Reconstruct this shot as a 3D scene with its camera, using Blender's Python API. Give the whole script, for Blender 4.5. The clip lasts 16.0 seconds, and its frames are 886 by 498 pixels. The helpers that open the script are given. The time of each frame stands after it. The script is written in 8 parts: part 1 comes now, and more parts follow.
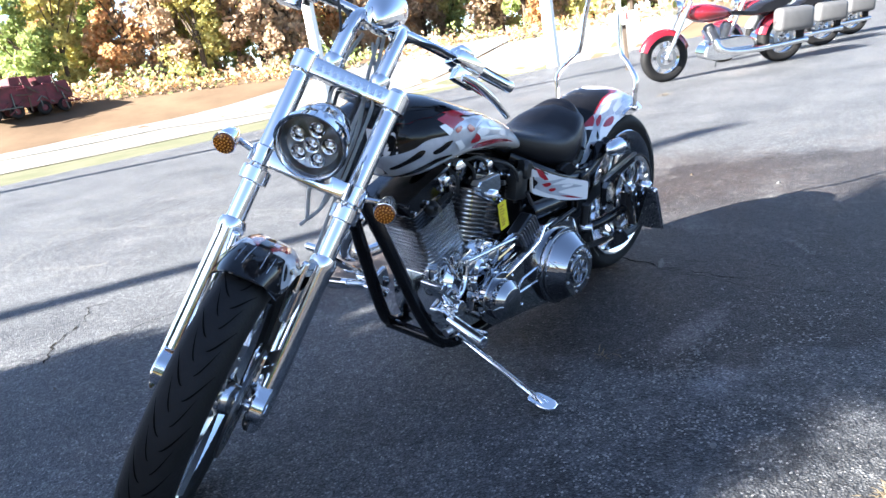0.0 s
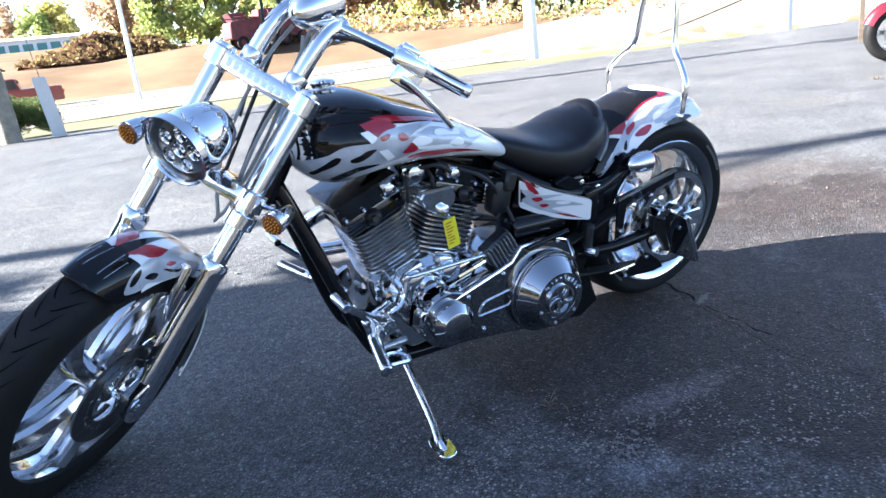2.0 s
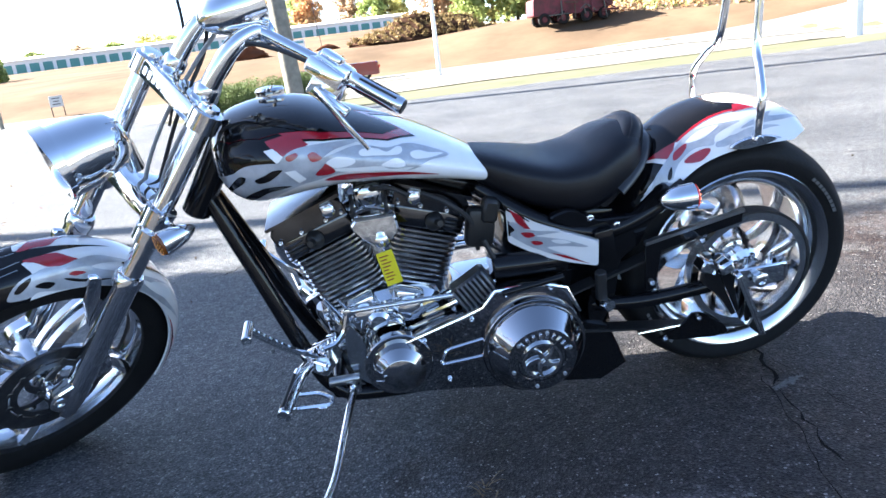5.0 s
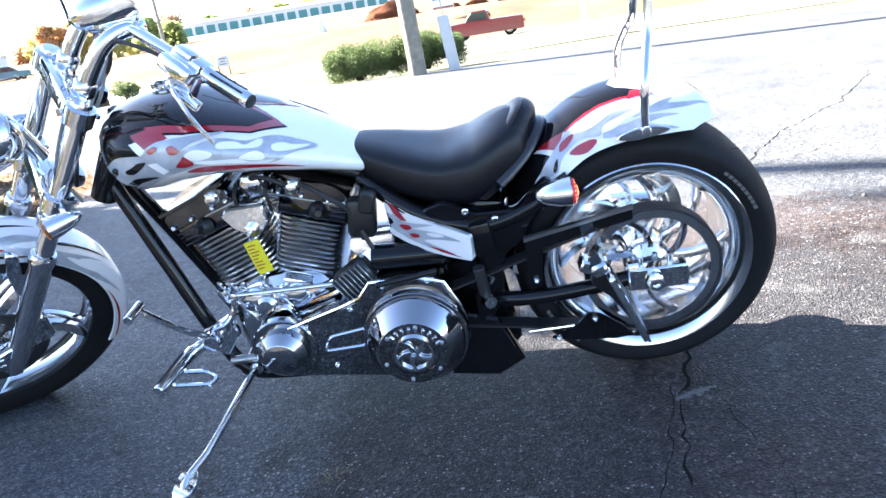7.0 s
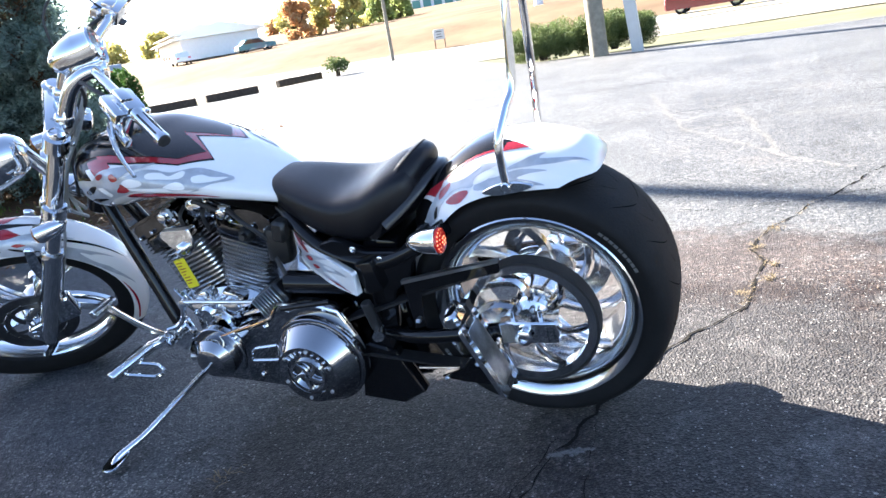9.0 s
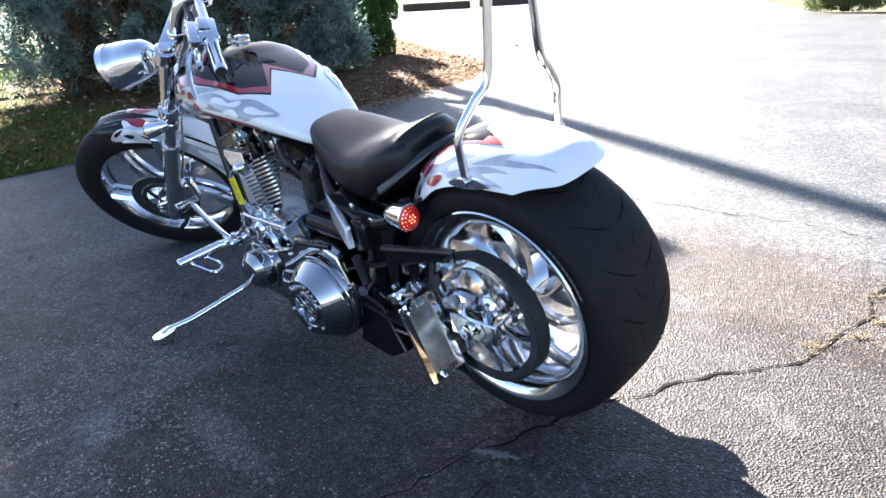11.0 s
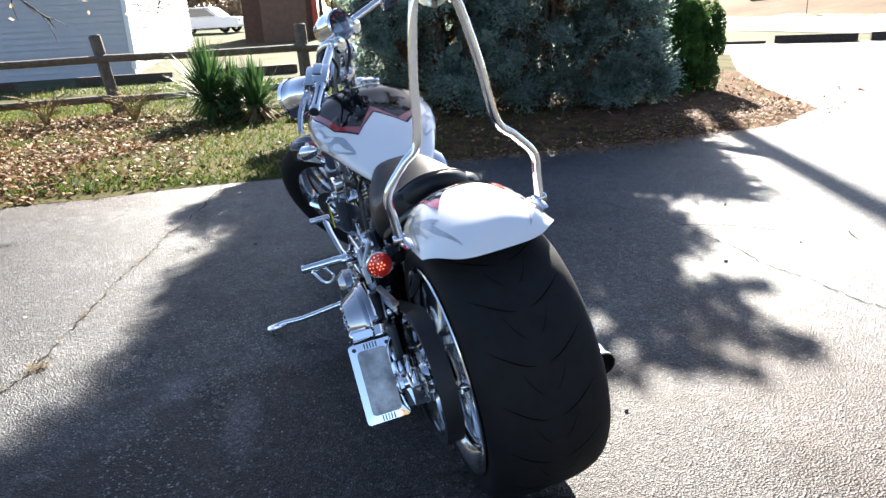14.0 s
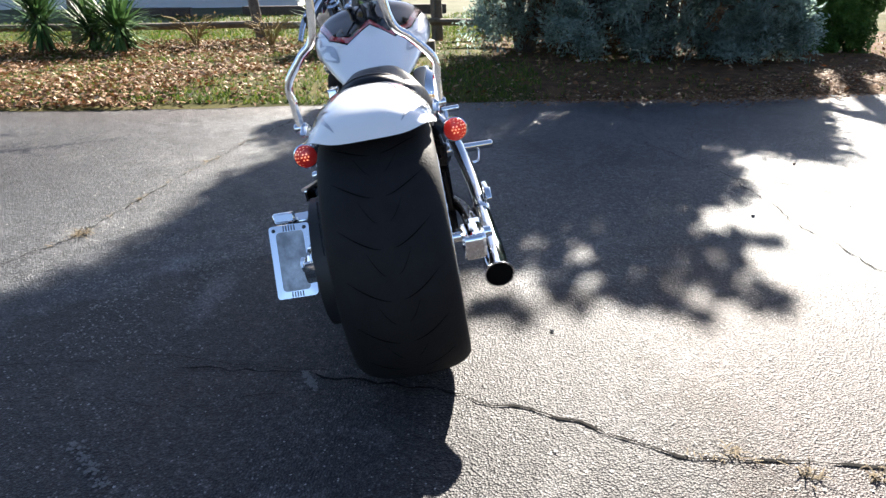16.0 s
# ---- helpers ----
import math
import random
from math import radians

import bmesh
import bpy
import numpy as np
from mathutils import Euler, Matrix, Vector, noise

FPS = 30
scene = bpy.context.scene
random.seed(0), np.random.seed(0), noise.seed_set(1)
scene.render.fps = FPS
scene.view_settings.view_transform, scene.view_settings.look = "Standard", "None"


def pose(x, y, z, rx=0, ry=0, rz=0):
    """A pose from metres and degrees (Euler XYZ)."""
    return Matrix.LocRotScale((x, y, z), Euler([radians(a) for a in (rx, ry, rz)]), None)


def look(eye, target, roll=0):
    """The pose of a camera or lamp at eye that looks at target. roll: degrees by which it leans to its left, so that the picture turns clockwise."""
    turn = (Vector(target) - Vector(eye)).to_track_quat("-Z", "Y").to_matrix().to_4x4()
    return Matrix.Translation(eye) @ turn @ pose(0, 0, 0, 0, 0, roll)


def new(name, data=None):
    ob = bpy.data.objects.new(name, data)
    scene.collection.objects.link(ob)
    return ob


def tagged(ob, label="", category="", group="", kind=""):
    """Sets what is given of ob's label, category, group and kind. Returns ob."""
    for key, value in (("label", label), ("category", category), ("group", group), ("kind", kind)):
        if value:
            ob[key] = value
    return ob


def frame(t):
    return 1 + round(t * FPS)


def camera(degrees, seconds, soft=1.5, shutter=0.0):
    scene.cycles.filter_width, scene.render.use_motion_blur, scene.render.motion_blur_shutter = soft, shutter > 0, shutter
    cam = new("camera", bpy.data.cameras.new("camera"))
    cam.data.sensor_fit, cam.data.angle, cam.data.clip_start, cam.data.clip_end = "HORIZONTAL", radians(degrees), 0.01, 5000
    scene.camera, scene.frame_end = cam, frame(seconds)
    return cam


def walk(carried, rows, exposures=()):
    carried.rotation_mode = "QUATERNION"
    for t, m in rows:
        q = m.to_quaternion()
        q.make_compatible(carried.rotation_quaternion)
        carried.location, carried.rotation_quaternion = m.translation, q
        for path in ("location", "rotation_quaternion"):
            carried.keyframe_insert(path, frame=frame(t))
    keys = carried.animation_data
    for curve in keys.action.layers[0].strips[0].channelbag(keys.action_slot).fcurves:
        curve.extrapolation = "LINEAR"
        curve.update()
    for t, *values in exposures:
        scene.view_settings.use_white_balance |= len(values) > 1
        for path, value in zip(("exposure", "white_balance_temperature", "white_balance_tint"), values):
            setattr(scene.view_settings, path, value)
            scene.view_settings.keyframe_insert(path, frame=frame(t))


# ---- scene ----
cam = camera(62.9, 16.0, soft=1.55)
EXPOSURES = [(0.0, 3.45, 6250, 10), (2.0, 3.55, 6270, 10), (3.5, 3.55, 6290, 10), (4.5, 3.48, 6300, 10), (7.0, 4.08, 6350, 10), (8.0, 3.9, 6450, 10), (8.5, 3.74, 6550, 10), (9.0, 3.62, 6600, 10), (11.5, 3.47, 6650, 10), (13.5, 2.97, 6650, 10), (16.0, 2.72, 6600, 10)]
PATH = [
    (0, (-2.374, -1.782, 0.966), (-1.106, -0.326, 0.44), -9.6),
    (0.5, (-2.168, -1.824, 0.948), (-0.997, -0.307, 0.377), -8.1),
    (1, (-1.995, -1.854, 0.952), (-0.89, -0.302, 0.344), -6.4),
    (1.5, (-1.819, -1.94, 0.97), (-0.827, -0.304, 0.387), -6.9),
    (2, (-1.654, -2.02, 0.992), (-0.874, -0.273, 0.411), -6.6),
    (2.5, (-1.498, -1.993, 0.984), (-0.857, -0.187, 0.412), -5.4),
    (3, (-1.344, -1.933, 1.006), (-0.899, -0.067, 0.442), -4.1),
    (3.5, (-1.212, -1.934, 0.985), (-0.904, -0.038, 0.429), -4.7),
    (4, (-1.016, -1.977, 0.99), (-0.866, -0.055, 0.458), -5.4),
    (4.5, (-0.884, -1.982, 0.985), (-0.803, -0.06, 0.44), -6.7),
    (4.7, (-0.842, -1.962, 0.958), (-0.781, -0.039, 0.413), -7.0),
    (7, (-0.121, -1.854, 0.939), (-0.523, 0.009, 0.334), -9.3),
    (7.5, (0.03, -1.761, 0.934), (-0.434, 0.087, 0.327), -9.9),
    (8, (0.194, -1.658, 0.949), (-0.4, 0.166, 0.384), -9.6),
    (8.5, (0.393, -1.653, 0.971), (-0.38, 0.109, 0.425), -10.0),
    (9, (0.615, -1.634, 0.988), (-0.321, 0.034, 0.402), -9.8),
    (11.3, (1.133, -1.146, 1.058), (-0.384, -0.06, 0.337), -3.8),
    (11.5, (1.152, -1.102, 1.047), (-0.417, -0.086, 0.335), -4.2),
    (12, (1.171, -0.975, 1.056), (-0.487, -0.084, 0.377), -2.8),
    (12.5, (1.199, -0.832, 1.091), (-0.542, -0.097, 0.436), -0.2),
    (13, (1.284, -0.704, 1.107), (-0.517, -0.086, 0.497), -0.7),
    (13.5, (1.457, -0.563, 1.138), (-0.399, -0.13, 0.533), -1.0),
    (14, (1.496, -0.433, 1.092), (-0.375, -0.079, 0.481), -3.1),
    (14.5, (1.484, -0.264, 1.069), (-0.404, -0.043, 0.449), -1.0),
    (15, (1.52, -0.134, 1.036), (-0.364, 0.014, 0.381), -0.6),
    (15.5, (1.626, 0.024, 1.017), (-0.249, 0.026, 0.321), -1.0),
    (16, (1.69, 0.138, 0.985), (-0.174, 0.077, 0.263), -0.8),
]
walk(cam, [(t, look(eye, target, roll)) for t, eye, target, roll in PATH], EXPOSURES)

# ---- world and light ----
SUN_EL, SUN_AZ = radians(30.0), math.atan2(0.293, -0.956)
to_sun = Vector((math.cos(SUN_EL) * math.cos(SUN_AZ), math.cos(SUN_EL) * math.sin(SUN_AZ), math.sin(SUN_EL)))
world = bpy.data.worlds.new("sky")
scene.world = world
world.use_nodes = True
wn = world.node_tree.nodes
sky = wn.new("ShaderNodeTexSky")
sky.sky_type, sky.sun_disc = "NISHITA", False
sky.sun_elevation, sky.sun_rotation = SUN_EL, math.pi / 2 - SUN_AZ
sky.air_density, sky.dust_density = 0.6, 0.5
wn["Background"].inputs["Strength"].default_value = 0.05
world.node_tree.links.new(sky.outputs["Color"], wn["Background"].inputs["Color"])
sun = new("sun", bpy.data.lights.new("sun", "SUN"))
sun.data.energy, sun.data.angle, sun.data.color = 5.0, radians(0.6), (1.0, 0.94, 0.85)
sun.matrix_basis = look((0, 0, 20), Vector((0, 0, 20)) - to_sun)


# ---- materials ----
def mat(name, color, rough=0.5, metal=0.0, coat=0.0, vary=0.0, scale=8.0, bump=0.0, bscale=60.0, color2=None, emit=None, trans=0.0, spec=None):
    m = bpy.data.materials.new(name)
    m.use_nodes = True
    nt = m.node_tree
    b = nt.nodes["Principled BSDF"]
    b.inputs["Base Color"].default_value = (*color, 1)
    b.inputs["Roughness"].default_value = rough
    b.inputs["Metallic"].default_value = metal
    b.inputs["Coat Weight"].default_value = coat
    b.inputs["Coat Roughness"].default_value = 0.04
    b.inputs["Transmission Weight"].default_value = trans
    if spec is not None:
        b.inputs["Specular IOR Level"].default_value = spec
    if emit:
        b.inputs["Emission Color"].default_value = (*emit[0], 1)
        b.inputs["Emission Strength"].default_value = emit[1]
    co = nt.nodes.new("ShaderNodeTexCoord")
    if vary or color2:
        n = nt.nodes.new("ShaderNodeTexNoise")
        n.inputs["Scale"].default_value, n.inputs["Detail"].default_value = scale, 6
        n.inputs["Roughness"].default_value = 0.65
        nt.links.new(co.outputs["Object"], n.inputs["Vector"])
        r = nt.nodes.new("ShaderNodeValToRGB")
        r.color_ramp.elements[0].position, r.color_ramp.elements[1].position = 0.35, 0.68
        c2 = color2 or tuple(c * (1 - vary) for c in color)
        r.color_ramp.elements[0].color, r.color_ramp.elements[1].color = (*c2, 1), (*color, 1)
        nt.links.new(n.outputs["Fac"], r.inputs["Fac"])
        nt.links.new(r.outputs["Color"], b.inputs["Base Color"])
    if bump:
        n2 = nt.nodes.new("ShaderNodeTexNoise")
        n2.inputs["Scale"].default_value, n2.inputs["Detail"].default_value = bscale, 4
        nt.links.new(co.outputs["Object"], n2.inputs["Vector"])
        bp = nt.nodes.new("ShaderNodeBump")
        bp.inputs["Strength"].default_value, bp.inputs["Distance"].default_value = bump, 0.01
        nt.links.new(n2.outputs["Fac"], bp.inputs["Height"])
        nt.links.new(bp.outputs["Normal"], b.inputs["Normal"])
    return m


def leaf_mat(name, colors, rough=0.6, trans=0.25, tuft=0.0):
    """Foliage whose colour differs from leaf to leaf."""
    m = bpy.data.materials.new(name)
    m.use_nodes = True
    nt = m.node_tree
    b = nt.nodes["Principled BSDF"]
    g = nt.nodes.new("ShaderNodeNewGeometry")
    r = nt.nodes.new("ShaderNodeValToRGB")
    cr = r.color_ramp
    cr.interpolation = "LINEAR"
    for i, c in enumerate(colors):
        e = cr.elements[i] if i < 2 else cr.elements.new(1.0)
        e.color = (*c, 1)
    for i in range(len(colors)):
        cr.elements[i].position = i / (len(colors) - 1)
    if tuft:
        co = nt.nodes.new("ShaderNodeTexCoord")
        n = nt.nodes.new("ShaderNodeTexNoise")
        n.inputs["Scale"].default_value, n.inputs["Detail"].default_value = tuft, 2
        nt.links.new(co.outputs["Object"], n.inputs["Vector"])
        span = nt.nodes.new("ShaderNodeMapRange")
        span.inputs["From Min"].default_value, span.inputs["From Max"].default_value = 0.36, 0.64
        nt.links.new(n.outputs["Fac"], span.inputs["Value"])
        blend = nt.nodes.new("ShaderNodeMix")
        blend.inputs["Factor"].default_value = 0.6
        nt.links.new(g.outputs["Random Per Island"], blend.inputs["A"])
        nt.links.new(span.outputs["Result"], blend.inputs["B"])
        nt.links.new(blend.outputs["Result"], r.inputs["Fac"])
    else:
        nt.links.new(g.outputs["Random Per Island"], r.inputs["Fac"])
    nt.links.new(r.outputs["Color"], b.inputs["Base Color"])
    b.inputs["Roughness"].default_value = rough
    b.inputs["Specular IOR Level"].default_value = 0.15
    t = nt.nodes.new("ShaderNodeBsdfTranslucent")
    mix = nt.nodes.new("ShaderNodeMixShader")
    mix.inputs[0].default_value = trans
    nt.links.new(r.outputs["Color"], t.inputs["Color"])
    nt.links.new(b.outputs[0], mix.inputs[1])
    nt.links.new(t.outputs[0], mix.inputs[2])
    nt.links.new(mix.outputs[0], nt.nodes["Material Output"].inputs["Surface"])
    return m


def asphalt_mat():
    m = bpy.data.materials.new("asphalt")
    m.use_nodes = True
    nt = m.node_tree
    b = nt.nodes["Principled BSDF"]
    co = nt.nodes.new("ShaderNodeTexCoord")

    def noise_node(scale, detail=5, rough=0.6):
        n = nt.nodes.new("ShaderNodeTexNoise")
        n.inputs["Scale"].default_value, n.inputs["Detail"].default_value, n.inputs["Roughness"].default_value = scale, detail, rough
        nt.links.new(co.outputs["Object"], n.inputs["Vector"])
        return n.outputs["Fac"]

    def ramp(src, stops):
        r = nt.nodes.new("ShaderNodeValToRGB")
        for i, (p, c) in enumerate(stops):
            e = r.color_ramp.elements[i] if i < 2 else r.color_ramp.elements.new(p)
            e.position, e.color = p, (*c, 1)
        nt.links.new(src, r.inputs["Fac"])
        return r.outputs["Color"]

    def mix(kind, fac, a, c):
        x = nt.nodes.new("ShaderNodeMix")
        x.data_type, x.blend_type = "RGBA", kind
        if isinstance(fac, float):
            x.inputs["Factor"].default_value = fac
        else:
            nt.links.new(fac, x.inputs["Factor"])
        nt.links.new(a, x.inputs["A"])
        nt.links.new(c, x.inputs["B"])
        return x.outputs["Result"]

    base = ramp(noise_node(1.1, 8, 0.7), [(0.3, (0.054, 0.058, 0.064)), (0.7, (0.126, 0.131, 0.138))])
    brown = ramp(noise_node(0.55, 6, 0.75), [(0.56, (1, 1, 1)), (0.74, (0.8, 0.66, 0.58))])
    base = mix("MULTIPLY", 0.9, base, brown)
    # Brown stains and pale scuffs; the first also colours in shade beside the bike.
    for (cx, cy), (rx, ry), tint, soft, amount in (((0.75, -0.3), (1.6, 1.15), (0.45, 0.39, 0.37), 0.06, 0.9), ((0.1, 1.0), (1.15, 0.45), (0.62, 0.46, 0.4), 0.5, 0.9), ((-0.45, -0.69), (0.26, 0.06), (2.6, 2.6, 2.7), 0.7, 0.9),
                                                   # Here (-2.7, -3.5) and (-1.9, -1.9) are darkened in colour to offset
                                                   # sun glare.
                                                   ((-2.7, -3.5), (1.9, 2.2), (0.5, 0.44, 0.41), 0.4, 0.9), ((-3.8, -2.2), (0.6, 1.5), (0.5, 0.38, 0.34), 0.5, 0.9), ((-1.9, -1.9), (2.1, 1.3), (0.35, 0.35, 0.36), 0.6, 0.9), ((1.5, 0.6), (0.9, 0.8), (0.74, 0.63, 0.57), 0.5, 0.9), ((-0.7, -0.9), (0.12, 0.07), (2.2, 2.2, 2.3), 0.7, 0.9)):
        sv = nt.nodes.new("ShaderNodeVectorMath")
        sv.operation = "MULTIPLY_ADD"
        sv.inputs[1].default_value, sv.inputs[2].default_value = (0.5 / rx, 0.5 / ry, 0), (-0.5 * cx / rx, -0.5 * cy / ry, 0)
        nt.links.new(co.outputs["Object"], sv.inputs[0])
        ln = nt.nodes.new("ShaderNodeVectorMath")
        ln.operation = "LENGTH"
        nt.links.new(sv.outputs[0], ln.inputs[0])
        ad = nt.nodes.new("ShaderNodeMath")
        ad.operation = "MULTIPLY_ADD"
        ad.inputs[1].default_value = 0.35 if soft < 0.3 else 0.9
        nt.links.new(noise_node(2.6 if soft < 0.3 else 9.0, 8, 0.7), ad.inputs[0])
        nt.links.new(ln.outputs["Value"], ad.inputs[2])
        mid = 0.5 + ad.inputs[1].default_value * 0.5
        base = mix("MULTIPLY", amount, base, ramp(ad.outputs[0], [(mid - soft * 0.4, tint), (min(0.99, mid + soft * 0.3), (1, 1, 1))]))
    vor = nt.nodes.new("ShaderNodeTexVoronoi")
    vor.inputs["Scale"].default_value = 175
    nt.links.new(co.outputs["Object"], vor.inputs["Vector"])
    grain = ramp(vor.outputs["Color"], [(0.15, (0.55, 0.55, 0.57)), (0.6, (1.0, 1.0, 1.0)), (0.82, (1.6, 1.57, 1.52)), (0.9, (2.0, 1.97, 1.93)), (0.97, (3.6, 3.5, 3.4))])
    base = mix("MULTIPLY", 1.0, base, grain)
    # Relief shade in the pits between grains is multiplied into the colour.
    base = mix("MULTIPLY", 0.8, base, ramp(vor.outputs["Distance"], [(0.35, (1, 1, 1)), (0.7, (0.4, 0.4, 0.4))]))
    worn = ramp(noise_node(2.3, 9, 0.8), [(0.55, (0, 0, 0)), (0.68, (1, 1, 1))])
    pale = ramp(noise_node(260, 2), [(0.5, (0.07, 0.07, 0.07)), (0.64, (0.3, 0.3, 0.29))])
    wf = nt.nodes.new("ShaderNodeMath")
    wf.operation = "MULTIPLY"
    wf.inputs[1].default_value = 0.6
    nt.links.new(worn, wf.inputs[0])
    base = mix("MIX", wf.outputs[0], base, pale)
    big = nt.nodes.new("ShaderNodeTexVoronoi")
    big.inputs["Scale"].default_value = 62
    nt.links.new(co.outputs["Object"], big.inputs["Vector"])
    base = mix("MULTIPLY", 0.75, base, ramp(big.outputs["Color"], [(0.2, (0.72, 0.72, 0.73)), (0.55, (1.0, 1.0, 1.0)), (0.85, (1.5, 1.48, 1.46))]))
    chips = nt.nodes.new("ShaderNodeTexVoronoi")
    chips.inputs["Scale"].default_value = 105
    nt.links.new(co.outputs["Object"], chips.inputs["Vector"])
    rare = ramp(chips.outputs["Color"], [(0.7, (0, 0, 0)), (0.74, (1, 1, 1))])
    spot = ramp(chips.outputs["Distance"], [(0.16, (1, 1, 1)), (0.32, (0, 0, 0))])
    stone = mix("MULTIPLY", 1.0, rare, spot)
    base = mix("MIX", stone, base, ramp(noise_node(60, 2), [(0.35, (0.09, 0.09, 0.09)), (0.68, (0.36, 0.355, 0.345))]))
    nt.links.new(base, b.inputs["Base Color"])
    b.inputs["Roughness"].default_value = 0.56
    b.inputs["Specular IOR Level"].default_value = 0.19
    bp = nt.nodes.new("ShaderNodeBump")
    bp.inputs["Strength"].default_value, bp.inputs["Distance"].default_value = 0.9, 0.0041
    nt.links.new(vor.outputs["Distance"], bp.inputs["Height"])
    bp2 = nt.nodes.new("ShaderNodeBump")
    bp2.inputs["Strength"].default_value, bp2.inputs["Distance"].default_value = 0.25, 0.0015
    nt.links.new(noise_node(240, 3), bp2.inputs["Height"])
    nt.links.new(bp.outputs["Normal"], bp2.inputs["Normal"])
    nt.links.new(bp2.outputs["Normal"], b.inputs["Normal"])
    return m


CHROME = mat("chrome", (0.8, 0.81, 0.82), 0.035, 1.0)
# Chrome darkened in colour for the dark ground that covers and spokes reflect.
DARK_REFLECT_CHROME = mat("chrome_dark_reflections", (0.38, 0.38, 0.39), 0.04, 1.0)
# Mirror backing whose dim, blotchy ground reflections are coloured in.
BACKING = mat("plate_backing_reflections", (0.5, 0.49, 0.48), 0.3, 1.0, vary=0.6, scale=18)
SATIN = mat("brushed_aluminium", (0.55, 0.56, 0.57), 0.28, 1.0, vary=0.3, scale=30)
POLISHED = mat("polished_aluminium", (0.72, 0.73, 0.74), 0.12, 1.0, vary=0.1, scale=14)
STEEL_DARK = mat("dark_fin_metal", (0.16, 0.16, 0.165), 0.34, 0.9, vary=0.4, scale=25)
FIN = mat("fin_edge_metal", (0.74, 0.74, 0.74), 0.22, 1.0, vary=0.35, scale=40)
SMOKE = mat("smoked_head_metal", (0.14, 0.14, 0.145), 0.12, 1.0, vary=0.5, scale=14)
BLACK_GLOSS = mat("black_paint", (0.006, 0.006, 0.007), 0.05, 0.0, 0.0, spec=0.3)
BLACK_SATIN = mat("black_powder_coat", (0.012, 0.012, 0.013), 0.3, 0.0, 0.3, bump=0.05, bscale=220)
WHITE_PAINT = mat("pearl_white_paint", (0.8, 0.8, 0.8), 0.2, 0.0, 1.0, vary=0.04, scale=5)
SILVER_PAINT = mat("silver_flame_paint", (0.46, 0.49, 0.54), 0.3, 0.2, 1.0, vary=0.3, scale=22)
RED_PAINT = mat("dark_red_paint", (0.36, 0.008, 0.02), 0.22, 0.0, 1.0, vary=0.25, scale=16)
TYRE = mat("tyre_rubber", (0.011, 0.011, 0.0115), 0.7, 0.0, spec=0.2, vary=0.3, scale=18, bump=0.12, bscale=150)
GROOVE = mat("tyre_groove", (0.003, 0.003, 0.003), 0.95, spec=0.05)
TYRE_TEXT = mat("tyre_lettering", (0.12, 0.12, 0.12), 0.7)
RUBBER = mat("black_rubber", (0.015, 0.015, 0.016), 0.55, bump=0.1, bscale=120)
LEATHER = mat("seat_leather", (0.005, 0.005, 0.007), 0.37, 0.0, 0.0, spec=0.34, bump=0.14, bscale=330, vary=0.3, scale=10)
AMBER = mat("amber_lens", (0.16, 0.045, 0.005), 0.2, 0.0, 0.5)
AMBER_LED = mat("amber_led", (0.8, 0.3, 0.02), 0.3)
RED_LENS = mat("red_lens", (0.62, 0.02, 0.015), 0.22, 0.0, 0.6)
RED_LED = mat("red_led", (1.0, 0.5, 0.35), 0.2, 0.0, 0.5, emit=((1.0, 0.2, 0.07), 0.35))
GLASS_DARK = mat("headlight_reflector", (0.85, 0.86, 0.88), 0.08, 1.0)
BLACK_PLASTIC = mat("black_plastic", (0.012, 0.012, 0.012), 0.4)
BRAID = mat("braided_hose", (0.42, 0.43, 0.42), 0.35, 0.8, bump=0.6, bscale=700)
TAG_YELLOW = mat("yellow_tag", (0.72, 0.62, 0.02), 0.5)
TAG_INK = mat("tag_ink", (0.25, 0.04, 0.02), 0.6)
GLASS = mat("clear_lens", (1, 1, 1), 0.02, trans=1.0)
ASPHALT = asphalt_mat()
CRACK = mat("crack_shadow", (0.018, 0.017, 0.016), 0.95, bump=0.4, bscale=80, spec=0.02)
ROAD = mat("road_asphalt", (0.15, 0.15, 0.148), 0.8, vary=0.25, scale=0.6, bump=0.3, bscale=40)
GRASS_GROUND = mat("grass_ground", (0.125, 0.119, 0.083), 0.95, color2=(0.08, 0.086, 0.053), scale=0.9, bump=0.8, bscale=18, spec=0.04)
FIELD = mat("dry_field", (0.15, 0.106, 0.07), 0.95, color2=(0.088, 0.062, 0.042), scale=0.14, bump=0.6, bscale=3, spec=0.04)
LAWN = mat("lawn_soil", (0.085, 0.07, 0.026), 0.95, color2=(0.03, 0.036, 0.012), scale=2.2, bump=0.9, bscale=30, spec=0.04)
MULCH = mat("mulch", (0.13, 0.075, 0.04), 0.95, color2=(0.045, 0.028, 0.018), scale=9, bump=1.0, bscale=45, spec=0.04)
DARK_SOIL = mat("dark_soil", (0.07, 0.035, 0.022), 0.95, color2=(0.03, 0.018, 0.012), scale=0.8, bump=0.8, bscale=3, spec=0.04)
DIRT = mat("red_dirt", (0.13, 0.05, 0.026), 0.95, color2=(0.075, 0.03, 0.016), scale=0.5, bump=0.8, bscale=2, spec=0.04)
BARK = mat("bark", (0.11, 0.08, 0.055), 0.9, color2=(0.04, 0.03, 0.022), scale=12, bump=1.0, bscale=30)
POLE_WOOD = mat("utility_pole_wood", (0.26, 0.24, 0.19), 0.85, color2=(0.15, 0.14, 0.115), scale=7, bump=0.5, bscale=35)
FENCE_WOOD = mat("weathered_fence_wood", (0.14, 0.115, 0.095), 0.85, color2=(0.07, 0.055, 0.045), scale=14, bump=0.6, bscale=50)
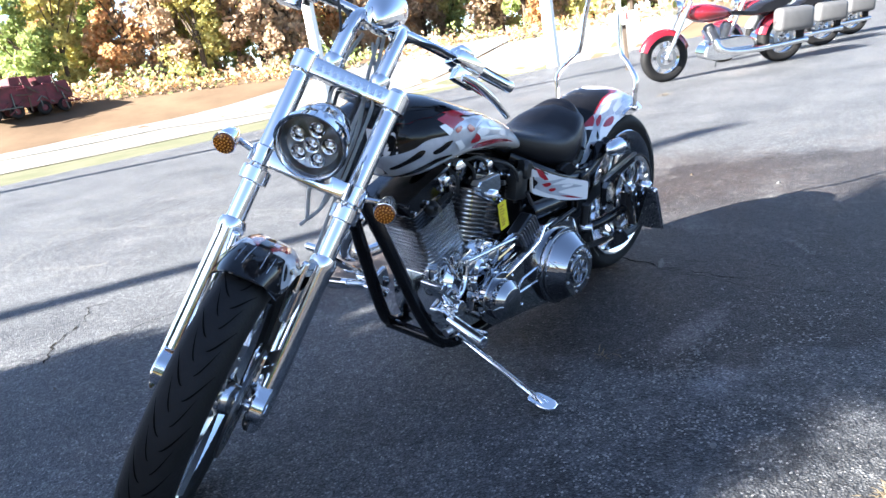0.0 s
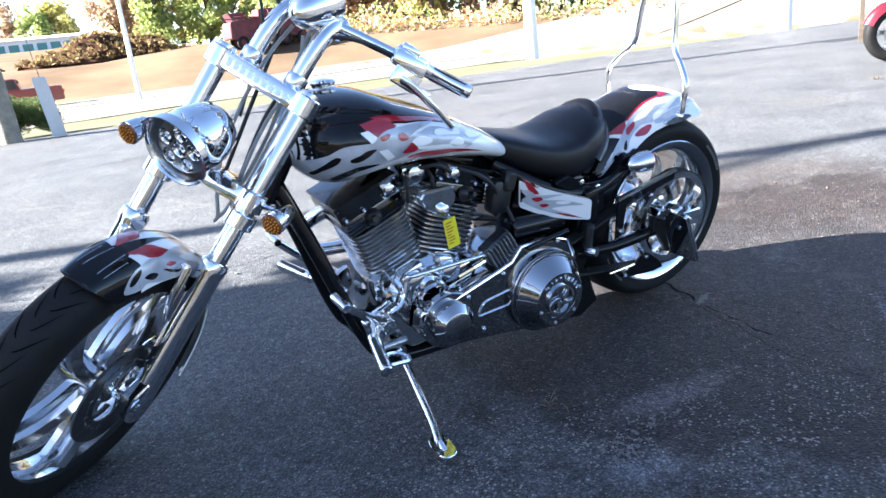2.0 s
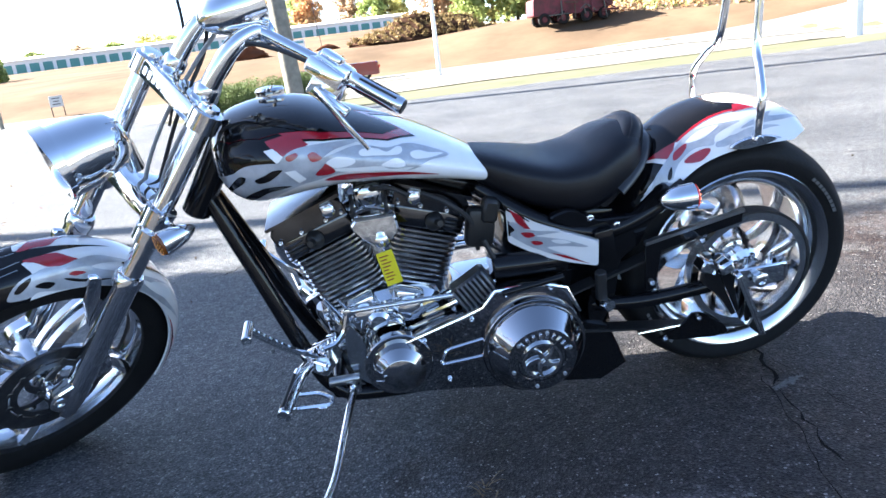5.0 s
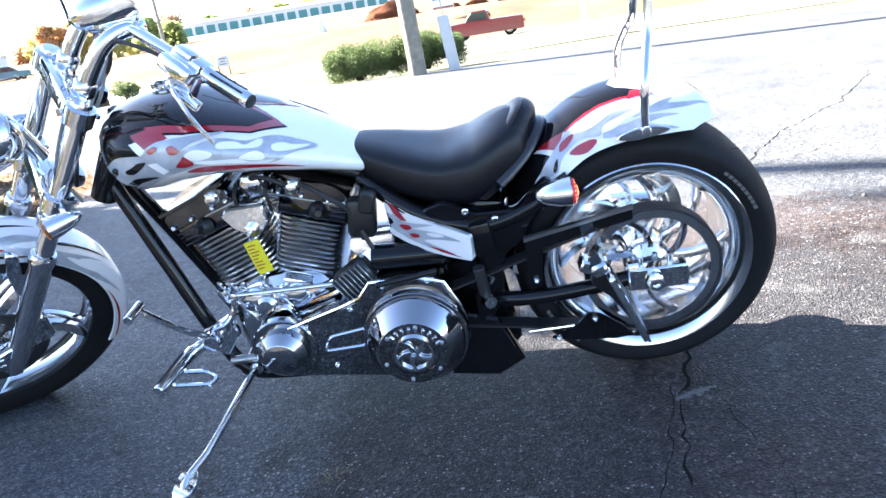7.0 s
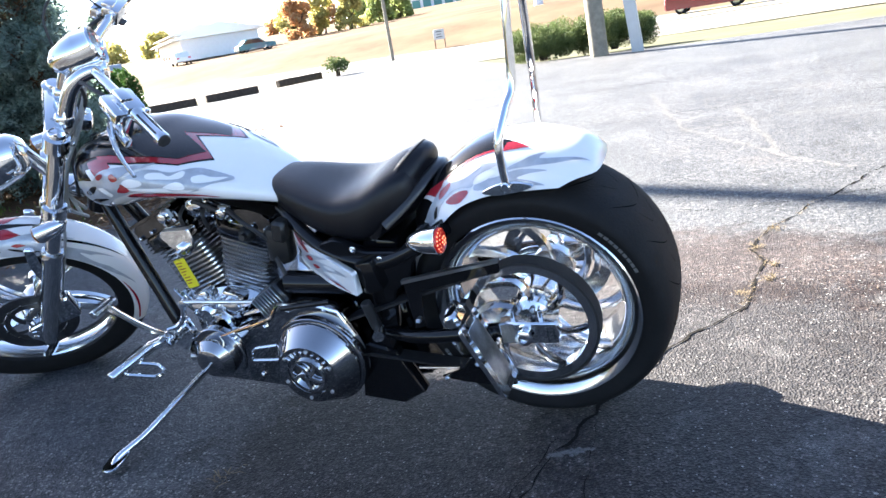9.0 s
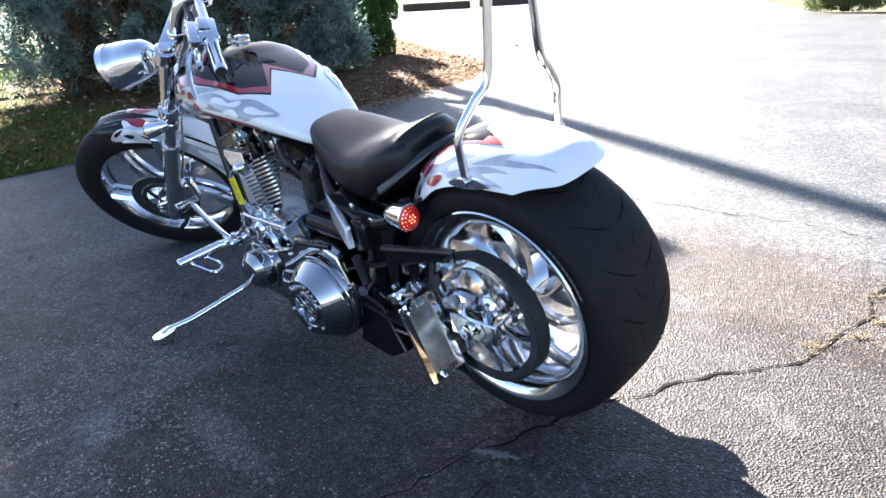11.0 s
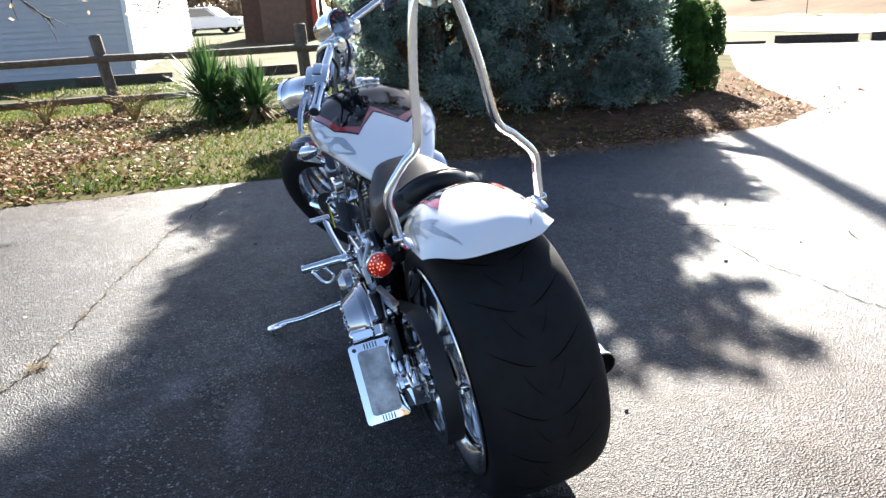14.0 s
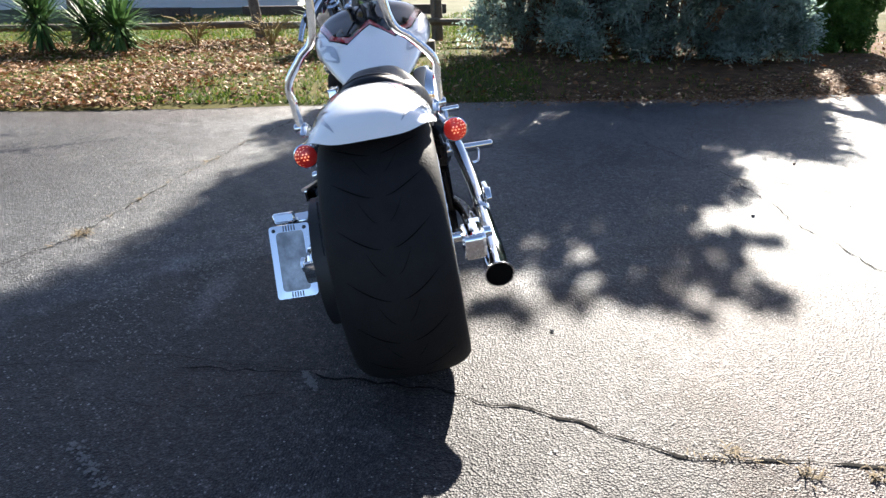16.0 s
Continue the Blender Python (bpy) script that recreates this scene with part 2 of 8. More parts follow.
TIE_WOOD = mat("old_tie_wood", (0.085, 0.062, 0.046), 0.9, color2=(0.04, 0.03, 0.022), scale=16, bump=0.8, bscale=40)
# One house siding in two tones: shade and sunlight put into the colour.
SIDING_SHADED = mat("grey_shaded_siding", (0.47, 0.475, 0.49), 0.6, vary=0.08, scale=3)
SIDING_WHITE_LIT = mat("white_lit_siding", (0.78, 0.78, 0.76), 0.55, vary=0.06, scale=3)
ROOF = mat("roof_shingle", (0.12, 0.11, 0.1), 0.9, vary=0.4, scale=4, bump=0.5, bscale=20)
BROWN_WALL = mat("red_brown_wall", (0.085, 0.045, 0.034), 0.8, vary=0.3, scale=6)
WHITE_METAL = mat("white_painted_metal", (0.74, 0.75, 0.75), 0.5, vary=0.1, scale=2)
TEAL_DOOR = mat("teal_roller_door", (0.08, 0.26, 0.24), 0.5, vary=0.15, scale=3)
MAROON = mat("maroon_machine_paint", (0.13, 0.016, 0.03), 0.7, color2=(0.05, 0.014, 0.016), scale=1.8)
CAR_RED = mat("red_car_paint", (0.15, 0.005, 0.01), 0.25, 0.1, 1.0)
CAR_WHITE = mat("white_car_paint", (0.75, 0.76, 0.78), 0.25, 0, 1.0)
CAR_TEAL = mat("teal_car_paint", (0.02, 0.16, 0.22), 0.25, 0.1, 1.0)
CAR_GREY = mat("grey_car_paint", (0.3, 0.33, 0.35), 0.25, 0.3, 1.0)
CAR_GLASS = mat("car_window", (0.02, 0.025, 0.03), 0.06, 0, 0.5)
BAG_GREY = mat("grey_saddlebag", (0.08, 0.08, 0.082), 0.4, vary=0.2, scale=8)
GREY_PLASTIC = mat("grey_guy_guard", (0.48, 0.5, 0.5), 0.5, vary=0.1, scale=5)
JUNIPER = leaf_mat("juniper_needles", [(0.07, 0.095, 0.066), (0.12, 0.175, 0.145), (0.2, 0.28, 0.245), (0.3, 0.4, 0.36), (0.38, 0.47, 0.39)], 0.6, 0.6, 4.5)
DEAD_NEEDLE = leaf_mat("dead_juniper_needles", [(0.05, 0.028, 0.016), (0.1, 0.055, 0.03), (0.16, 0.1, 0.05)], 0.8, 0.2)
HOLLY = leaf_mat("clipped_shrub_leaves", [(0.02, 0.05, 0.012), (0.05, 0.12, 0.025), (0.11, 0.2, 0.05)], tuft=6.0)
BOX_LEAF = leaf_mat("low_shrub_leaves", [(0.05, 0.075, 0.025), (0.1, 0.14, 0.05), (0.17, 0.2, 0.08)], tuft=5.0)
YUCCA = leaf_mat("yucca_leaves", [(0.025, 0.06, 0.02), (0.05, 0.11, 0.035), (0.1, 0.17, 0.06)], 0.45, 0.25)
GRASS = leaf_mat("grass_blades", [(0.025, 0.06, 0.008), (0.05, 0.095, 0.012), (0.085, 0.125, 0.018), (0.16, 0.15, 0.035)], 0.7, 0.35)
LITTER = leaf_mat("fallen_leaves", [(0.07, 0.028, 0.012), (0.13, 0.055, 0.022), (0.19, 0.09, 0.04), (0.24, 0.15, 0.08), (0.36, 0.27, 0.19)], 0.7, 0.15)
TWIG = leaf_mat("dry_twigs", [(0.2, 0.14, 0.07), (0.3, 0.22, 0.1), (0.14, 0.1, 0.05)], 0.8, 0.2)
STRAW = leaf_mat("straw_weeds", [(0.15, 0.12, 0.08), (0.22, 0.18, 0.12), (0.12, 0.09, 0.06)], 0.8, 0.3)
AUTUMN = [leaf_mat("autumn_leaves_" + n, c, 0.6, 0.45) for n, c in (
    ("orange", [(0.42, 0.21, 0.1), (0.56, 0.34, 0.17), (0.5, 0.36, 0.2)]),
    ("yellow", [(0.42, 0.38, 0.13), (0.56, 0.5, 0.2), (0.36, 0.37, 0.14)]),
    ("green", [(0.18, 0.24, 0.08), (0.3, 0.36, 0.13), (0.4, 0.44, 0.18)]),
    ("brown", [(0.34, 0.25, 0.17), (0.46, 0.36, 0.25), (0.46, 0.3, 0.2)]))]


# ---- mesh helpers ----
def link_mesh(name, bm, material, smooth=True):
    me = bpy.data.meshes.new(name)
    bmesh.ops.recalc_face_normals(bm, faces=bm.faces)
    bm.to_mesh(me)
    bm.free()
    for m in (material if isinstance(material, (list, tuple)) else [material]):
        me.materials.append(m)
    if smooth:
        me.shade_smooth()
        me.set_sharp_from_angle(angle=radians(38))
    return new(name, me)


def part(name, bm, material, parent, label="", m=None):
    if m is not None:
        bm.transform(m)
    ob = link_mesh(name, bm, material)
    ob.parent = parent
    if label:
        ob["label"] = label
    return ob


def thing(name, label, category, m=None, group="", kind=""):
    ob = new(name)
    ob.empty_display_size = 0.1
    if m is not None:
        ob.matrix_basis = m
    return tagged(ob, label, category, group, kind)


def mesh_thing(name, bm, material, label, category, group="", kind="", m=None):
    if m is not None:
        bm.transform(m)
    return tagged(link_mesh(name, bm, material), label, category, group, kind)


def loft(bm, rings, closed=True, cap0=True, cap1=True):
    vs = [[bm.verts.new(p) for p in r] for r in rings]
    n = len(vs[0])
    for a, b in zip(vs, vs[1:]):
        for i in range(n if closed else n - 1):
            j = (i + 1) % n
            bm.faces.new((a[i], a[j], b[j], b[i]))
    if closed and cap0:
        bm.faces.new(vs[0][::-1])
    if closed and cap1:
        bm.faces.new(vs[-1])
    return bm


def basis(d):
    d = Vector(d).normalized()
    u = d.orthogonal().normalized()
    return u, d.cross(u)


def spline(pts, k=6):
    """A smooth line through the points."""
    p = [Vector(q) for q in pts]
    p = [2 * p[0] - p[1]] + p + [2 * p[-1] - p[-2]]
    out = []
    for i in range(1, len(p) - 2):
        for s in range(k):
            t = s / k
            a, b, c, d = p[i - 1:i + 3]
            out.append(0.5 * ((2 * b) + (c - a) * t + (2 * a - 5 * b + 4 * c - d) * t * t + (3 * b - a - 3 * c + d) * t ** 3))
    return out + [p[-2]]


def tube(bm, pts, r, seg=12, k=6, smooth=True, flat=1.0):
    pts = spline(pts, k) if smooth and len(pts) > 2 else [Vector(p) for p in pts]
    n = len(pts)
    rad = (lambda i: r) if not isinstance(r, (list, tuple)) else (lambda i: r[0] + (r[1] - r[0]) * i / (n - 1))
    u = None
    rings = []
    for i, p in enumerate(pts):
        d = (pts[min(i + 1, n - 1)] - pts[max(i - 1, 0)]).normalized()
        if u is None:
            u = d.orthogonal().normalized()
        u = (u - d * u.dot(d)).normalized()
        v = d.cross(u)
        rings.append([p + (u * math.cos(a) + v * math.sin(a) * flat) * rad(i) for a in (2 * math.pi * j / seg for j in range(seg))])
    return loft(bm, rings)


def lathe(bm, prof, c, axis, seg=32, closed=False, cap=True):
    """Turn a profile of (radius, distance along the axis) about the axis through c."""
    c, d = Vector(c), Vector(axis).normalized()
    u, v = basis(d)
    rings = [[c + d * h + (u * math.cos(a) + v * math.sin(a)) * max(r, 1e-4) for a in (2 * math.pi * j / seg for j in range(seg))] for r, h in prof]
    if closed:
        rings.append(rings[0])
        loft(bm, rings, True, False, False)
        bmesh.ops.remove_doubles(bm, verts=bm.verts, dist=1e-6)
        return bm
    return loft(bm, rings, True, cap, cap)


def rod(bm, a, b, r, seg=12, r2=None):
    a, b = Vector(a), Vector(b)
    L = (b - a).length
    e = min(0.15 * r, 0.2 * L)
    r2 = r if r2 is None else r2
    return lathe(bm, [(r - e, 0), (r, e), (r2, L - e), (r2 - e, L)], a, b - a, seg)


def box(bm, size, m=None, bevel=0.0, seg=1):
    r = bmesh.ops.create_cube(bm, size=1.0, matrix=Matrix.Diagonal((*size, 1)))
    vs = r["verts"]
    if bevel:
        es = list({e for v in vs for e in v.link_edges})
        g = bmesh.ops.bevel(bm, geom=es, offset=bevel, segments=seg, affect="EDGES", profile=0.5)
        vs = list({v for f in g["faces"] for v in f.verts} | {v for v in vs if v.is_valid})
    if m is not None:
        bmesh.ops.transform(bm, matrix=m, verts=[v for v in vs if v.is_valid])
    return bm


def slab(bm, poly, y0, y1, bevel=0.0, to=None):
    """A plate: the outline poly of (x, z) between the depths y0 and y1."""
    to = to or (lambda x, y, z: (x, y, z))
    n = len(poly)
    cx, cz = sum(p[0] for p in poly) / n, sum(p[1] for p in poly) / n
    s = 1 if y1 > y0 else -1
    def ring(y, k):
        out = []
        for x, z in poly:
            L = math.hypot(x - cx, z - cz) or 1
            out.append(to(x - (x - cx) / L * k, y, z - (z - cz) / L * k))
        return out
    if bevel:
        rings = [ring(y0, bevel), ring(y0 + s * bevel, 0), ring(y1 - s * bevel, 0), ring(y1, bevel)]
    else:
        rings = [ring(y0, 0), ring(y1, 0)]
    return loft(bm, rings)


def rounded(poly, r, k=4):
    """Round the corners of a flat outline."""
    out, n = [], len(poly)
    for i in range(n):
        p, a, b = Vector(poly[i]), Vector(poly[i - 1]), Vector(poly[(i + 1) % n])
        da, db = a - p, b - p
        rr = min(r, da.length * 0.45, db.length * 0.45)
        s, e = p + da.normalized() * rr, p + db.normalized() * rr
        for j in range(k + 1):
            t = j / k
            out.append(tuple(s * (1 - t) ** 2 + p * 2 * t * (1 - t) + e * t * t))
    return out


def curve_poly(pts, k=6):
    """A closed smooth outline through the points."""
    p = [Vector(q) for q in pts]
    n, out = len(p), []
    for i in range(n):
        a, b, c, d = p[i - 1], p[i], p[(i + 1) % n], p[(i + 2) % n]
        for s in range(k):
            t = s / k
            q = 0.5 * ((2 * b) + (c - a) * t + (2 * a - 5 * b + 4 * c - d) * t * t + (3 * b - a - 3 * c + d) * t ** 3)
            out.append(tuple(q))
    return out


def decal(bm, poly, on, step=0.015):
    """Lay the flat outline onto a curved surface: on(u, v) gives the place."""
    tmp = bmesh.new()
    f = tmp.faces.new([tmp.verts.new((p[0], p[1], 0)) for p in poly])
    f.normal_update()
    bmesh.ops.triangulate(tmp, faces=[f])
    us, vs = [p[0] for p in poly], [p[1] for p in poly]
    for ax, lo, hi in ((0, min(us), max(us)), (1, min(vs), max(vs))):
        k = math.floor(lo / step) + 1
        while k * step < hi:
            co, no = [0, 0, 0], [0, 0, 0]
            co[ax], no[ax] = k * step, 1
            bmesh.ops.bisect_plane(tmp, geom=tmp.verts[:] + tmp.edges[:] + tmp.faces[:], dist=1e-6, plane_co=co, plane_no=no)
            k += 1
    made = {v: bm.verts.new(on(v.co.x, v.co.y)) for v in tmp.verts}
    for f in tmp.faces:
        try:
            bm.faces.new([made[v] for v in f.verts])
        except ValueError:
            pass
    tmp.free()
    return bm


def interp(table, x):
    """Smooth value of a table of (x, value...) at x."""
    if x <= table[0][0]:
        return table[0][1:]
    for a, b in zip(table, table[1:]):
        if x <= b[0]:
            t = (x - a[0]) / (b[0] - a[0])
            i, j = table.index(a), table.index(b)
            pa, pb = table[max(i - 1, 0)], table[min(j + 1, len(table) - 1)]
            out = []
            for k in range(1, len(a)):
                ma = (b[k] - pa[k]) / (b[0] - pa[0]) * (b[0] - a[0])
                mb = (pb[k] - a[k]) / (pb[0] - a[0]) * (b[0] - a[0])
                out.append(a[k] * (2 * t ** 3 - 3 * t * t + 1) + ma * (t ** 3 - 2 * t * t + t) + b[k] * (3 * t * t - 2 * t ** 3) + mb * (t ** 3 - t * t))
            return tuple(out)
    return table[-1][1:]


def leaves(bm, points, size, rng, flat=0.0, thin=0.5):
    """Small leaf-shaped faces at the points."""
    for p in points:
        s = size * rng.uniform(0.6, 1.4)
        d = Vector((rng.gauss(0, 1), rng.gauss(0, 1), rng.gauss(0, 1) * (1 - flat))).normalized()
        u, v = basis(d)
        if flat:
            v = (v * (1 - flat * 0.7)).normalized()
        a = rng.uniform(0, 6.28)
        w = (u * math.cos(a) + v * math.sin(a))
        p = Vector(p)
        vs = [bm.verts.new(q) for q in (p - d * s, p + w * s * thin, p + d * s, p - w * s * thin)]
        bm.faces.new(vs)


def clump_points(rng, centres, n):
    """Points scattered through lumps (centre, radii), denser near their skin."""
    out = []
    for i in range(n):
        c, r = centres[rng.randrange(len(centres))]
        d = Vector((rng.gauss(0, 1), rng.gauss(0, 1), rng.gauss(0, 1))).normalized()
        k = 0.55 + 0.5 * rng.random() ** 0.6
        out.append((c[0] + d.x * r[0] * k, c[1] + d.y * r[1] * k, c[2] + d.z * r[2] * k))
    return out


# ---- ground ----
def terrain(x, y):
    d = math.hypot(0.3 * x if x < 0 and y > 0 else x, y)
    z = -0.03
    if y > 12:
        z -= 0.75 * min(1, (y - 12) / 16)
    k = min(1.0, max(0.0, (d - 47) / 15))
    left = min(1, max(0, (math.degrees(math.atan2(y, x)) - 80) / 10)) if y > 30 else 0
    z += k * k * (3 - 2 * k) * (1 if y > 0 else 0) * (2.9 - 0.9 * left) + left * 5.5 * min(1, max(0, (d - 62) / 135))
    if x > 14 and y > 0:
        z -= 0.9 * min(1, (x - 14) / 20)
    if x < -16 and y < 24:
        z += min(1, (-16 - x) / 40) * 1.2 * min(1, (24 - y) / 14)
    return z + (0.05 * noise.noise((x * 0.2, y * 0.2, 0)) if d > 18 else 0)


def ground_sheet():
    bm = bmesh.new()
    ax = sorted({round(s * (1.5 * i if i < 16 else 22.5 + 2.5 * (i - 15) if i < 36 else 72.5 + 7 * (i - 35) ** 1.9), 2) for i in range(58) for s in (-1, 1)})
    vs = [[bm.verts.new((x, y, terrain(x, y))) for y in ax] for x in ax]
    for i in range(len(ax) - 1):
        for j in range(len(ax) - 1):
            f = bm.faces.new((vs[i][j], vs[i + 1][j], vs[i + 1][j + 1], vs[i][j + 1]))
            c = f.calc_center_median()
            f.material_index = 1 if c.y > 46 or (c.x > 0 and math.hypot(c.x, c.y) > 50) else 0
    return mesh_thing("ground", bm, [GRASS_GROUND, FIELD], "dry grass ground and tan field running to the horizon", "ground", kind="structure")


LOT = [(-4.05, -14), (-3.95, -2.6), (-4.1, -1.2), (-4.2, 0.6), (-4.25, 2.4), (-4.5, 3.7), (-5.2, 4.6), (-7.0, 5.3), (-9.5, 6.5), (-17.0, 10.7), (-14.4, 13.1), (-13.5, 15.2), (-13.0, 17.6),
       (-9.5, 19.5), (-7.0, 15.0), (-4.6, 12.0), (-1.6, 11.6), (1.5, 11.8), (6, 11.6), (16, 11.0), (34, 9.0), (34, -14)]
ground_sheet()
bm = bmesh.new()
lot_edge = []
for a, b in zip(LOT, LOT[1:] + LOT[:1]):
    n = max(1, int(math.dist(a, b) / 0.35))
    for i in range(n):
        t = i / n
        x, y = a[0] + (b[0] - a[0]) * t, a[1] + (b[1] - a[1]) * t
        w = 0.07 if math.hypot(x, y) < 20 else 0.0
        lot_edge.append((x + w * noise.noise((x * 2.1, y * 2.1, 3)), y + w * noise.noise((x * 2.3, y * 2.3, 9))))
loft(bm, [[(x, y, -0.12) for x, y in lot_edge], [(x, y, 0.0) for x, y in lot_edge]])
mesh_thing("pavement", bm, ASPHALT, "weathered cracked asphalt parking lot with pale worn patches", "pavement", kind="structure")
bm = bmesh.new()
loft(bm, [[(x, y - 0.004 * x, terrain(x, y) + 0.04) for x in range(-160, 200, 2)] for y in (38.5, 39.5, 41, 42, 43, 44, 45, 46, 47)], closed=False)
mesh_thing("road", bm, ROAD, "pale grey two-lane road past the lot", "road", kind="structure")
bm = bmesh.new()
loft(bm, [[(x, y - 0.004 * x + 0.5 * noise.noise((x * 0.15, y, 3)), terrain(x, y) + 0.02) for x in range(-160, 200, 2)] for y in (25.5, 27, 29, 31, 33, 35, 37, 38.4)], closed=False)
mesh_thing("road_shoulder", bm, mat("pale_gravel", (0.2, 0.185, 0.17), 0.9, color2=(0.12, 0.115, 0.1), scale=0.7, bump=0.5, bscale=25, spec=0.1), "pale worn gravel shoulder beside the road", "road shoulder", kind="structure")
bm = bmesh.new()
loft(bm, [[(x, y, terrain(x, y) + 0.06) for x in range(-160, 200, 2)] for y in (42.7, 42.9)], closed=False)
mesh_thing("road_marking", bm, mat("faded_road_paint", (0.55, 0.45, 0.12), 0.8, vary=0.3, scale=1), "faded yellow line along the road", "road marking", kind="structure")

# lawn bed and mulch beside the lot
rng = random.Random(4)
BED = [(-3.88, -14), (-3.8, -2.6), (-3.95, -1.2), (-4.06, 0.6), (-4.1, 2.4), (-4.33, 3.8), (-5.08, 4.78), (-6.95, 5.48), (-9.45, 6.68), (-13, 8.8), (-13, -14)]


def bed_height(x, y):
    e = 9.0
    for (ax, ay), (bx, by) in zip(BED[:9], BED[1:10]):
        t = max(0.0, min(1.0, ((x - ax) * (bx - ax) + (y - ay) * (by - ay)) / ((bx - ax) ** 2 + (by - ay) ** 2)))
        e = min(e, math.hypot(x - ax - t * (bx - ax), y - ay - t * (by - ay)))
    e = min(1.0, max(0.0, e - 0.03) / 0.5)
    return 0.002 + 0.06 * e + (0.001 + 0.03 * e) * noise.noise((x * 1.3, y * 1.3, 1))


def inside(p, poly):
    c = False
    for (ax, ay), (bx, by) in zip(poly, poly[1:] + poly[:1]):
        if (ay > p[1]) != (by > p[1]) and p[0] < (bx - ax) * (p[1] - ay) / (by - ay) + ax:
            c = not c
    return c


bm = bmesh.new()
fine = []
for a, b in zip(BED, BED[1:] + BED[:1]):
    n = max(1, int(math.dist(a, b) / 0.3))
    fine += [(a[0] + (b[0] - a[0]) * i / n, a[1] + (b[1] - a[1]) * i / n) for i in range(n)]
fine = [(x + 0.06 * noise.noise((x * 3, y * 3, 5)), y) for x, y in fine]
decal(bm, fine, lambda x, y: (x, y, bed_height(x, y)), 0.35)
for f in bm.faces:
    c = f.calc_center_median()
    f.material_index = 1 if c.y > 0.4 + 0.4 * noise.noise((c.x, c.y, 2)) and c.x > -9.5 else 0
mesh_thing("lawn", bm, [LAWN, MULCH], "patchy lawn and mulch bed beside the lot", "lawn", kind="structure")

bm = bmesh.new()
for i in range(46000):
    x = -4.0 - 7.0 * rng.random() ** 1.5
    y = rng.uniform(-7.5, 2.2) if rng.random() < 0.92 else rng.uniform(2, 7)
    if not inside((x, y), BED) or (y > 0.8 and rng.random() < 0.75):
        continue
    if noise.noise((x * 0.8, y * 0.8, 7)) < -0.05 and rng.random() < 0.6:
        continue
    z, h, a = bed_height(x, y), rng.uniform(0.012, 0.05), rng.uniform(0, 6.28)
    w, lean = 0.005 + 0.004 * rng.random(), rng.uniform(0, 0.045)
    dx, dy = math.cos(a), math.sin(a)
    bm.faces.new([bm.verts.new(p) for p in ((x - dy * w, y + dx * w, z), (x + dy * w, y - dx * w, z), (x + dx * lean, y + dy * lean, z + h))])
for i in range(15000):
    x, y = rng.uniform(-17, -9), rng.uniform(-9, 3)
    if noise.noise((x * 0.5, y * 0.5, 17)) < -0.12:
        continue
    z, h, a = (bed_height(x, y) if inside((x, y), BED) else terrain(x, y)), rng.uniform(0.03, 0.08), rng.uniform(0, 6.28)
    dx, dy, lean = math.cos(a), math.sin(a), rng.uniform(0, 0.06)
    bm.faces.new([bm.verts.new(p) for p in ((x - dy * 0.012, y + dx * 0.012, z), (x + dy * 0.012, y - dx * 0.012, z), (x + dx * lean, y + dy * lean, z + h))])
mesh_thing("grass", bm, GRASS, "short patchy green and straw-coloured grass", "grass", kind="stuff")
bm = bmesh.new()
for i in range(52000):
    x = -3.86 - 5.0 * rng.random() ** 1.3
    y = rng.uniform(-7, 1.6) if rng.random() < 0.8 else rng.uniform(1.5, 6)
    if not inside((x, y), BED) and rng.random() < 0.96:
        continue
    if y > -1.3 and y < 2.5 and rng.random() < 0.75:
        continue
    if y > -2.1 + 0.8 * noise.noise((x, y, 21)) and rng.random() < 0.72:
        continue
    if noise.noise((x * 0.7, y * 0.7, 12)) < -0.15 and rng.random() < 0.6:
        continue
    s, a, z = rng.uniform(0.013, 0.034), rng.uniform(0, 6.28), max(bed_height(x, y), 0.004) + rng.uniform(0.008, 0.05)
    t = Vector((rng.gauss(0, 0.45), rng.gauss(0, 0.45), 1)).normalized()
    u, v = basis(t)
    u, v = u * math.cos(a) + v * math.sin(a), v * math.cos(a) - u * math.sin(a)
    p = Vector((x, y, z))
    bm.faces.new([bm.verts.new(q) for q in (p - u * s, p - u * s * 0.2 + v * s * 0.55 + t * s * 0.2, p + u * s, p - u * s * 0.1 - v * s * 0.5)])
for i in range(5200):
    e = rng.random()
    x, y = (-4.1 - 1.4 * e, 2.2 + 2.7 * e) if i % 3 else (-4.05, rng.uniform(0.5, 2.8))
    x, y = x + rng.gauss(0.1, 0.22), y + rng.gauss(-0.05, 0.3)
    if x > -3.3:
        continue
    s, a, z = rng.uniform(0.01, 0.028), rng.uniform(0, 6.28), max(bed_height(x, y), 0.003) + rng.uniform(0.003, 0.02)
    u, v = Vector((math.cos(a), math.sin(a), rng.gauss(0, 0.2))), Vector((-math.sin(a), math.cos(a), rng.gauss(0, 0.2)))
    p = Vector((x, y, z))
    bm.faces.new([bm.verts.new(q) for q in (p - u * s, p + v * s * 0.35, p + u * s, p - v * s * 0.35)])
mesh_thing("fallen_leaves", bm, LITTER, "brown and tan fallen leaves scattered on the lawn", "leaves", kind="stuff")


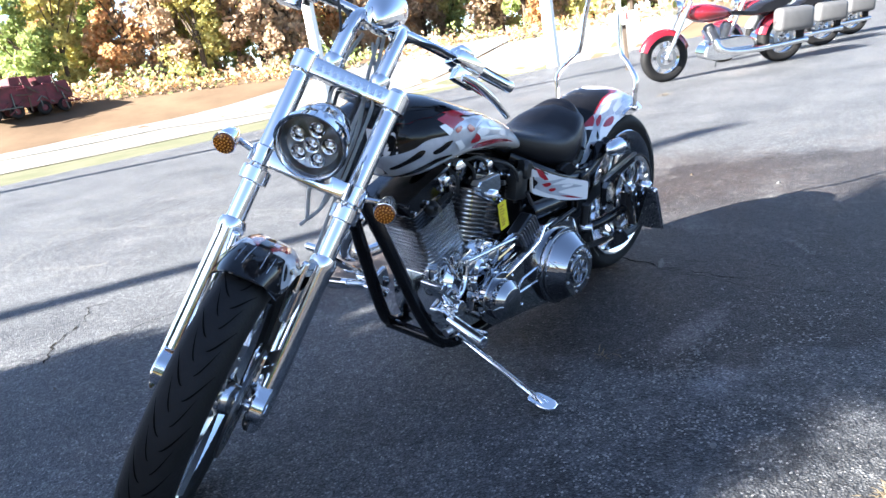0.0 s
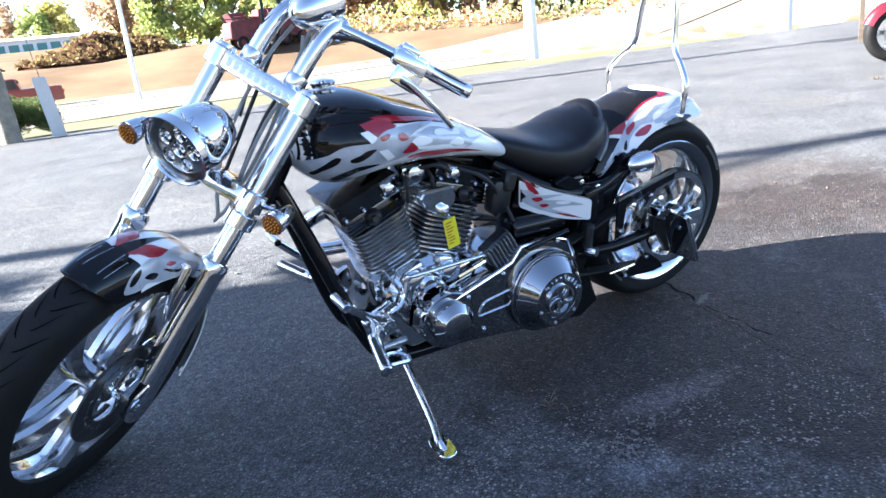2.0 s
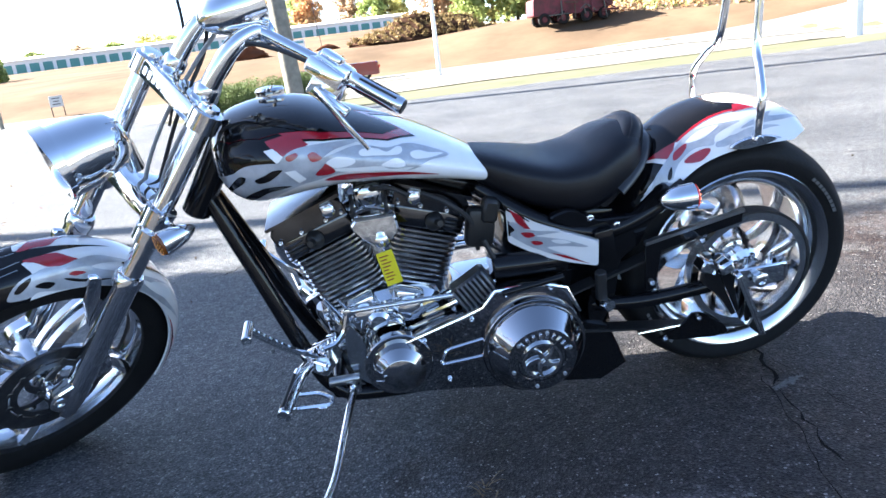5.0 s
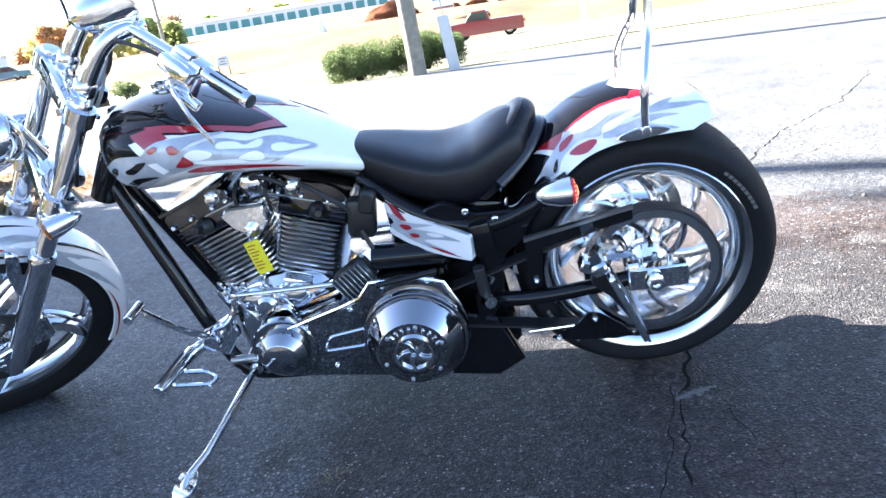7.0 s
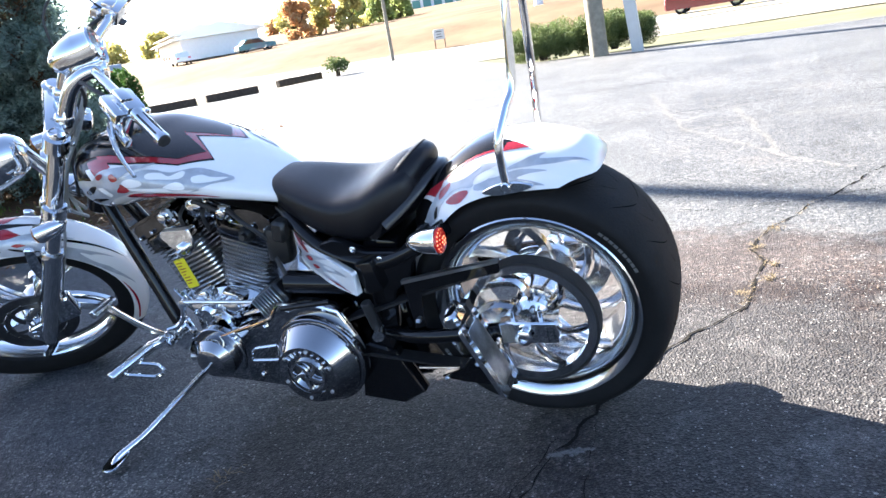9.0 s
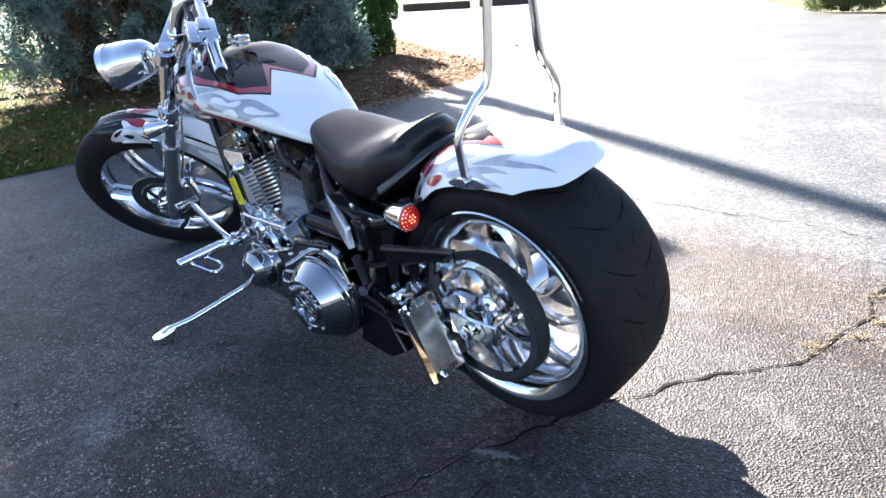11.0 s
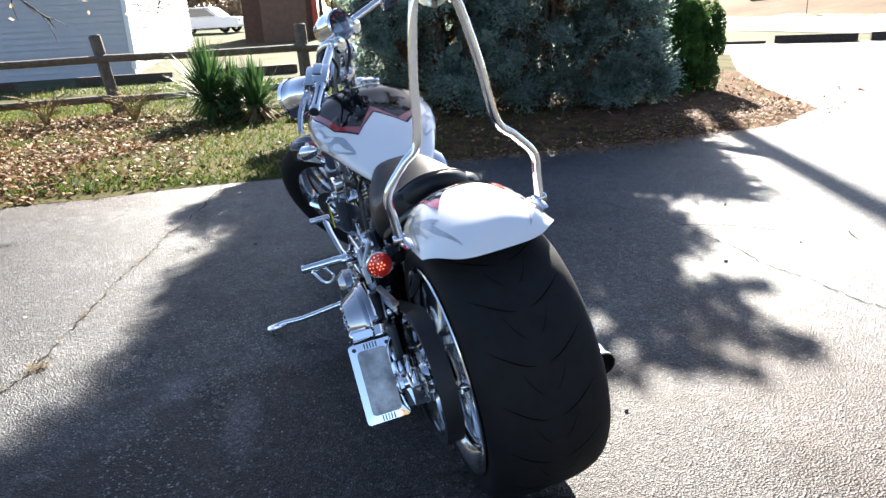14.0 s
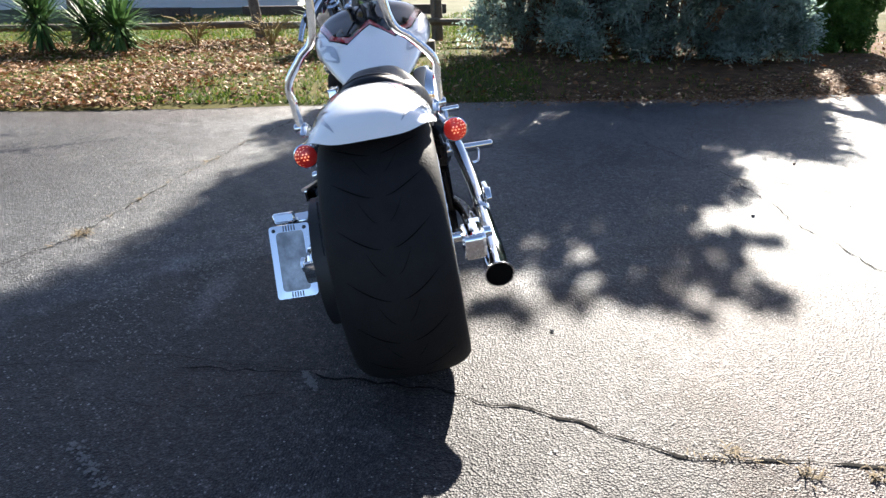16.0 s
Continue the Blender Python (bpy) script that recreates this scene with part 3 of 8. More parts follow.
# ---- cracks and weeds in the asphalt ----
def crack(pts, width, seed):
    width *= 0.95
    rg = random.Random(seed)
    line = []
    for a, b in zip(pts, pts[1:]):
        n = max(2, int(math.dist(a, b) / 0.035))
        for i in range(n):
            t = i / n
            line.append(Vector((a[0] + (b[0] - a[0]) * t, a[1] + (b[1] - a[1]) * t, 0.003)))
    line.append(Vector((*pts[-1], 0.003)))
    bm = bmesh.new()
    prev = None
    for i, p in enumerate(line):
        d = (line[min(i + 1, len(line) - 1)] - line[max(i - 1, 0)]).normalized()
        nrm = Vector((-d.y, d.x, 0))
        p = p + nrm * (rg.uniform(-0.011, 0.011) + 0.03 * noise.noise((p.x * 4, p.y * 4, seed)))
        w = width * rg.choice((0.3, 0.5, 0.8, 1.2, 1.6)) * (0.25 if i in (0, len(line) - 1) else 1)
        pair = (bm.verts.new(p + nrm * w), bm.verts.new(p - nrm * w))
        if prev:
            bm.faces.new((prev[0], prev[1], pair[1], pair[0]))
        prev = pair
    mesh_thing("asphalt_crack", bm, CRACK, "jagged open crack in the worn asphalt", "crack", "cracks in the asphalt", "structure")


CRACKS = [([(0.02, -0.62), (0.05, -0.3), (0.08, -0.12), (0.13, 0.1), (0.2, 0.25), (0.3, 0.42), (0.36, 0.6), (0.4, 0.78), (0.44, 0.98), (0.38, 1.16), (0.43, 1.4), (0.6, 1.8)], 0.0036),
          ([(0.06, -1.35), (0.03, -1.1), (-0.05, -0.74), (0.0, -0.5), (0.04, -0.2)], 0.0011),
          ([(0.22, -1.3), (0.16, -0.9), (0.2, -0.5), (0.12, -0.1)], 0.0008),
          ([(-4.0, -1.0), (-3.0, -1.15), (-2.4, -1.25), (-2.0, -1.31), (-1.5, -1.38), (-1.0, -1.42), (-0.5, -1.65), (-0.2, -2.1)], 0.0032),
          ([(-1.8, 1.45), (-1.69, 1.67), (-1.5, 1.9), (-1.41, 2.1), (-1.28, 2.06)], 0.004),
          ([(-2.6, 1.2), (-1.79, 1.46), (-1.0, 1.5), (0.2, 1.7), (0.6, 1.8), (1.6, 2.4), (2.6, 2.3)], 0.0022),
          ([(0.6, 1.8), (1.0, 2.6), (1.6, 3.4), (2.2, 4.6)], 0.0035),
          ([(-1.0, 4.2), (0.4, 4.8), (1.9, 4.7), (3.4, 5.6)], 0.004),
          ([(-4.2, 5.6), (-2.0, 6.4), (0.5, 6.9), (3.2, 8.4), (7, 8.6)], 0.005)]
for i, (pts, w) in enumerate(CRACKS):
    crack(pts, w, i + 1)
GRIT = mat("pale_grit", (0.3, 0.3, 0.29), 0.7, vary=0.5, scale=90)
PALE = mat("worn_pale_grit", (0.2, 0.2, 0.2), 0.9, color2=(0.09, 0.09, 0.09), scale=150, bump=0.6, bscale=260)
for i, (a, b, w) in enumerate((((-0.62, -0.78), (-0.2, -0.685), 0.014), ((0.04, -0.285), (0.13, -0.24), 0.005), ((-0.75, -0.84), (-0.66, -0.8), 0.028), ((0.35, -0.75), (0.5, -0.6), 0.008))):
    crack_bm = bmesh.new()
    rg = random.Random(50 + i)
    for k in range(70):
        t = rg.random()
        p = Vector((a[0] + (b[0] - a[0]) * t + rg.gauss(0, w), a[1] + (b[1] - a[1]) * t + rg.gauss(0, w), 0.002 + 0.00004 * k))
        s = rg.uniform(0.002, 0.007)
        crack_bm.faces.new([crack_bm.verts.new(p + Vector((math.cos(q) * s * rg.uniform(0.6, 1.4), math.sin(q) * s, 0))) for q in (0, 1.2, 2.5, 3.8, 5)])
    mesh_thing("worn_patch", crack_bm, PALE, "pale worn scuff of exposed grit in the asphalt", "scuff", "pale scuffs", "stuff")


def pale_line(pts, w, n, seed):
    """A healed crack: a pale gritty line of many small flakes."""
    rg = random.Random(seed)
    bm = bmesh.new()
    for a, b in zip(pts, pts[1:]):
        for k in range(int(n * math.dist(a, b))):
            t = rg.random()
            x, y = a[0] + (b[0] - a[0]) * t, a[1] + (b[1] - a[1]) * t
            p = Vector((x + 0.05 * noise.noise((x * 3, y * 3, seed)) + rg.gauss(0, w), y + 0.05 * noise.noise((x * 3, y * 3, seed + 9)) + rg.gauss(0, w), 0.002 + 0.00001 * (k % 300)))
            s = rg.uniform(0.004, 0.013)
            bm.faces.new([bm.verts.new(p + Vector((math.cos(q) * s * rg.uniform(0.6, 1.4), math.sin(q) * s, 0))) for q in (0, 1.2, 2.5, 3.8, 5)])
    mesh_thing("pale_crack", bm, PALE, "pale gritty healed crack across the asphalt", "crack", "cracks in the asphalt", "stuff")


for i, q in enumerate(([(-0.9, 5.7), (-0.26, 3.69), (0.42, 2.69), (0.75, 2.3)], [(-0.26, 3.69), (0.47, 3.98), (1.4, 4.2)], [(-0.02, 4.49), (0.42, 2.69)], [(-1.44, 3.92), (-0.7, 4.9), (0.4, 5.2)], [(-1.03, 3.06), (-1.44, 3.92), (-2.3, 4.4)], [(-0.9, 5.7), (0.6, 6.0), (2.0, 5.4)],
                       [(2.4, 3.0), (3.3, 2.4), (4.4, 2.2)], [(-2.4, 3.6), (-1.6, 3.3), (-1.0, 3.06)])):
    pale_line(q, 0.01, 130, 700 + i)
for i, (x, y, rx, ry, n) in enumerate(((-1.0, -0.88, 0.22, 0.16, 900), (-0.6, -0.95, 0.3, 0.14, 700), (-0.9, -0.62, 0.2, 0.1, 300), (-0.1, -0.9, 0.25, 0.15, 350), (-1.6, -1.5, 0.4, 0.3, 700), (-1.9, 0.9, 0.5, 0.4, 350), (0.9, 0.9, 0.6, 0.5, 900), (-2.2, 3.2, 0.7, 0.5, 700), (1.8, 2.6, 0.8, 0.6, 700))):
    rg = random.Random(800 + i)
    bm = bmesh.new()
    for k in range(n):
        p = Vector((x + rg.gauss(0, rx), y + rg.gauss(0, ry), 0.001 + 0.000004 * k))
        if noise.noise((p.x * 5, p.y * 5, 3)) < -0.1:
            continue
        s_ = rg.uniform(0.0015, 0.0045)
        a0 = rg.uniform(0, 6.28)
        bm.faces.new([bm.verts.new(p + Vector((math.cos(q + a0) * s_ * rg.uniform(0.6, 1.4), math.sin(q + a0) * s_, 0))) for q in (0, 1.2, 2.5, 3.8, 5)])
    mesh_thing("exposed_grit", bm, GRIT, "pale exposed grit speckling the worn asphalt", "grit", "exposed grit", "stuff")


def weed(x, y, r, n, seed):
    rg = random.Random(seed)
    bm = bmesh.new()
    for i in range(n):
        a, L, up = rg.uniform(0, 6.28), r * rg.uniform(0.4, 1.3), rg.uniform(0.15, 0.8)
        px, py = x + rg.gauss(0, r * 0.35), y + rg.gauss(0, r * 0.35)
        d, w = Vector((math.cos(a), math.sin(a), up)).normalized(), 0.0018
        s = Vector((-d.y, d.x, 0)) * w
        p = Vector((px, py, 0.002))
        q = p + d * L * 0.6
        e = p + d * L + Vector((0, 0, -0.25 * L))
        v = [bm.verts.new(c) for c in (p - s, p + s, q + s, q - s, e)]
        bm.faces.new(v[:4])
        bm.faces.new((v[3], v[2], v[4]))
    mesh_thing("weed_tuft", bm, STRAW, "dry straw-coloured weed tuft growing in a crack", "weed", "weeds in the cracks")


for i, (x, y, r, n) in enumerate(((-1.03, -1.41, 0.05, 70), (0.37, 0.72, 0.03, 26), (0.45, 0.85, 0.035, 30), (0.45, 0.98, 0.03, 26), (0.38, 1.16, 0.035, 26), (0.43, 1.39, 0.035, 28),
                                  (-0.73, -0.55, 0.04, 14), (5.6, 2.9, 0.1, 50), (-1.5, -1.38, 0.02, 20), (-2.2, -1.3, 0.02, 16))):
    weed(x, y, r, n, 100 + i)
for i, (which, k0, k1, n) in enumerate(((3, 1, 6, 300), (0, 6, 11, 110))):
    rg = random.Random(270 + i)
    bm = bmesh.new()
    pts = CRACKS[which][0]
    for k in range(n):
        e = rg.randrange(k0, k1)
        a, b, t = pts[e], pts[e + 1 if e + 1 < len(pts) else e], rg.random()
        d = Vector((b[0] - a[0], b[1] - a[1], 0)).normalized()
        x, y = a[0] + (b[0] - a[0]) * t, a[1] + (b[1] - a[1]) * t
        if noise.noise((x * 5, y * 5, 2)) < -0.05:
            continue
        w = 0.03 * noise.noise((x * 4, y * 4, which + 1)) + rg.gauss(0, 0.009)
        p = Vector((x - d.y * w, y + d.x * w, 0.005 + 0.004 * rg.random()))
        c, L = rg.uniform(0, 6.28), rg.uniform(0.004, 0.013)
        d = Vector((math.cos(c), math.sin(c), rg.uniform(-0.1, 0.4))) * L
        w = Vector((-d.y, d.x, 0)).normalized() * 0.0012
        bm.faces.new([bm.verts.new(o) for o in (p - d - w, p - d + w, p + d + w, p + d - w)])
    mesh_thing("crack_litter", bm, STRAW, "dry straw and grit caught in an asphalt crack", "litter", kind="stuff")
for i in range(26):
    rg = random.Random(300 + i)
    bm = bmesh.new()
    bmesh.ops.create_icosphere(bm, subdivisions=1, radius=rg.uniform(0.004, 0.011))
    for v in bm.verts:
        v.co *= rg.uniform(0.7, 1.3)
    mesh_thing("pebble", bm, PALE if i % 3 else BARK, "small loose stone lying on the asphalt", "pebble", "loose stones", m=Matrix.Translation((rg.uniform(-2.4, 2.2), rg.uniform(-1.6, 2.4), 0.005)))


# ---- plants ----
def fronds(bm, rg, lumps, n, size, thin, per=16):
    """Feathery sprays: rows of small leaves running outward and up from the middle of each lump."""
    for i in range(n // per):
        c, r = lumps[rg.randrange(len(lumps))]
        d = Vector((rg.gauss(0, 1), rg.gauss(0, 1), rg.gauss(0.35, 0.9))).normalized()
        q = Vector((rg.gauss(0, 1), rg.gauss(0, 1), rg.gauss(0, 1))) * 0.25
        reach = rg.uniform(0.85, 1.3)
        for k in range(per):
            t = 0.25 + (reach - 0.25) * k / per
            e = (d + q * t * t).normalized()
            spread = min(0.035, 0.3 * r[0]) * (1.15 - t / 1.4)
            p = Vector((c[0] + e.x * r[0] * t + rg.gauss(0, spread), c[1] + e.y * r[1] * t + rg.gauss(0, spread), c[2] + e.z * r[2] * t + rg.gauss(0, spread)))
            u = (e + Vector((rg.gauss(0, 0.5), rg.gauss(0, 0.5), rg.gauss(0, 0.5)))).normalized()
            v = u.orthogonal().normalized()
            a = rg.uniform(0, 6.28)
            w = (v * math.cos(a) + u.cross(v) * math.sin(a)) * size * thin
            s = size * rg.uniform(0.6, 1.4)
            bm.faces.new([bm.verts.new(o) for o in (p - u * s, p + w, p + u * s, p - w)])


def shrub(name, label, centre, lumps, n, size, material, seed, stems=5, height=1.0, thin=0.5):
    rg = random.Random(seed)
    t = thing(name, label, "shrub", Matrix.Translation(centre))
    for i in range(stems):
        bm = bmesh.new()
        a = 6.28 * i / stems + rg.random()
        r = height * 0.22
        tube(bm, [(0.05 * math.cos(a), 0.05 * math.sin(a), -0.03), (r * 0.5 * math.cos(a), r * 0.5 * math.sin(a), height * 0.35), (r * math.cos(a), r * math.sin(a), height * 0.8)], (0.035 * height ** 0.5, 0.01), 7)
        part("stem", bm, BARK, t)
    bm = bmesh.new()
    if name == "juniper":
        fronds(bm, rg, lumps, n, size, thin)
        inner = bmesh.new()
        leaves(inner, [(x * 0.72, y * 0.72, z * 0.92) for x, y, z in clump_points(rg, lumps, n // 8)], size * 1.1, rg, thin=0.3)
        part("dead_interior", inner, DEAD_NEEDLE, t, "brown dead inner twigs")
    else:
        leaves(bm, clump_points(rg, lumps, n), size, rg, thin=thin)
    part("crown", bm, material, t)
    return t


def lumps_for(rg, n, rx, ry, z0, z1, r0, r1, taper=0.0):
    out = []
    for i in range(n):
        z = z0 + (z1 - z0) * rg.random()
        k = 1 - taper * (z - z0) / (z1 - z0)
        a, q = rg.uniform(0, 6.28), rg.random() ** 0.38
        r = rg.uniform(r0, r1)
        out.append(((rx * k * q * math.cos(a), ry * k * q * math.sin(a), z), (r, r, r * rg.uniform(0.7, 1.1))))
    return out


rg = random.Random(11)
for i, (x, y, r, h, tp) in enumerate(((-6.8, 1.46, 0.86, 5.5, 0.6), (-6.5, 2.3, 0.8, 3.4, 0.4), (-6.3, 3.1, 0.62, 2.55, 0.62), (-7.15, 0.85, 0.6, 3.7, 0.7), (-8.1, 1.58, 0.62, 5.5, 0.55))):
    lumps = lumps_for(rg, 190 if i == 0 else 110, r, r, 0.12, h - 0.25, 0.16, 0.32, tp) * (4 if i == 1 else 1)
    if i == 0:
        lumps += [((0.1, 0.46, z), (0.28, 0.28, 0.28)) for z in (2.6, 2.9, 3.2, 3.45)] * 3 + [((0.1, 0.68, z), (0.25, 0.25, 0.25)) for z in (2.4, 2.8, 3.15)] * 3
    if i == 3:
        lumps += [((0.0, 0.06, z), (0.24, 0.24, 0.24)) for z in (3.4, 3.65, 3.9)] * 3 + [((0.0, 0.02, z), (0.22, 0.22, 0.24)) for z in (4.1, 4.3)] * 2
        lumps += [((-0.16, -0.48, z), (0.26, 0.26, 0.26)) for z in (1.2, 1.55, 1.9, 2.25, 2.55)] * 3 + [((-0.2, -0.68, z), (0.15, 0.15, 0.15)) for z in (1.75, 2.5)] * 2
    if i == 1:
        tips = random.Random(5)
        for k in range(76):
            o, z = tips.uniform(-0.35, 0.66), tips.uniform(3.2, 3.9)
            if z > max(3.3 + 0.4 * math.cos(1.7 * (o - 0.2)), 3.92 - 1.5 * abs(o + 0.16)):
                continue
            e, lean = tips.uniform(0.03, 0.06), tips.uniform(-0.6, 1.0)
            for q in range(2):
                lumps.append(((0.293 * o + tips.gauss(0, 0.03), 0.956 * o + lean * 0.08 * q, z + 0.035 * q), (e * (1 - 0.3 * q), e * (1 - 0.3 * q), e * 0.7)))
    for k in range((6, 10, 6, 6, 0)[i]):
        z, a = rg.uniform(0.4, h * 0.65), rg.uniform(0, 6.28)
        q = r * (1 - tp * z / h) + 0.24
        for e in range(3):
            lumps.append((((q + 0.07 * e) * math.cos(a), (q + 0.07 * e) * math.sin(a), z + 0.06 * e), (0.09 - 0.02 * e, 0.09 - 0.02 * e, 0.09 - 0.02 * e)))
    shrub("juniper", "tall dense blue-green juniper on a mulch bed", (x, y, 0), lumps, 130000 if i < 2 else 85000, 0.028, JUNIPER, 20 + i, 7, h * 0.6, 0.32)
block = []
for k in range(150):
    d = Vector((rg.gauss(0, 1), rg.gauss(0, 1), rg.gauss(0, 1))).normalized()
    f = 0.93 / (abs(d.x) ** 5 + abs(d.y) ** 5 + abs(d.z) ** 5) ** 0.2
    block.append(((d.x * f * 0.42, d.y * f * 0.42, 0.56 + d.z * f * 0.5), (0.06, 0.06, 0.13)))
shrub("clipped_shrub", "clipped green evergreen shrub with a squared upright shape", (-6.95, 4.25, 0), block + [((0, 0, 0.56), (0.36, 0.36, 0.5))] * 60, 60000, 0.022, HOLLY, 31, 6, 0.9, 0.32)
shrub("low_shrub", "low rounded green shrub beside the utility pole", (-4.35, 12.6, 0), lumps_for(rg, 40, 0.55, 0.55, 0.2, 0.5, 0.2, 0.28), 60000, 0.016, BOX_LEAF, 33, 6, 0.8)
shrub("low_shrub", "low rounded green shrub behind the utility pole", (-3.05, 13.1, 0), lumps_for(rg, 44, 0.7, 0.55, 0.2, 0.54, 0.2, 0.28), 66000, 0.016, BOX_LEAF, 34, 6, 0.8)
shrub("small_shrub", "small round brown-green shrub near the road", (-12.6, 17.3, 0), lumps_for(rg, 16, 0.25, 0.25, 0.2, 0.5, 0.15, 0.22), 2500, 0.03, BOX_LEAF, 35, 5, 0.5)


def yucca(x, y, heads, n, seed):
    """Stiff rosettes of sword leaves over a skirt of old hanging ones; heads: (dx, dy, height, leaf length)."""
    rg = random.Random(seed)
    t = thing("yucca", "spiky green yucca with long pointed leaves", "yucca", Matrix.Translation((x, y, 0)), "yuccas by the fence")
    for hx, hy, hz, L in heads:
        bm = bmesh.new()
        tube(bm, [(hx * 0.8, hy * 0.9, -0.03), (hx, hy + 0.02, hz * 0.5), (hx, hy, hz)], (0.08, 0.06), 8)
        part("trunk", bm, BARK, t)
        rosette, skirt = bmesh.new(), bmesh.new()
        for i in range(n):
            old = i % 4 == 0
            a, el = rg.uniform(0, 6.28), radians(rg.uniform(-60, 0) if old else rg.uniform(0, 88))
            d = Vector((math.cos(a) * math.cos(el), math.sin(a) * math.cos(el), math.sin(el)))
            l = L * rg.uniform(0.75, 1.1) * (0.8 if old else 1)
            side = Vector((-math.sin(a), math.cos(a), 0)) * 0.016
            p = Vector((hx, hy, hz * rg.uniform(0.55, 1.0)))
            q = p + d * l * 0.5
            e = p + d * l + Vector((0, 0, -0.12 * l * math.cos(el)))
            q.z, e.z = max(q.z, 0.06), max(e.z, 0.04)
            bm = skirt if old else rosette
            v = [bm.verts.new(c) for c in (p - side * 0.7, p + side * 0.7, q + side, q - side, e)]
            bm.faces.new(v[:4])
            bm.faces.new((v[3], v[2], v[4]))
        part("leaf_rosette", rosette, YUCCA, t)
        part("leaf_skirt", skirt, TWIG if hz < 0.3 else YUCCA, t)


yucca(-7.35, -1.2, [(0.0, -0.2, 0.42, 0.68), (0.05, 0.32, 0.26, 0.6), (-0.1, 0.05, 0.3, 0.55)], 330, 41)
yucca(-7.4, -4.5, [(0.0, 0.42, 0.45, 0.62), (0.0, -0.55, 0.6, 0.7), (-0.2, 0.0, 0.4, 0.6)], 330, 42)
yucca(-8.0, -6.6, [(0.0, 0.0, 0.5, 0.7), (0.1, 0.4, 0.35, 0.6)], 300, 43)
for i, (x, y) in enumerate(((-7.9, -2.35), (-8.1, -3.4))):
    bm = bmesh.new()
    rg = random.Random(60 + i)
    for k in range(70):
        a, h = rg.uniform(0, 6.28), rg.uniform(0.25, 0.6)
        e = (0.7 * h * math.cos(a), 0.7 * h * math.sin(a), h * 0.75)
        tube(bm, [(0, 0, 0), (e[0] * 0.4, e[1] * 0.4, h * 0.6), e], 0.0035, 3, 2)
    leaves(bm, [(rg.gauss(0, 0.17), rg.gauss(0, 0.17), rg.uniform(0.1, 0.45)) for k in range(160)], 0.016, rg)
    mesh_thing("dry_bush", bm, TWIG, "dry twiggy bush in front of the fence", "bush", m=Matrix.Translation((x, y, 0.03)))


def tree(x, y, h, w, material, seed, n=3800, leaf=0.21):
    rg = random.Random(seed)
    z = terrain(x, y)
    t = thing("tree", "roadside tree in autumn leaf", "tree", Matrix.Translation((x, y, z)), "trees along the field")
    bm = bmesh.new()
    tube(bm, [(0, 0, -0.3), (0.1, 0, h * 0.3), (0.0, 0.2, h * 0.75)], (0.018 * h + 0.06, 0.05), 7)
    for i in range(5):
        a, z0 = rg.uniform(0, 6.28), h * rg.uniform(0.2, 0.5)
        tube(bm, [(0.05, 0, z0), (w * 0.4 * math.cos(a), w * 0.4 * math.sin(a), z0 + h * 0.18), (w * 0.75 * math.cos(a), w * 0.75 * math.sin(a), z0 + h * 0.33)], (0.1, 0.025), 5)
    part("trunk", bm, BARK, t)
    bm = bmesh.new()
    L = lumps_for(rg, 30, w * 0.85, w * 0.85, h * 0.08, h * 0.95, w * 0.22, w * 0.42, 0.35)
    leaves(bm, clump_points(rg, L, n), leaf, rg, thin=0.7)
    part("crown", bm, material, t)


def twigs(bm, rg, a, b, n, L):
    """Short crooked side twigs along a branch."""
    for i in range(n):
        p = Vector(a).lerp(Vector(b), rg.random())
        d = Vector((rg.gauss(0, 0.5), rg.gauss(0.3, 0.5), rg.gauss(-0.6, 0.4))).normalized() * L * rg.uniform(0.5, 1.2)
        m = p + d * 0.5 + Vector((rg.gauss(0, 0.02), rg.gauss(0, 0.02), 0.02))
        tube(bm, [p, m, p + d], (0.006, 0.0025), 4, 2)


rg = random.Random(91)
bare = thing("small_tree", "small bare autumn tree hanging over the lawn", "tree", Matrix.Translation((-5.8, -6.9, 0)))
bm = bmesh.new()
tube(bm, [(0, 0, -0.05), (0.05, 0.1, 0.9), (0.0, 0.3, 1.8)], (0.09, 0.05), 9)
part("trunk", bm, BARK, bare)
spots = []
for end, mid, up in (((0.8, 4.65, 1.22), (0.5, 3.2, 2.35), 2.6), ((0.8, 5.5, 1.32), (0.6, 3.9, 2.2), 2.75), ((-0.8, 2.6, 2.1), (-0.4, 1.5, 2.6), 2.4), ((0.3, -2.2, 2.6), (0.1, -1.2, 2.7), 2.4), ((-1.7, 0.5, 2.9), (-0.9, 0.4, 2.6), 2.3)):
    bm = bmesh.new()
    near = tuple(mid[k] * 0.45 for k in range(2)) + (up,)
    tube(bm, [(0.0, 0.3, 1.75), near, mid, end], (0.045, 0.006), 7)
    twigs(bm, rg, near, mid, 26, 0.5)
    twigs(bm, rg, mid, end, 34, 0.3)
    part("limb", bm, BARK, bare)
    for k in range(150):
        c = Vector(near).lerp(Vector(mid), rg.random()) if k % 2 else Vector(mid).lerp(Vector(end), rg.random() * 0.8)
        spots.append(c + Vector((rg.gauss(0, 0.16), rg.gauss(0, 0.16), rg.gauss(-0.05, 0.16))))
bm = bmesh.new()
leaves(bm, spots, 0.03, rg, thin=0.6)
part("crown", bm, AUTUMN[0], bare, "sparse orange leaves")

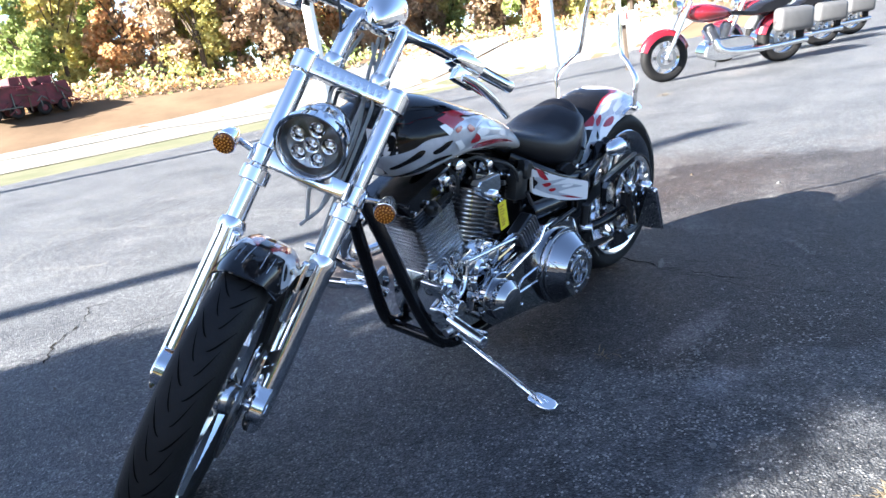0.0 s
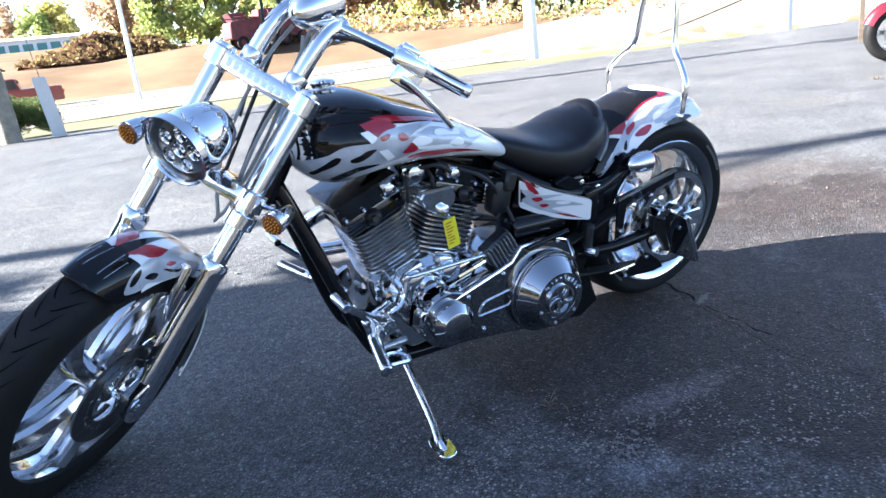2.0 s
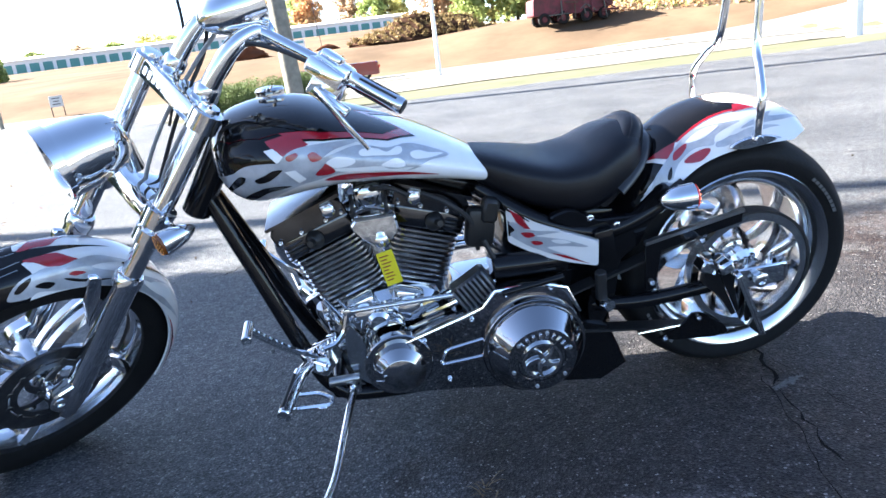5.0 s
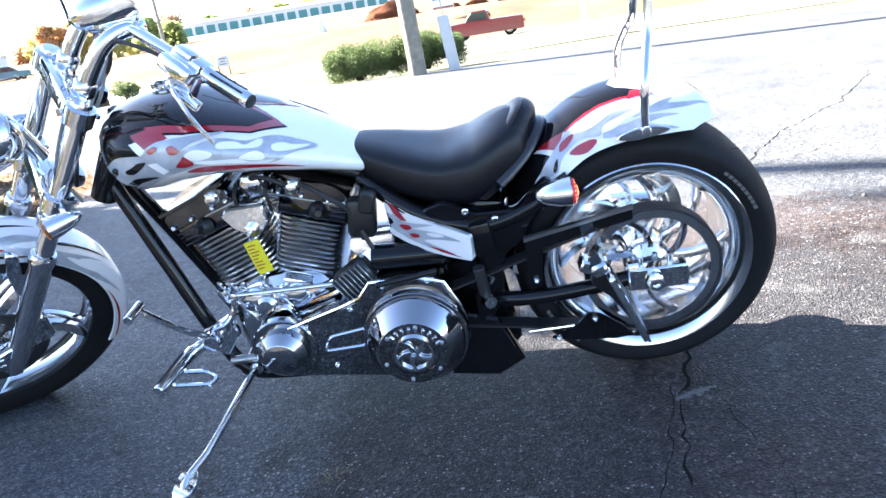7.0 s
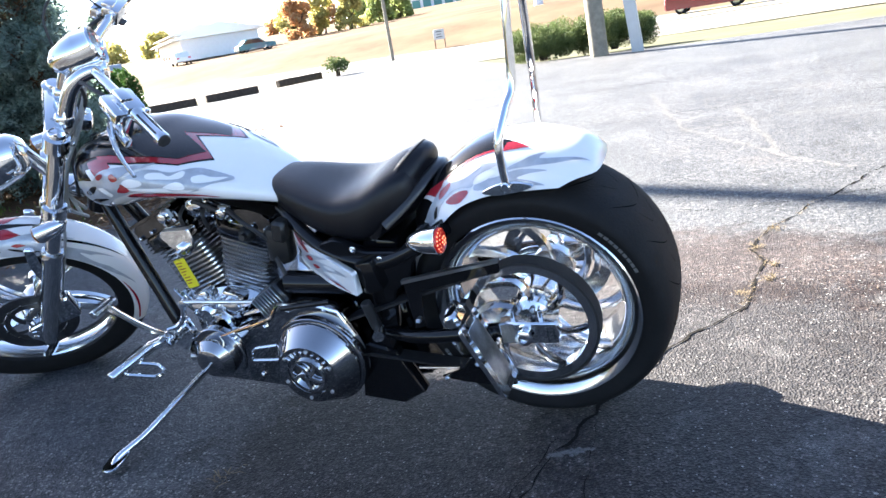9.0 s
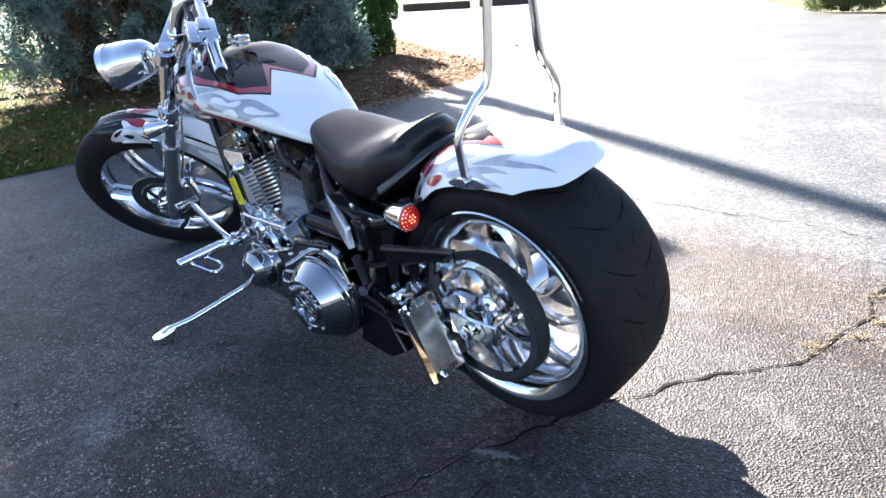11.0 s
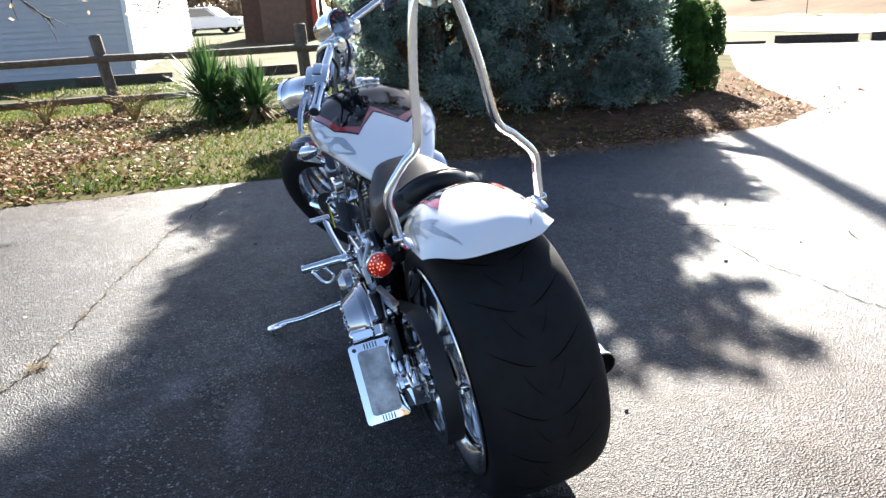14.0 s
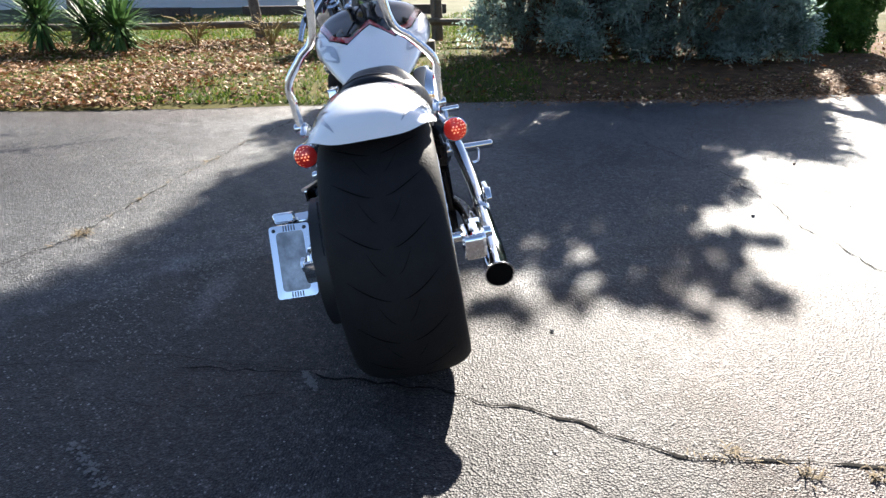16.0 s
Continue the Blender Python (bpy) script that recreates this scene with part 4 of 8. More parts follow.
rg = random.Random(77)
for i in range(70):
    az = radians(14 + 74 * i / 69 + rg.uniform(-0.8, 0.8))
    d = 62 + 16 * rg.random() + (20 if i > 58 else 0)
    tree(d * math.cos(az), d * math.sin(az), rg.uniform(8, 15), rg.uniform(2.2, 3.6), AUTUMN[rg.choice((0, 1, 2, 2, 3, 1, 3))], 400 + i)
for i in range(26):
    az = radians(86 + 54 * i / 25 + rg.uniform(-1, 1))
    d = 214 + 26 * rg.random()
    tree(d * math.cos(az), d * math.sin(az), rg.uniform(9, 15) if i < 9 else rg.uniform(4, 7), rg.uniform(4, 6), AUTUMN[rg.choice((0, 2, 3, 1, 2))], 500 + i, 2000, 0.5)
for i, (az, d, h, k) in enumerate(((127.3, 108, 5.2, 0), (125.4, 112, 5.0, 1), (123.4, 110, 5.0, 1), (121.2, 118, 4.4, 2), (119.6, 122, 3.6, 2))):
    tree(d * math.cos(radians(az)), d * math.sin(radians(az)), h, 2.4, AUTUMN[k], 600 + i)
for i, (x, y, h) in enumerate(((-62, -13, 8), (-66, -9, 10), (-60, -5.5, 7), (-68, -2, 9), (-63, 2.5, 8), (-70, 6, 9))):
    tree(x, y, h, 2.8, AUTUMN[(3, 0, 3, 2, 3, 1)[i]], 640 + i, 2600)
rg = random.Random(5)
for mt, lab, tall in ((AUTUMN[2], "tangled green undergrowth below the trees", 3.0), (AUTUMN[3], "yellowing undergrowth below the trees", 2.6), (AUTUMN[0], "rust-coloured brush at the edge of the field", 2.0)):
    bm = bmesh.new()
    pts = []
    off = rg.uniform(0, 50)
    for i in range(3600):
        az = radians(rg.uniform(12, 81))
        d = rg.uniform(57, 64)
        x, y = d * math.cos(az), d * math.sin(az)
        k = noise.noise((x * 0.16 + off, y * 0.16, 4))
        if k < -0.1:
            continue
        pts.append((x, y, terrain(x, y) + rg.random() ** 1.8 * tall * 0.7 * (0.4 + k)))
    leaves(bm, pts, 0.17, rg, thin=0.7)
    mesh_thing("undergrowth", bm, mt, lab, "undergrowth", kind="stuff")


# ---- poles, fence, timbers ----
def pole(x, y, h, r0, r1, material, label, lean=(0, 0)):
    z = terrain(x, y)
    t = thing("utility_pole", label, "pole", Matrix.Translation((x, y, z)))
    bm = bmesh.new()
    lathe(bm, [(r0, -0.3), (r0, 0.0), (r0 * 0.97, 1.0), (r1, h)], (0, 0, 0), (lean[0], lean[1], 1), 16)
    part("shaft", bm, material, t)
    bm = bmesh.new()
    box(bm, (2.2, 0.1, 0.12), Matrix.Translation((lean[0] * h, lean[1] * h - 0.2, h - 0.8)), 0.01)
    part("crossarm", bm, material, t)
    return t


pole(-2.9, 11.4, 9.5, 0.16, 0.11, POLE_WOOD, "weathered grey wooden utility pole between low shrubs", (-0.03, 0.0))
pole(-13.5, 6.15, 10.2, 0.15, 0.1, POLE_WOOD, "wooden utility pole standing behind the junipers")
pole(15.6, 12.4, 9, 0.2, 0.15, WHITE_METAL, "white painted pole at the edge of the lot")
pole(12.4, 20.0, 9, 0.22, 0.17, WHITE_METAL, "white painted pole beyond the lot")
pole(0.6, 37.5, 9, 0.12, 0.08, WHITE_METAL, "slim white lamp pole by the road")
pole(-24, 40, 8, 0.12, 0.09, POLE_WOOD, "thin dark wooden pole by the road")
t = thing("guy_wire_guard", "leaning grey plastic guy-wire guard by the pole", "guy guard", Matrix.Translation((-2.2, 11.3, 0)))
bm = bmesh.new()
slab(bm, rounded([(-0.1, -0.05), (0.1, -0.05), (0.0, 0.95), (-0.2, 0.95)], 0.03), -0.03, 0.03, 0.006)
part("guard_tube", bm, GREY_PLASTIC, t)
bm = bmesh.new()
rod(bm, (-0.08, 0, 0.9), (-0.62, 0, 7.5), 0.006, 6)
part("guy_wire", bm, STEEL_DARK, t)

FENCE_X = -8.75
fence = thing("rail_fence", "weathered split-rail wooden fence along the lawn", "fence", Matrix.Translation((FENCE_X, 0, 0)))
for i, y in enumerate((-10.35, -7.8, -5.3, -2.75, -0.25, 2.3)):
    bm = bmesh.new()
    lean = Matrix.Translation((0, y, 0.45)) @ pose(0, 0, 0, 7.0 if i == 3 else 2 * math.sin(i * 2.1), 1.5 * math.cos(i), 8 * i)
    box(bm, (0.13, 0.13, 1.3), lean, 0.018)
    part("post", bm, FENCE_WOOD, fence)
for i in range(5):
    for z in (0.3, 0.8):
        y0, y1 = -10.35 + 2.52 * i, -10.35 + 2.52 * (i + 1)
        bm = bmesh.new()
        rr = random.Random(i * 7 + int(z * 100))
        dz = rr.uniform(-0.03, 0.03)
        tube(bm, [(0.07, y0 - 0.05, z + dz), (0.075, (y0 + y1) / 2, z - 0.012), (0.07, y1 + 0.05, z - dz)], 0.055, 8, 4, flat=0.75)
        part("rail", bm, FENCE_WOOD, fence)


def timber(x, y, L, a, w=0.2, h=0.21):
    bm = bmesh.new()
    box(bm, (L, w, h), None, 0.015)
    for v in bm.verts:
        v.co += Vector((0, 0.01 * noise.noise(v.co * 3), 0.008 * noise.noise(v.co * 5)))
    mesh_thing("landscape_timber", bm, TIE_WOOD, "dark weathered landscape timber lying on the ground", "timber", "timbers edging the lot", m=pose(x, y, h / 2 - 0.01, 0, 0, a))


for x, y, L, a in ((-14.95, 12.35, 1.85, 45), (-13.98, 14.05, 1.5, 60), (-13.55, 16.6, 1.6, 72), (-16.5, -4.15, 2.1, 87), (-16.6, -1.5, 2.4, 92), (-16.4, -7.7, 2.6, 88)):
    timber(x, y, L, a)
timber(-16.3, 11.0, 1.5, 50, 0.2, 0.08)
bm = bmesh.new()
lathe(bm, [(0.17, -0.05), (0.16, 0.03), (0.15, 0.2), (0.12, 0.21)], (0, 0, 0), (0, 0, 1), 14)
mesh_thing("stump", bm, FENCE_WOOD, "low dark cut wooden stump in the lawn", "stump", m=Matrix.Translation((-6.9, -0.35, 0.02)))


# ---- buildings ----
def siding_wall(bm, p0, p1, z0, z1, step, out):
    """Lapped boards from p0 to p1."""
    n = int((z1 - z0) / step)
    ox, oy = out
    for i in range(n):
        a, b = z0 + i * step, z0 + (i + 1) * step
        q = [(p0[0] + ox * 0.03, p0[1] + oy * 0.03, a), (p1[0] + ox * 0.03, p1[1] + oy * 0.03, a), (p1[0], p1[1], b), (p0[0], p0[1], b)]
        bm.faces.new([bm.verts.new(v) for v in q])
        q2 = [(p0[0], p0[1], a), (p1[0], p1[1], a), (p1[0] + ox * 0.03, p1[1] + oy * 0.03, a), (p0[0] + ox * 0.03, p0[1] + oy * 0.03, a)]
        bm.faces.new([bm.verts.new(v) for v in q2])


house = thing("house", "single-storey house with grey lapped siding behind the fence", "house", Matrix.Translation((-19.2, -4.45, 0)))
bm = bmesh.new()
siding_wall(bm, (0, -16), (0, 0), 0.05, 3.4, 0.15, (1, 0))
part("wall", bm, SIDING_SHADED, house, "horizontal lapped siding coloured greyer for the shaded side")
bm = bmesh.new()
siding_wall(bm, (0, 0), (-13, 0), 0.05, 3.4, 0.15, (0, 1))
part("wall", bm, SIDING_WHITE_LIT, house, "siding coloured paler for the sunlit side")
bm = bmesh.new()
box(bm, (0.12, 0.12, 3.2), Matrix.Translation((0.02, 0.02, 1.8)), 0.01)
part("corner_trim", bm, WHITE_METAL, house)
bm = bmesh.new()
box(bm, (13, 16, 3.3), Matrix.Translation((-6.55, -8.05, 1.7)))
part("core", bm, SIDING_SHADED, house)
bm = bmesh.new()
box(bm, (12.9, 15.9, 0.5), Matrix.Translation((-6.5, -8, -0.1)), 0.01)
part("foundation", bm, TIE_WOOD, house)
bm = bmesh.new()
slab(bm, [(0.6, 3.3), (0.6, 3.45), (-6.5, 5.8), (-13.6, 3.45), (-13.6, 3.3)], -16.5, 0.5)
part("roof", bm, ROOF, house)
bm = bmesh.new()
box(bm, (0.12, 0.12, 0.3), Matrix.Translation((-0.6, 0.06, 2.15)), 0.02)
part("wall_lamp", bm, WHITE_METAL, house)

shed = thing("shed", "red-brown wooden shed with a dark roof in the distance", "shed", Matrix.Translation((-34, -0.75, 0.3)))
bm = bmesh.new()
box(bm, (5, 2.9, 3.0), Matrix.Translation((0, 0, 1.4)), 0.02)
part("wall", bm, BROWN_WALL, shed)
bm = bmesh.new()
slab(bm, [(-2.9, 2.8), (2.9, 2.8), (0, 3.9)], -1.7, 1.7)
part("roof", bm, ROOF, shed)
bm = bmesh.new()
box(bm, (0.1, 1.9, 2.2), Matrix.Translation((2.5, 0.25, 1.1)), 0.01)
part("door", bm, mat("brown_door_paint", (0.14, 0.085, 0.062), 0.7, vary=0.3, scale=5), shed)
bm = bmesh.new()
box(bm, (0.3, 0.22, 2.9), Matrix.Translation((2.6, 1.55, 1.35)), 0.02)
part("corner_post", bm, mat("red_post_paint", (0.42, 0.05, 0.03), 0.6, vary=0.25, scale=4), shed, "bright red corner post")


def storage_row(p0, p1, h, n):
    a, b = Vector((*p0, 0)), Vector((*p1, 0))
    d = b - a
    L = d.length
    ang = math.degrees(math.atan2(d.y, d.x))
    t = thing("storage_building", "long low white storage building with green roller doors", "building", pose(p0[0], p0[1], terrain(*p0) - 0.2, 0, 0, ang))
    bm = bmesh.new()
    box(bm, (L, 8, h), Matrix.Translation((L / 2, 4, h / 2)))
    part("wall", bm, WHITE_METAL, t)
    bm = bmesh.new()
    slab(bm, [(-0.5, h), (-0.5, h + 0.25), (4, h + 0.9), (8.5, h + 0.25), (8.5, h)], 0, L, to=lambda x, y, z: (y, x, z))
    part("roof", bm, WHITE_METAL, t)
    door = bmesh.new()
    box(door, (L / n * 0.72, 0.1, h * 0.72), Matrix.Translation((0, 0, h * 0.38)), 0.02)
    me = link_mesh("roller_door", door, TEAL_DOOR).data
    bpy.data.objects.remove(bpy.data.objects["roller_door"])
    for i in range(n):
        o = new("roller_door", me)
        o.parent = t
        o.location = (L / n * (i + 0.5), -0.04, 0)


storage_row((-96, 176), (7, 200), 2.9, 36)
for x, y, w, h, lab in ((-76, 78, 20, 2.6, "low pale commercial building with a long metal roof"), (-112, 112, 22, 3.6, "pale warehouse with a flat roof")):
    t = thing("building", lab, "building", pose(x, y, terrain(x, y) - 0.2, 0, 0, -35))
    part("wall", box(bmesh.new(), (w, 10, h), Matrix.Translation((0, 0, h / 2)), 0.05), SIDING_WHITE_LIT, t)
    part("roof", slab(bmesh.new(), [(-6, h), (6, h), (6, h + 0.2), (0, h + 1.6), (-6, h + 0.2)], -w / 2 - 0.5, w / 2 + 0.5, to=lambda x, y, z: (y, x, z)), SATIN, t)
    for k in range(7):
        part("window", box(bmesh.new(), (w / 12, 0.1, h * 0.45), Matrix.Translation((w / 8 * (k - 3), -5.03, h * 0.5))), CAR_GLASS, t)
for i, (x, y, w, h) in enumerate(((0.6, 67, 6.6, 1.9), (-17, 70.5, 2.9, 1.35), (-11.5, 71, 1.3, 0.5), (-8.6, 70, 1.2, 0.5))):
    bm = bmesh.new()
    bmesh.ops.create_icosphere(bm, subdivisions=4, radius=1)
    for v in bm.verts:
        n = 1 + 0.3 * noise.noise(v.co * 2.2 + Vector((i * 5, 0, 0))) + 0.1 * noise.noise(v.co * 6) + 0.05 * noise.noise(v.co * 15)
        v.co = Vector((v.co.x * w * n, v.co.y * w * 0.35 * n, (max(v.co.z, -0.1) ** 2 if v.co.z > 0 else v.co.z) * h * n))
    if i == 0:
        rb = random.Random(23)
        tufts = bmesh.new()
        tops = [v.co.copy() for v in bm.verts if v.co.z > 0.1]
        leaves(tufts, [c + Vector((rb.gauss(0, 0.15), rb.gauss(0, 0.15), rb.uniform(0, 0.25))) for c in (rb.choice(tops) for k in range(5200))], 0.16, rb, thin=0.35)
        mesh_thing("brush", tufts, TWIG, "dry brown brush covering the long dirt mound", "brush", kind="stuff", m=Matrix.Translation((x, y, terrain(x, y))))
    mesh_thing("dirt_mound", bm, DARK_SOIL if i == 0 else DIRT, "heap of bare red-brown dirt in the field", "dirt pile", m=Matrix.Translation((x, y, terrain(x, y))))


# ---- the custom motorcycle ----
BIKE = pose(0, 0, 0, 9.0, 0, 0) @ pose(0, 0.022, 0, 0, 0, 5.2)
fork_axes = Matrix(((-0.53, -0.589, 0.609, -1.289), (-0.743, 0.669, 0.0, -0.149), (0.407, 0.452, 0.793, 0.955), (0, 0, 0, 1)))
STEER = pose(0, 0.022, 0, 0, 0, 5.2).inverted() @ fork_axes
bike = thing("chopper_motorcycle", "black and white flame-painted chrome chopper leaning on its kickstand", "motorcycle", BIKE)
REAR = Vector((-0.008, 0, 0.333))
FRONT = Vector((0.04, 0, -0.80))


def P(name, bm, material, label="", parent=None, steer=False):
    return part(name, bm, material, parent or bike, label, STEER if steer else None)


def torus_tyre(bm, c, R, rim, hw, seg=72, crown=0.6, shoulder=0.62):
    """A tyre about the y axis: R outside, rim inside, hw half width."""
    prof = []
    H = R - rim
    for i in range(25):
        a = math.pi * i / 24
        y = -hw * math.copysign(abs(math.cos(a)) ** shoulder, math.cos(a)) * (0.9 + 0.1 * min(1.0, 3 * math.sin(a)))
        r = rim + H * (math.sin(a) ** crown)
        prof.append((r, y))
    prof += [(rim - 0.012, hw * 0.82), (rim - 0.012, -hw * 0.82)]
    return lathe(bm, prof, c, (0, 1, 0), seg, closed=True)


def spoke(bm, c, r0, r1, a0, sweep, w0, w1, y0, y1, th, lift=0.0):
    """A curved flat wheel spoke from radius r0 to r1."""
    rings = []
    n = 9
    for i in range(n + 1):
        t = i / n
        r, a = r0 + (r1 - r0) * t, a0 + sweep * t ** 1.3
        w = (w0 + (w1 - w0) * t) / 2
        y = y0 + (y1 - y0) * t
        d = Vector((math.cos(a), 0, math.sin(a)))
        s = Vector((-math.sin(a), 0, math.cos(a)))
        p = Vector(c) + d * r
        b = th * 0.3
        rings.append([p - s * w + Vector((0, y - th + b, 0)), p - s * (w - b) + Vector((0, y - th, 0)), p + s * (w - b) * 0.3 + Vector((0, y - th - lift, 0)), p + s * w + Vector((0, y - th + b, 0)),
                      p + s * w + Vector((0, y + th, 0)), p - s * w + Vector((0, y + th, 0))])
    loft(bm, rings)


def ring(bm, c, r0, r1, y0, y1, seg=48):
    return lathe(bm, [(r0, y0), (r1, y0), (r1, y1), (r0, y1)], c, (0, 1, 0), seg, closed=True)


def disc_brake(bm, c, r0, r1, y, holes=28):
    """A drilled brake disc: two rings joined by bridges, with round gaps between."""
    ring(bm, c, r0, r0 + (r1 - r0) * 0.3, y - 0.003, y + 0.003)
    ring(bm, c, r0 + (r1 - r0) * 0.36, r1 * 0.965, y - 0.0025, y + 0.0025)
    ring(bm, c, r1 * 0.965, r1, y - 0.003, y + 0.003)
    for i in range(12):
        a = 2 * math.pi * i / 12
        p = Vector(c) + Vector((math.cos(a), 0, math.sin(a))) * (r0 + (r1 - r0) * 0.33)
        rod(bm, p + Vector((0, y - 0.005, 0)), p + Vector((0, y + 0.005, 0)), 0.008, 8)
    for i in range(holes):
        a = 2 * math.pi * (i + 0.5 * (i % 2)) / holes
        p = Vector(c) + Vector((math.cos(a), 0, math.sin(a))) * (r0 + (r1 - r0) * (0.52 if i % 2 else 0.78))
        lathe(bm, [(0.0042, y - 0.0032), (0.0042, y + 0.0032)], p, (0, 1, 0), 8)
    for i in range(5):
        spoke(bm, c, 0.03, r0 + 0.004, 2 * math.pi * i / 5, 0.5, 0.022, 0.016, y, y, 0.003)
    return bm


def bolt(bm, p, axis, r=0.007, h=0.008):
    p, axis = Vector(p), Vector(axis).normalized()
    lathe(bm, [(r, 0), (r, h * 0.7), (r * 0.7, h), (r * 0.5, h), (r * 0.45, h * 0.5)], p, axis, 8)


def tread(bm, c, R, hw, n, side, seed, span=0.62, crown=0.6, rim=0.0, wide=0.0026, shoulder=0.62):
    """Curved dark strips on a tyre's tread, coloured as the shade inside sipes."""
    H = R - rim
    def on(ang, u):
        y = u * hw
        ca = abs(u) ** (1 / shoulder)
        r = rim + H * max(0.0, 1 - ca * ca) ** (crown / 2) + 0.0007
        return Vector(c) + Vector((math.cos(ang) * r, y, math.sin(ang) * r))
    for i in (n if isinstance(n, tuple) else range(n)):
        a0 = 2 * math.pi * i / seed
        prev = None
        m = 10
        for k in range(m + 1):
            t = k / m
            u = side * (0.1 + span * t)
            a = a0 + 0.17 * t ** 1.5
            w = wide * (0.3 + math.sin(math.pi * min(1, t * 1.02))) / R
            pair = (bm.verts.new(on(a - w, u)), bm.verts.new(on(a + w, u)))
            if prev:
                bm.faces.new((prev[0], prev[1], pair[1], pair[0]))
            prev = pair


# rear wheel
bm = bmesh.new()
hw = 0.142
lathe(bm, [(0.238, -0.12), (0.249, -0.134), (0.246, -0.137), (0.238, -0.134), (0.216, -0.118), (0.202, -0.095), (0.196, -0.05), (0.194, 0.0), (0.196, 0.05), (0.202, 0.095), (0.216, 0.118), (0.238, 0.134), (0.246, 0.137), (0.249, 0.134), (0.238, 0.12), (0.215, 0.06), (0.212, 0.0), (0.215, -0.06)], REAR, (0, 1, 0), 72, closed=True)
rim_bm = bm
bm = bmesh.new()
lathe(bm, [(0.03, -0.13), (0.055, -0.12), (0.06, -0.06), (0.045, 0.0), (0.06, 0.06), (0.055, 0.11), (0.03, 0.12)], REAR, (0, 1, 0), 28)
rear_wheel = P("rear_wheel", bm, POLISHED, "polished billet wheel with swept turbine spokes")
part("rim", rim_bm, POLISHED, rear_wheel)
for i in range(8):
    bm = bmesh.new()
    spoke(bm, REAR, 0.04, 0.2, 2 * math.pi * i / 8 + 0.2, 0.62, 0.012, 0.025, -0.04, -0.072, 0.012, 0.012)
    part("spoke", bm, POLISHED, rear_wheel)
part("tyre", torus_tyre(bmesh.new(), REAR, 0.322, 0.244, hw, 96, 0.62, 0.7), TYRE, rear_wheel, "very wide black rear tyre")
for s in (-1, 1):
    for i in range(18):
        for k, (span, wide) in enumerate(((0.6, 0.0013), (0.24, 0.001))):
            bm = bmesh.new()
            tread(bm, REAR, 0.3222, hw, (i + 0.5 * k,), s, 18, span, 0.62, 0.244, wide, 0.7)
            P("tread_groove", bm, GROOVE, "", rear_wheel)
P("brake_disc", disc_brake(bmesh.new(), REAR + Vector((0, 0, 0)), 0.1, 0.146, 0.135), POLISHED, "drilled steel brake disc", rear_wheel)
# belt pulley
bm = bmesh.new()
ring(bm, REAR, 0.136, 0.155, -0.184, -0.146, 72)
rim_bm = bm
bm = bmesh.new()
lathe(bm, [(0.05, -0.14), (0.052, -0.165), (0.035, -0.175), (0.03, -0.19), (0.012, -0.195)], REAR, (0, 1, 0), 28)
for i in range(5):
    a = 2 * math.pi * i / 5
    bolt(bm, REAR + Vector((0.038 * math.cos(a), -0.172, 0.038 * math.sin(a))), (0, -1, 0), 0.007, 0.01)
pulley = P("drive_pulley", bm, POLISHED, "polished belt pulley with swept spokes")
part("pulley_rim", rim_bm, POLISHED, pulley)
for i in range(6):
    bm = bmesh.new()
    spoke(bm, REAR, 0.035, 0.142, 2 * math.pi * i / 6 + 0.35, 0.62, 0.011, 0.02, -0.152, -0.16, 0.007, 0.008)
    part("spoke", bm, DARK_REFLECT_CHROME, pulley)

# sidewall marks
for a in (0.62, 0.62 + math.pi):
    k = 9
    for i in range(k):
        bm = bmesh.new()
        a0 = a + (i - k / 2) * 0.052
        w = 0.011
        vs = []
        for aa, rr in ((a0, 0.266), (a0 + w / 0.27, 0.266), (a0 + w / 0.27, 0.274), (a0, 0.274)):
            vs.append(bm.verts.new(REAR + Vector((math.cos(aa) * rr, -0.1405 if rr < 0.27 else -0.1425, math.sin(aa) * rr))))
        bm.faces.new(vs)
        P("sidewall_mark", bm, TYRE_TEXT, "grey raised sidewall marking", rear_wheel)

# drive belt
bm = bmesh.new()
fp, r1, r2 = Vector((-0.47, 0, 0.3)), 0.156, 0.05
path = []
for i in range(41):
    a = radians(-96 + 192 * i / 40)
    path.append((REAR.x + r1 * math.cos(a), REAR.z + r1 * math.sin(a)))
for i in range(13):
    a = radians(96 + 168 * i / 12)
    path.append((fp.x + r2 * math.cos(a), fp.z + r2 * math.sin(a)))
def belt_ring(y, k):
    out = []
    for i, (x, z) in enumerate(path):
        c = (REAR.x, REAR.z) if i < 41 else (fp.x, fp.z)
        L = math.hypot(x - c[0], z - c[1])
        out.append(Vector((x + (x - c[0]) / L * k, y, z + (z - c[1]) / L * k)))
    return out
rings = [belt_ring(-0.187, 0), belt_ring(-0.187, 0.006), belt_ring(-0.146, 0.006), belt_ring(-0.146, 0)]
loft(bm, rings + rings[:1], True, False, False)
P("drive_belt", bm, RUBBER, "black toothed drive belt")

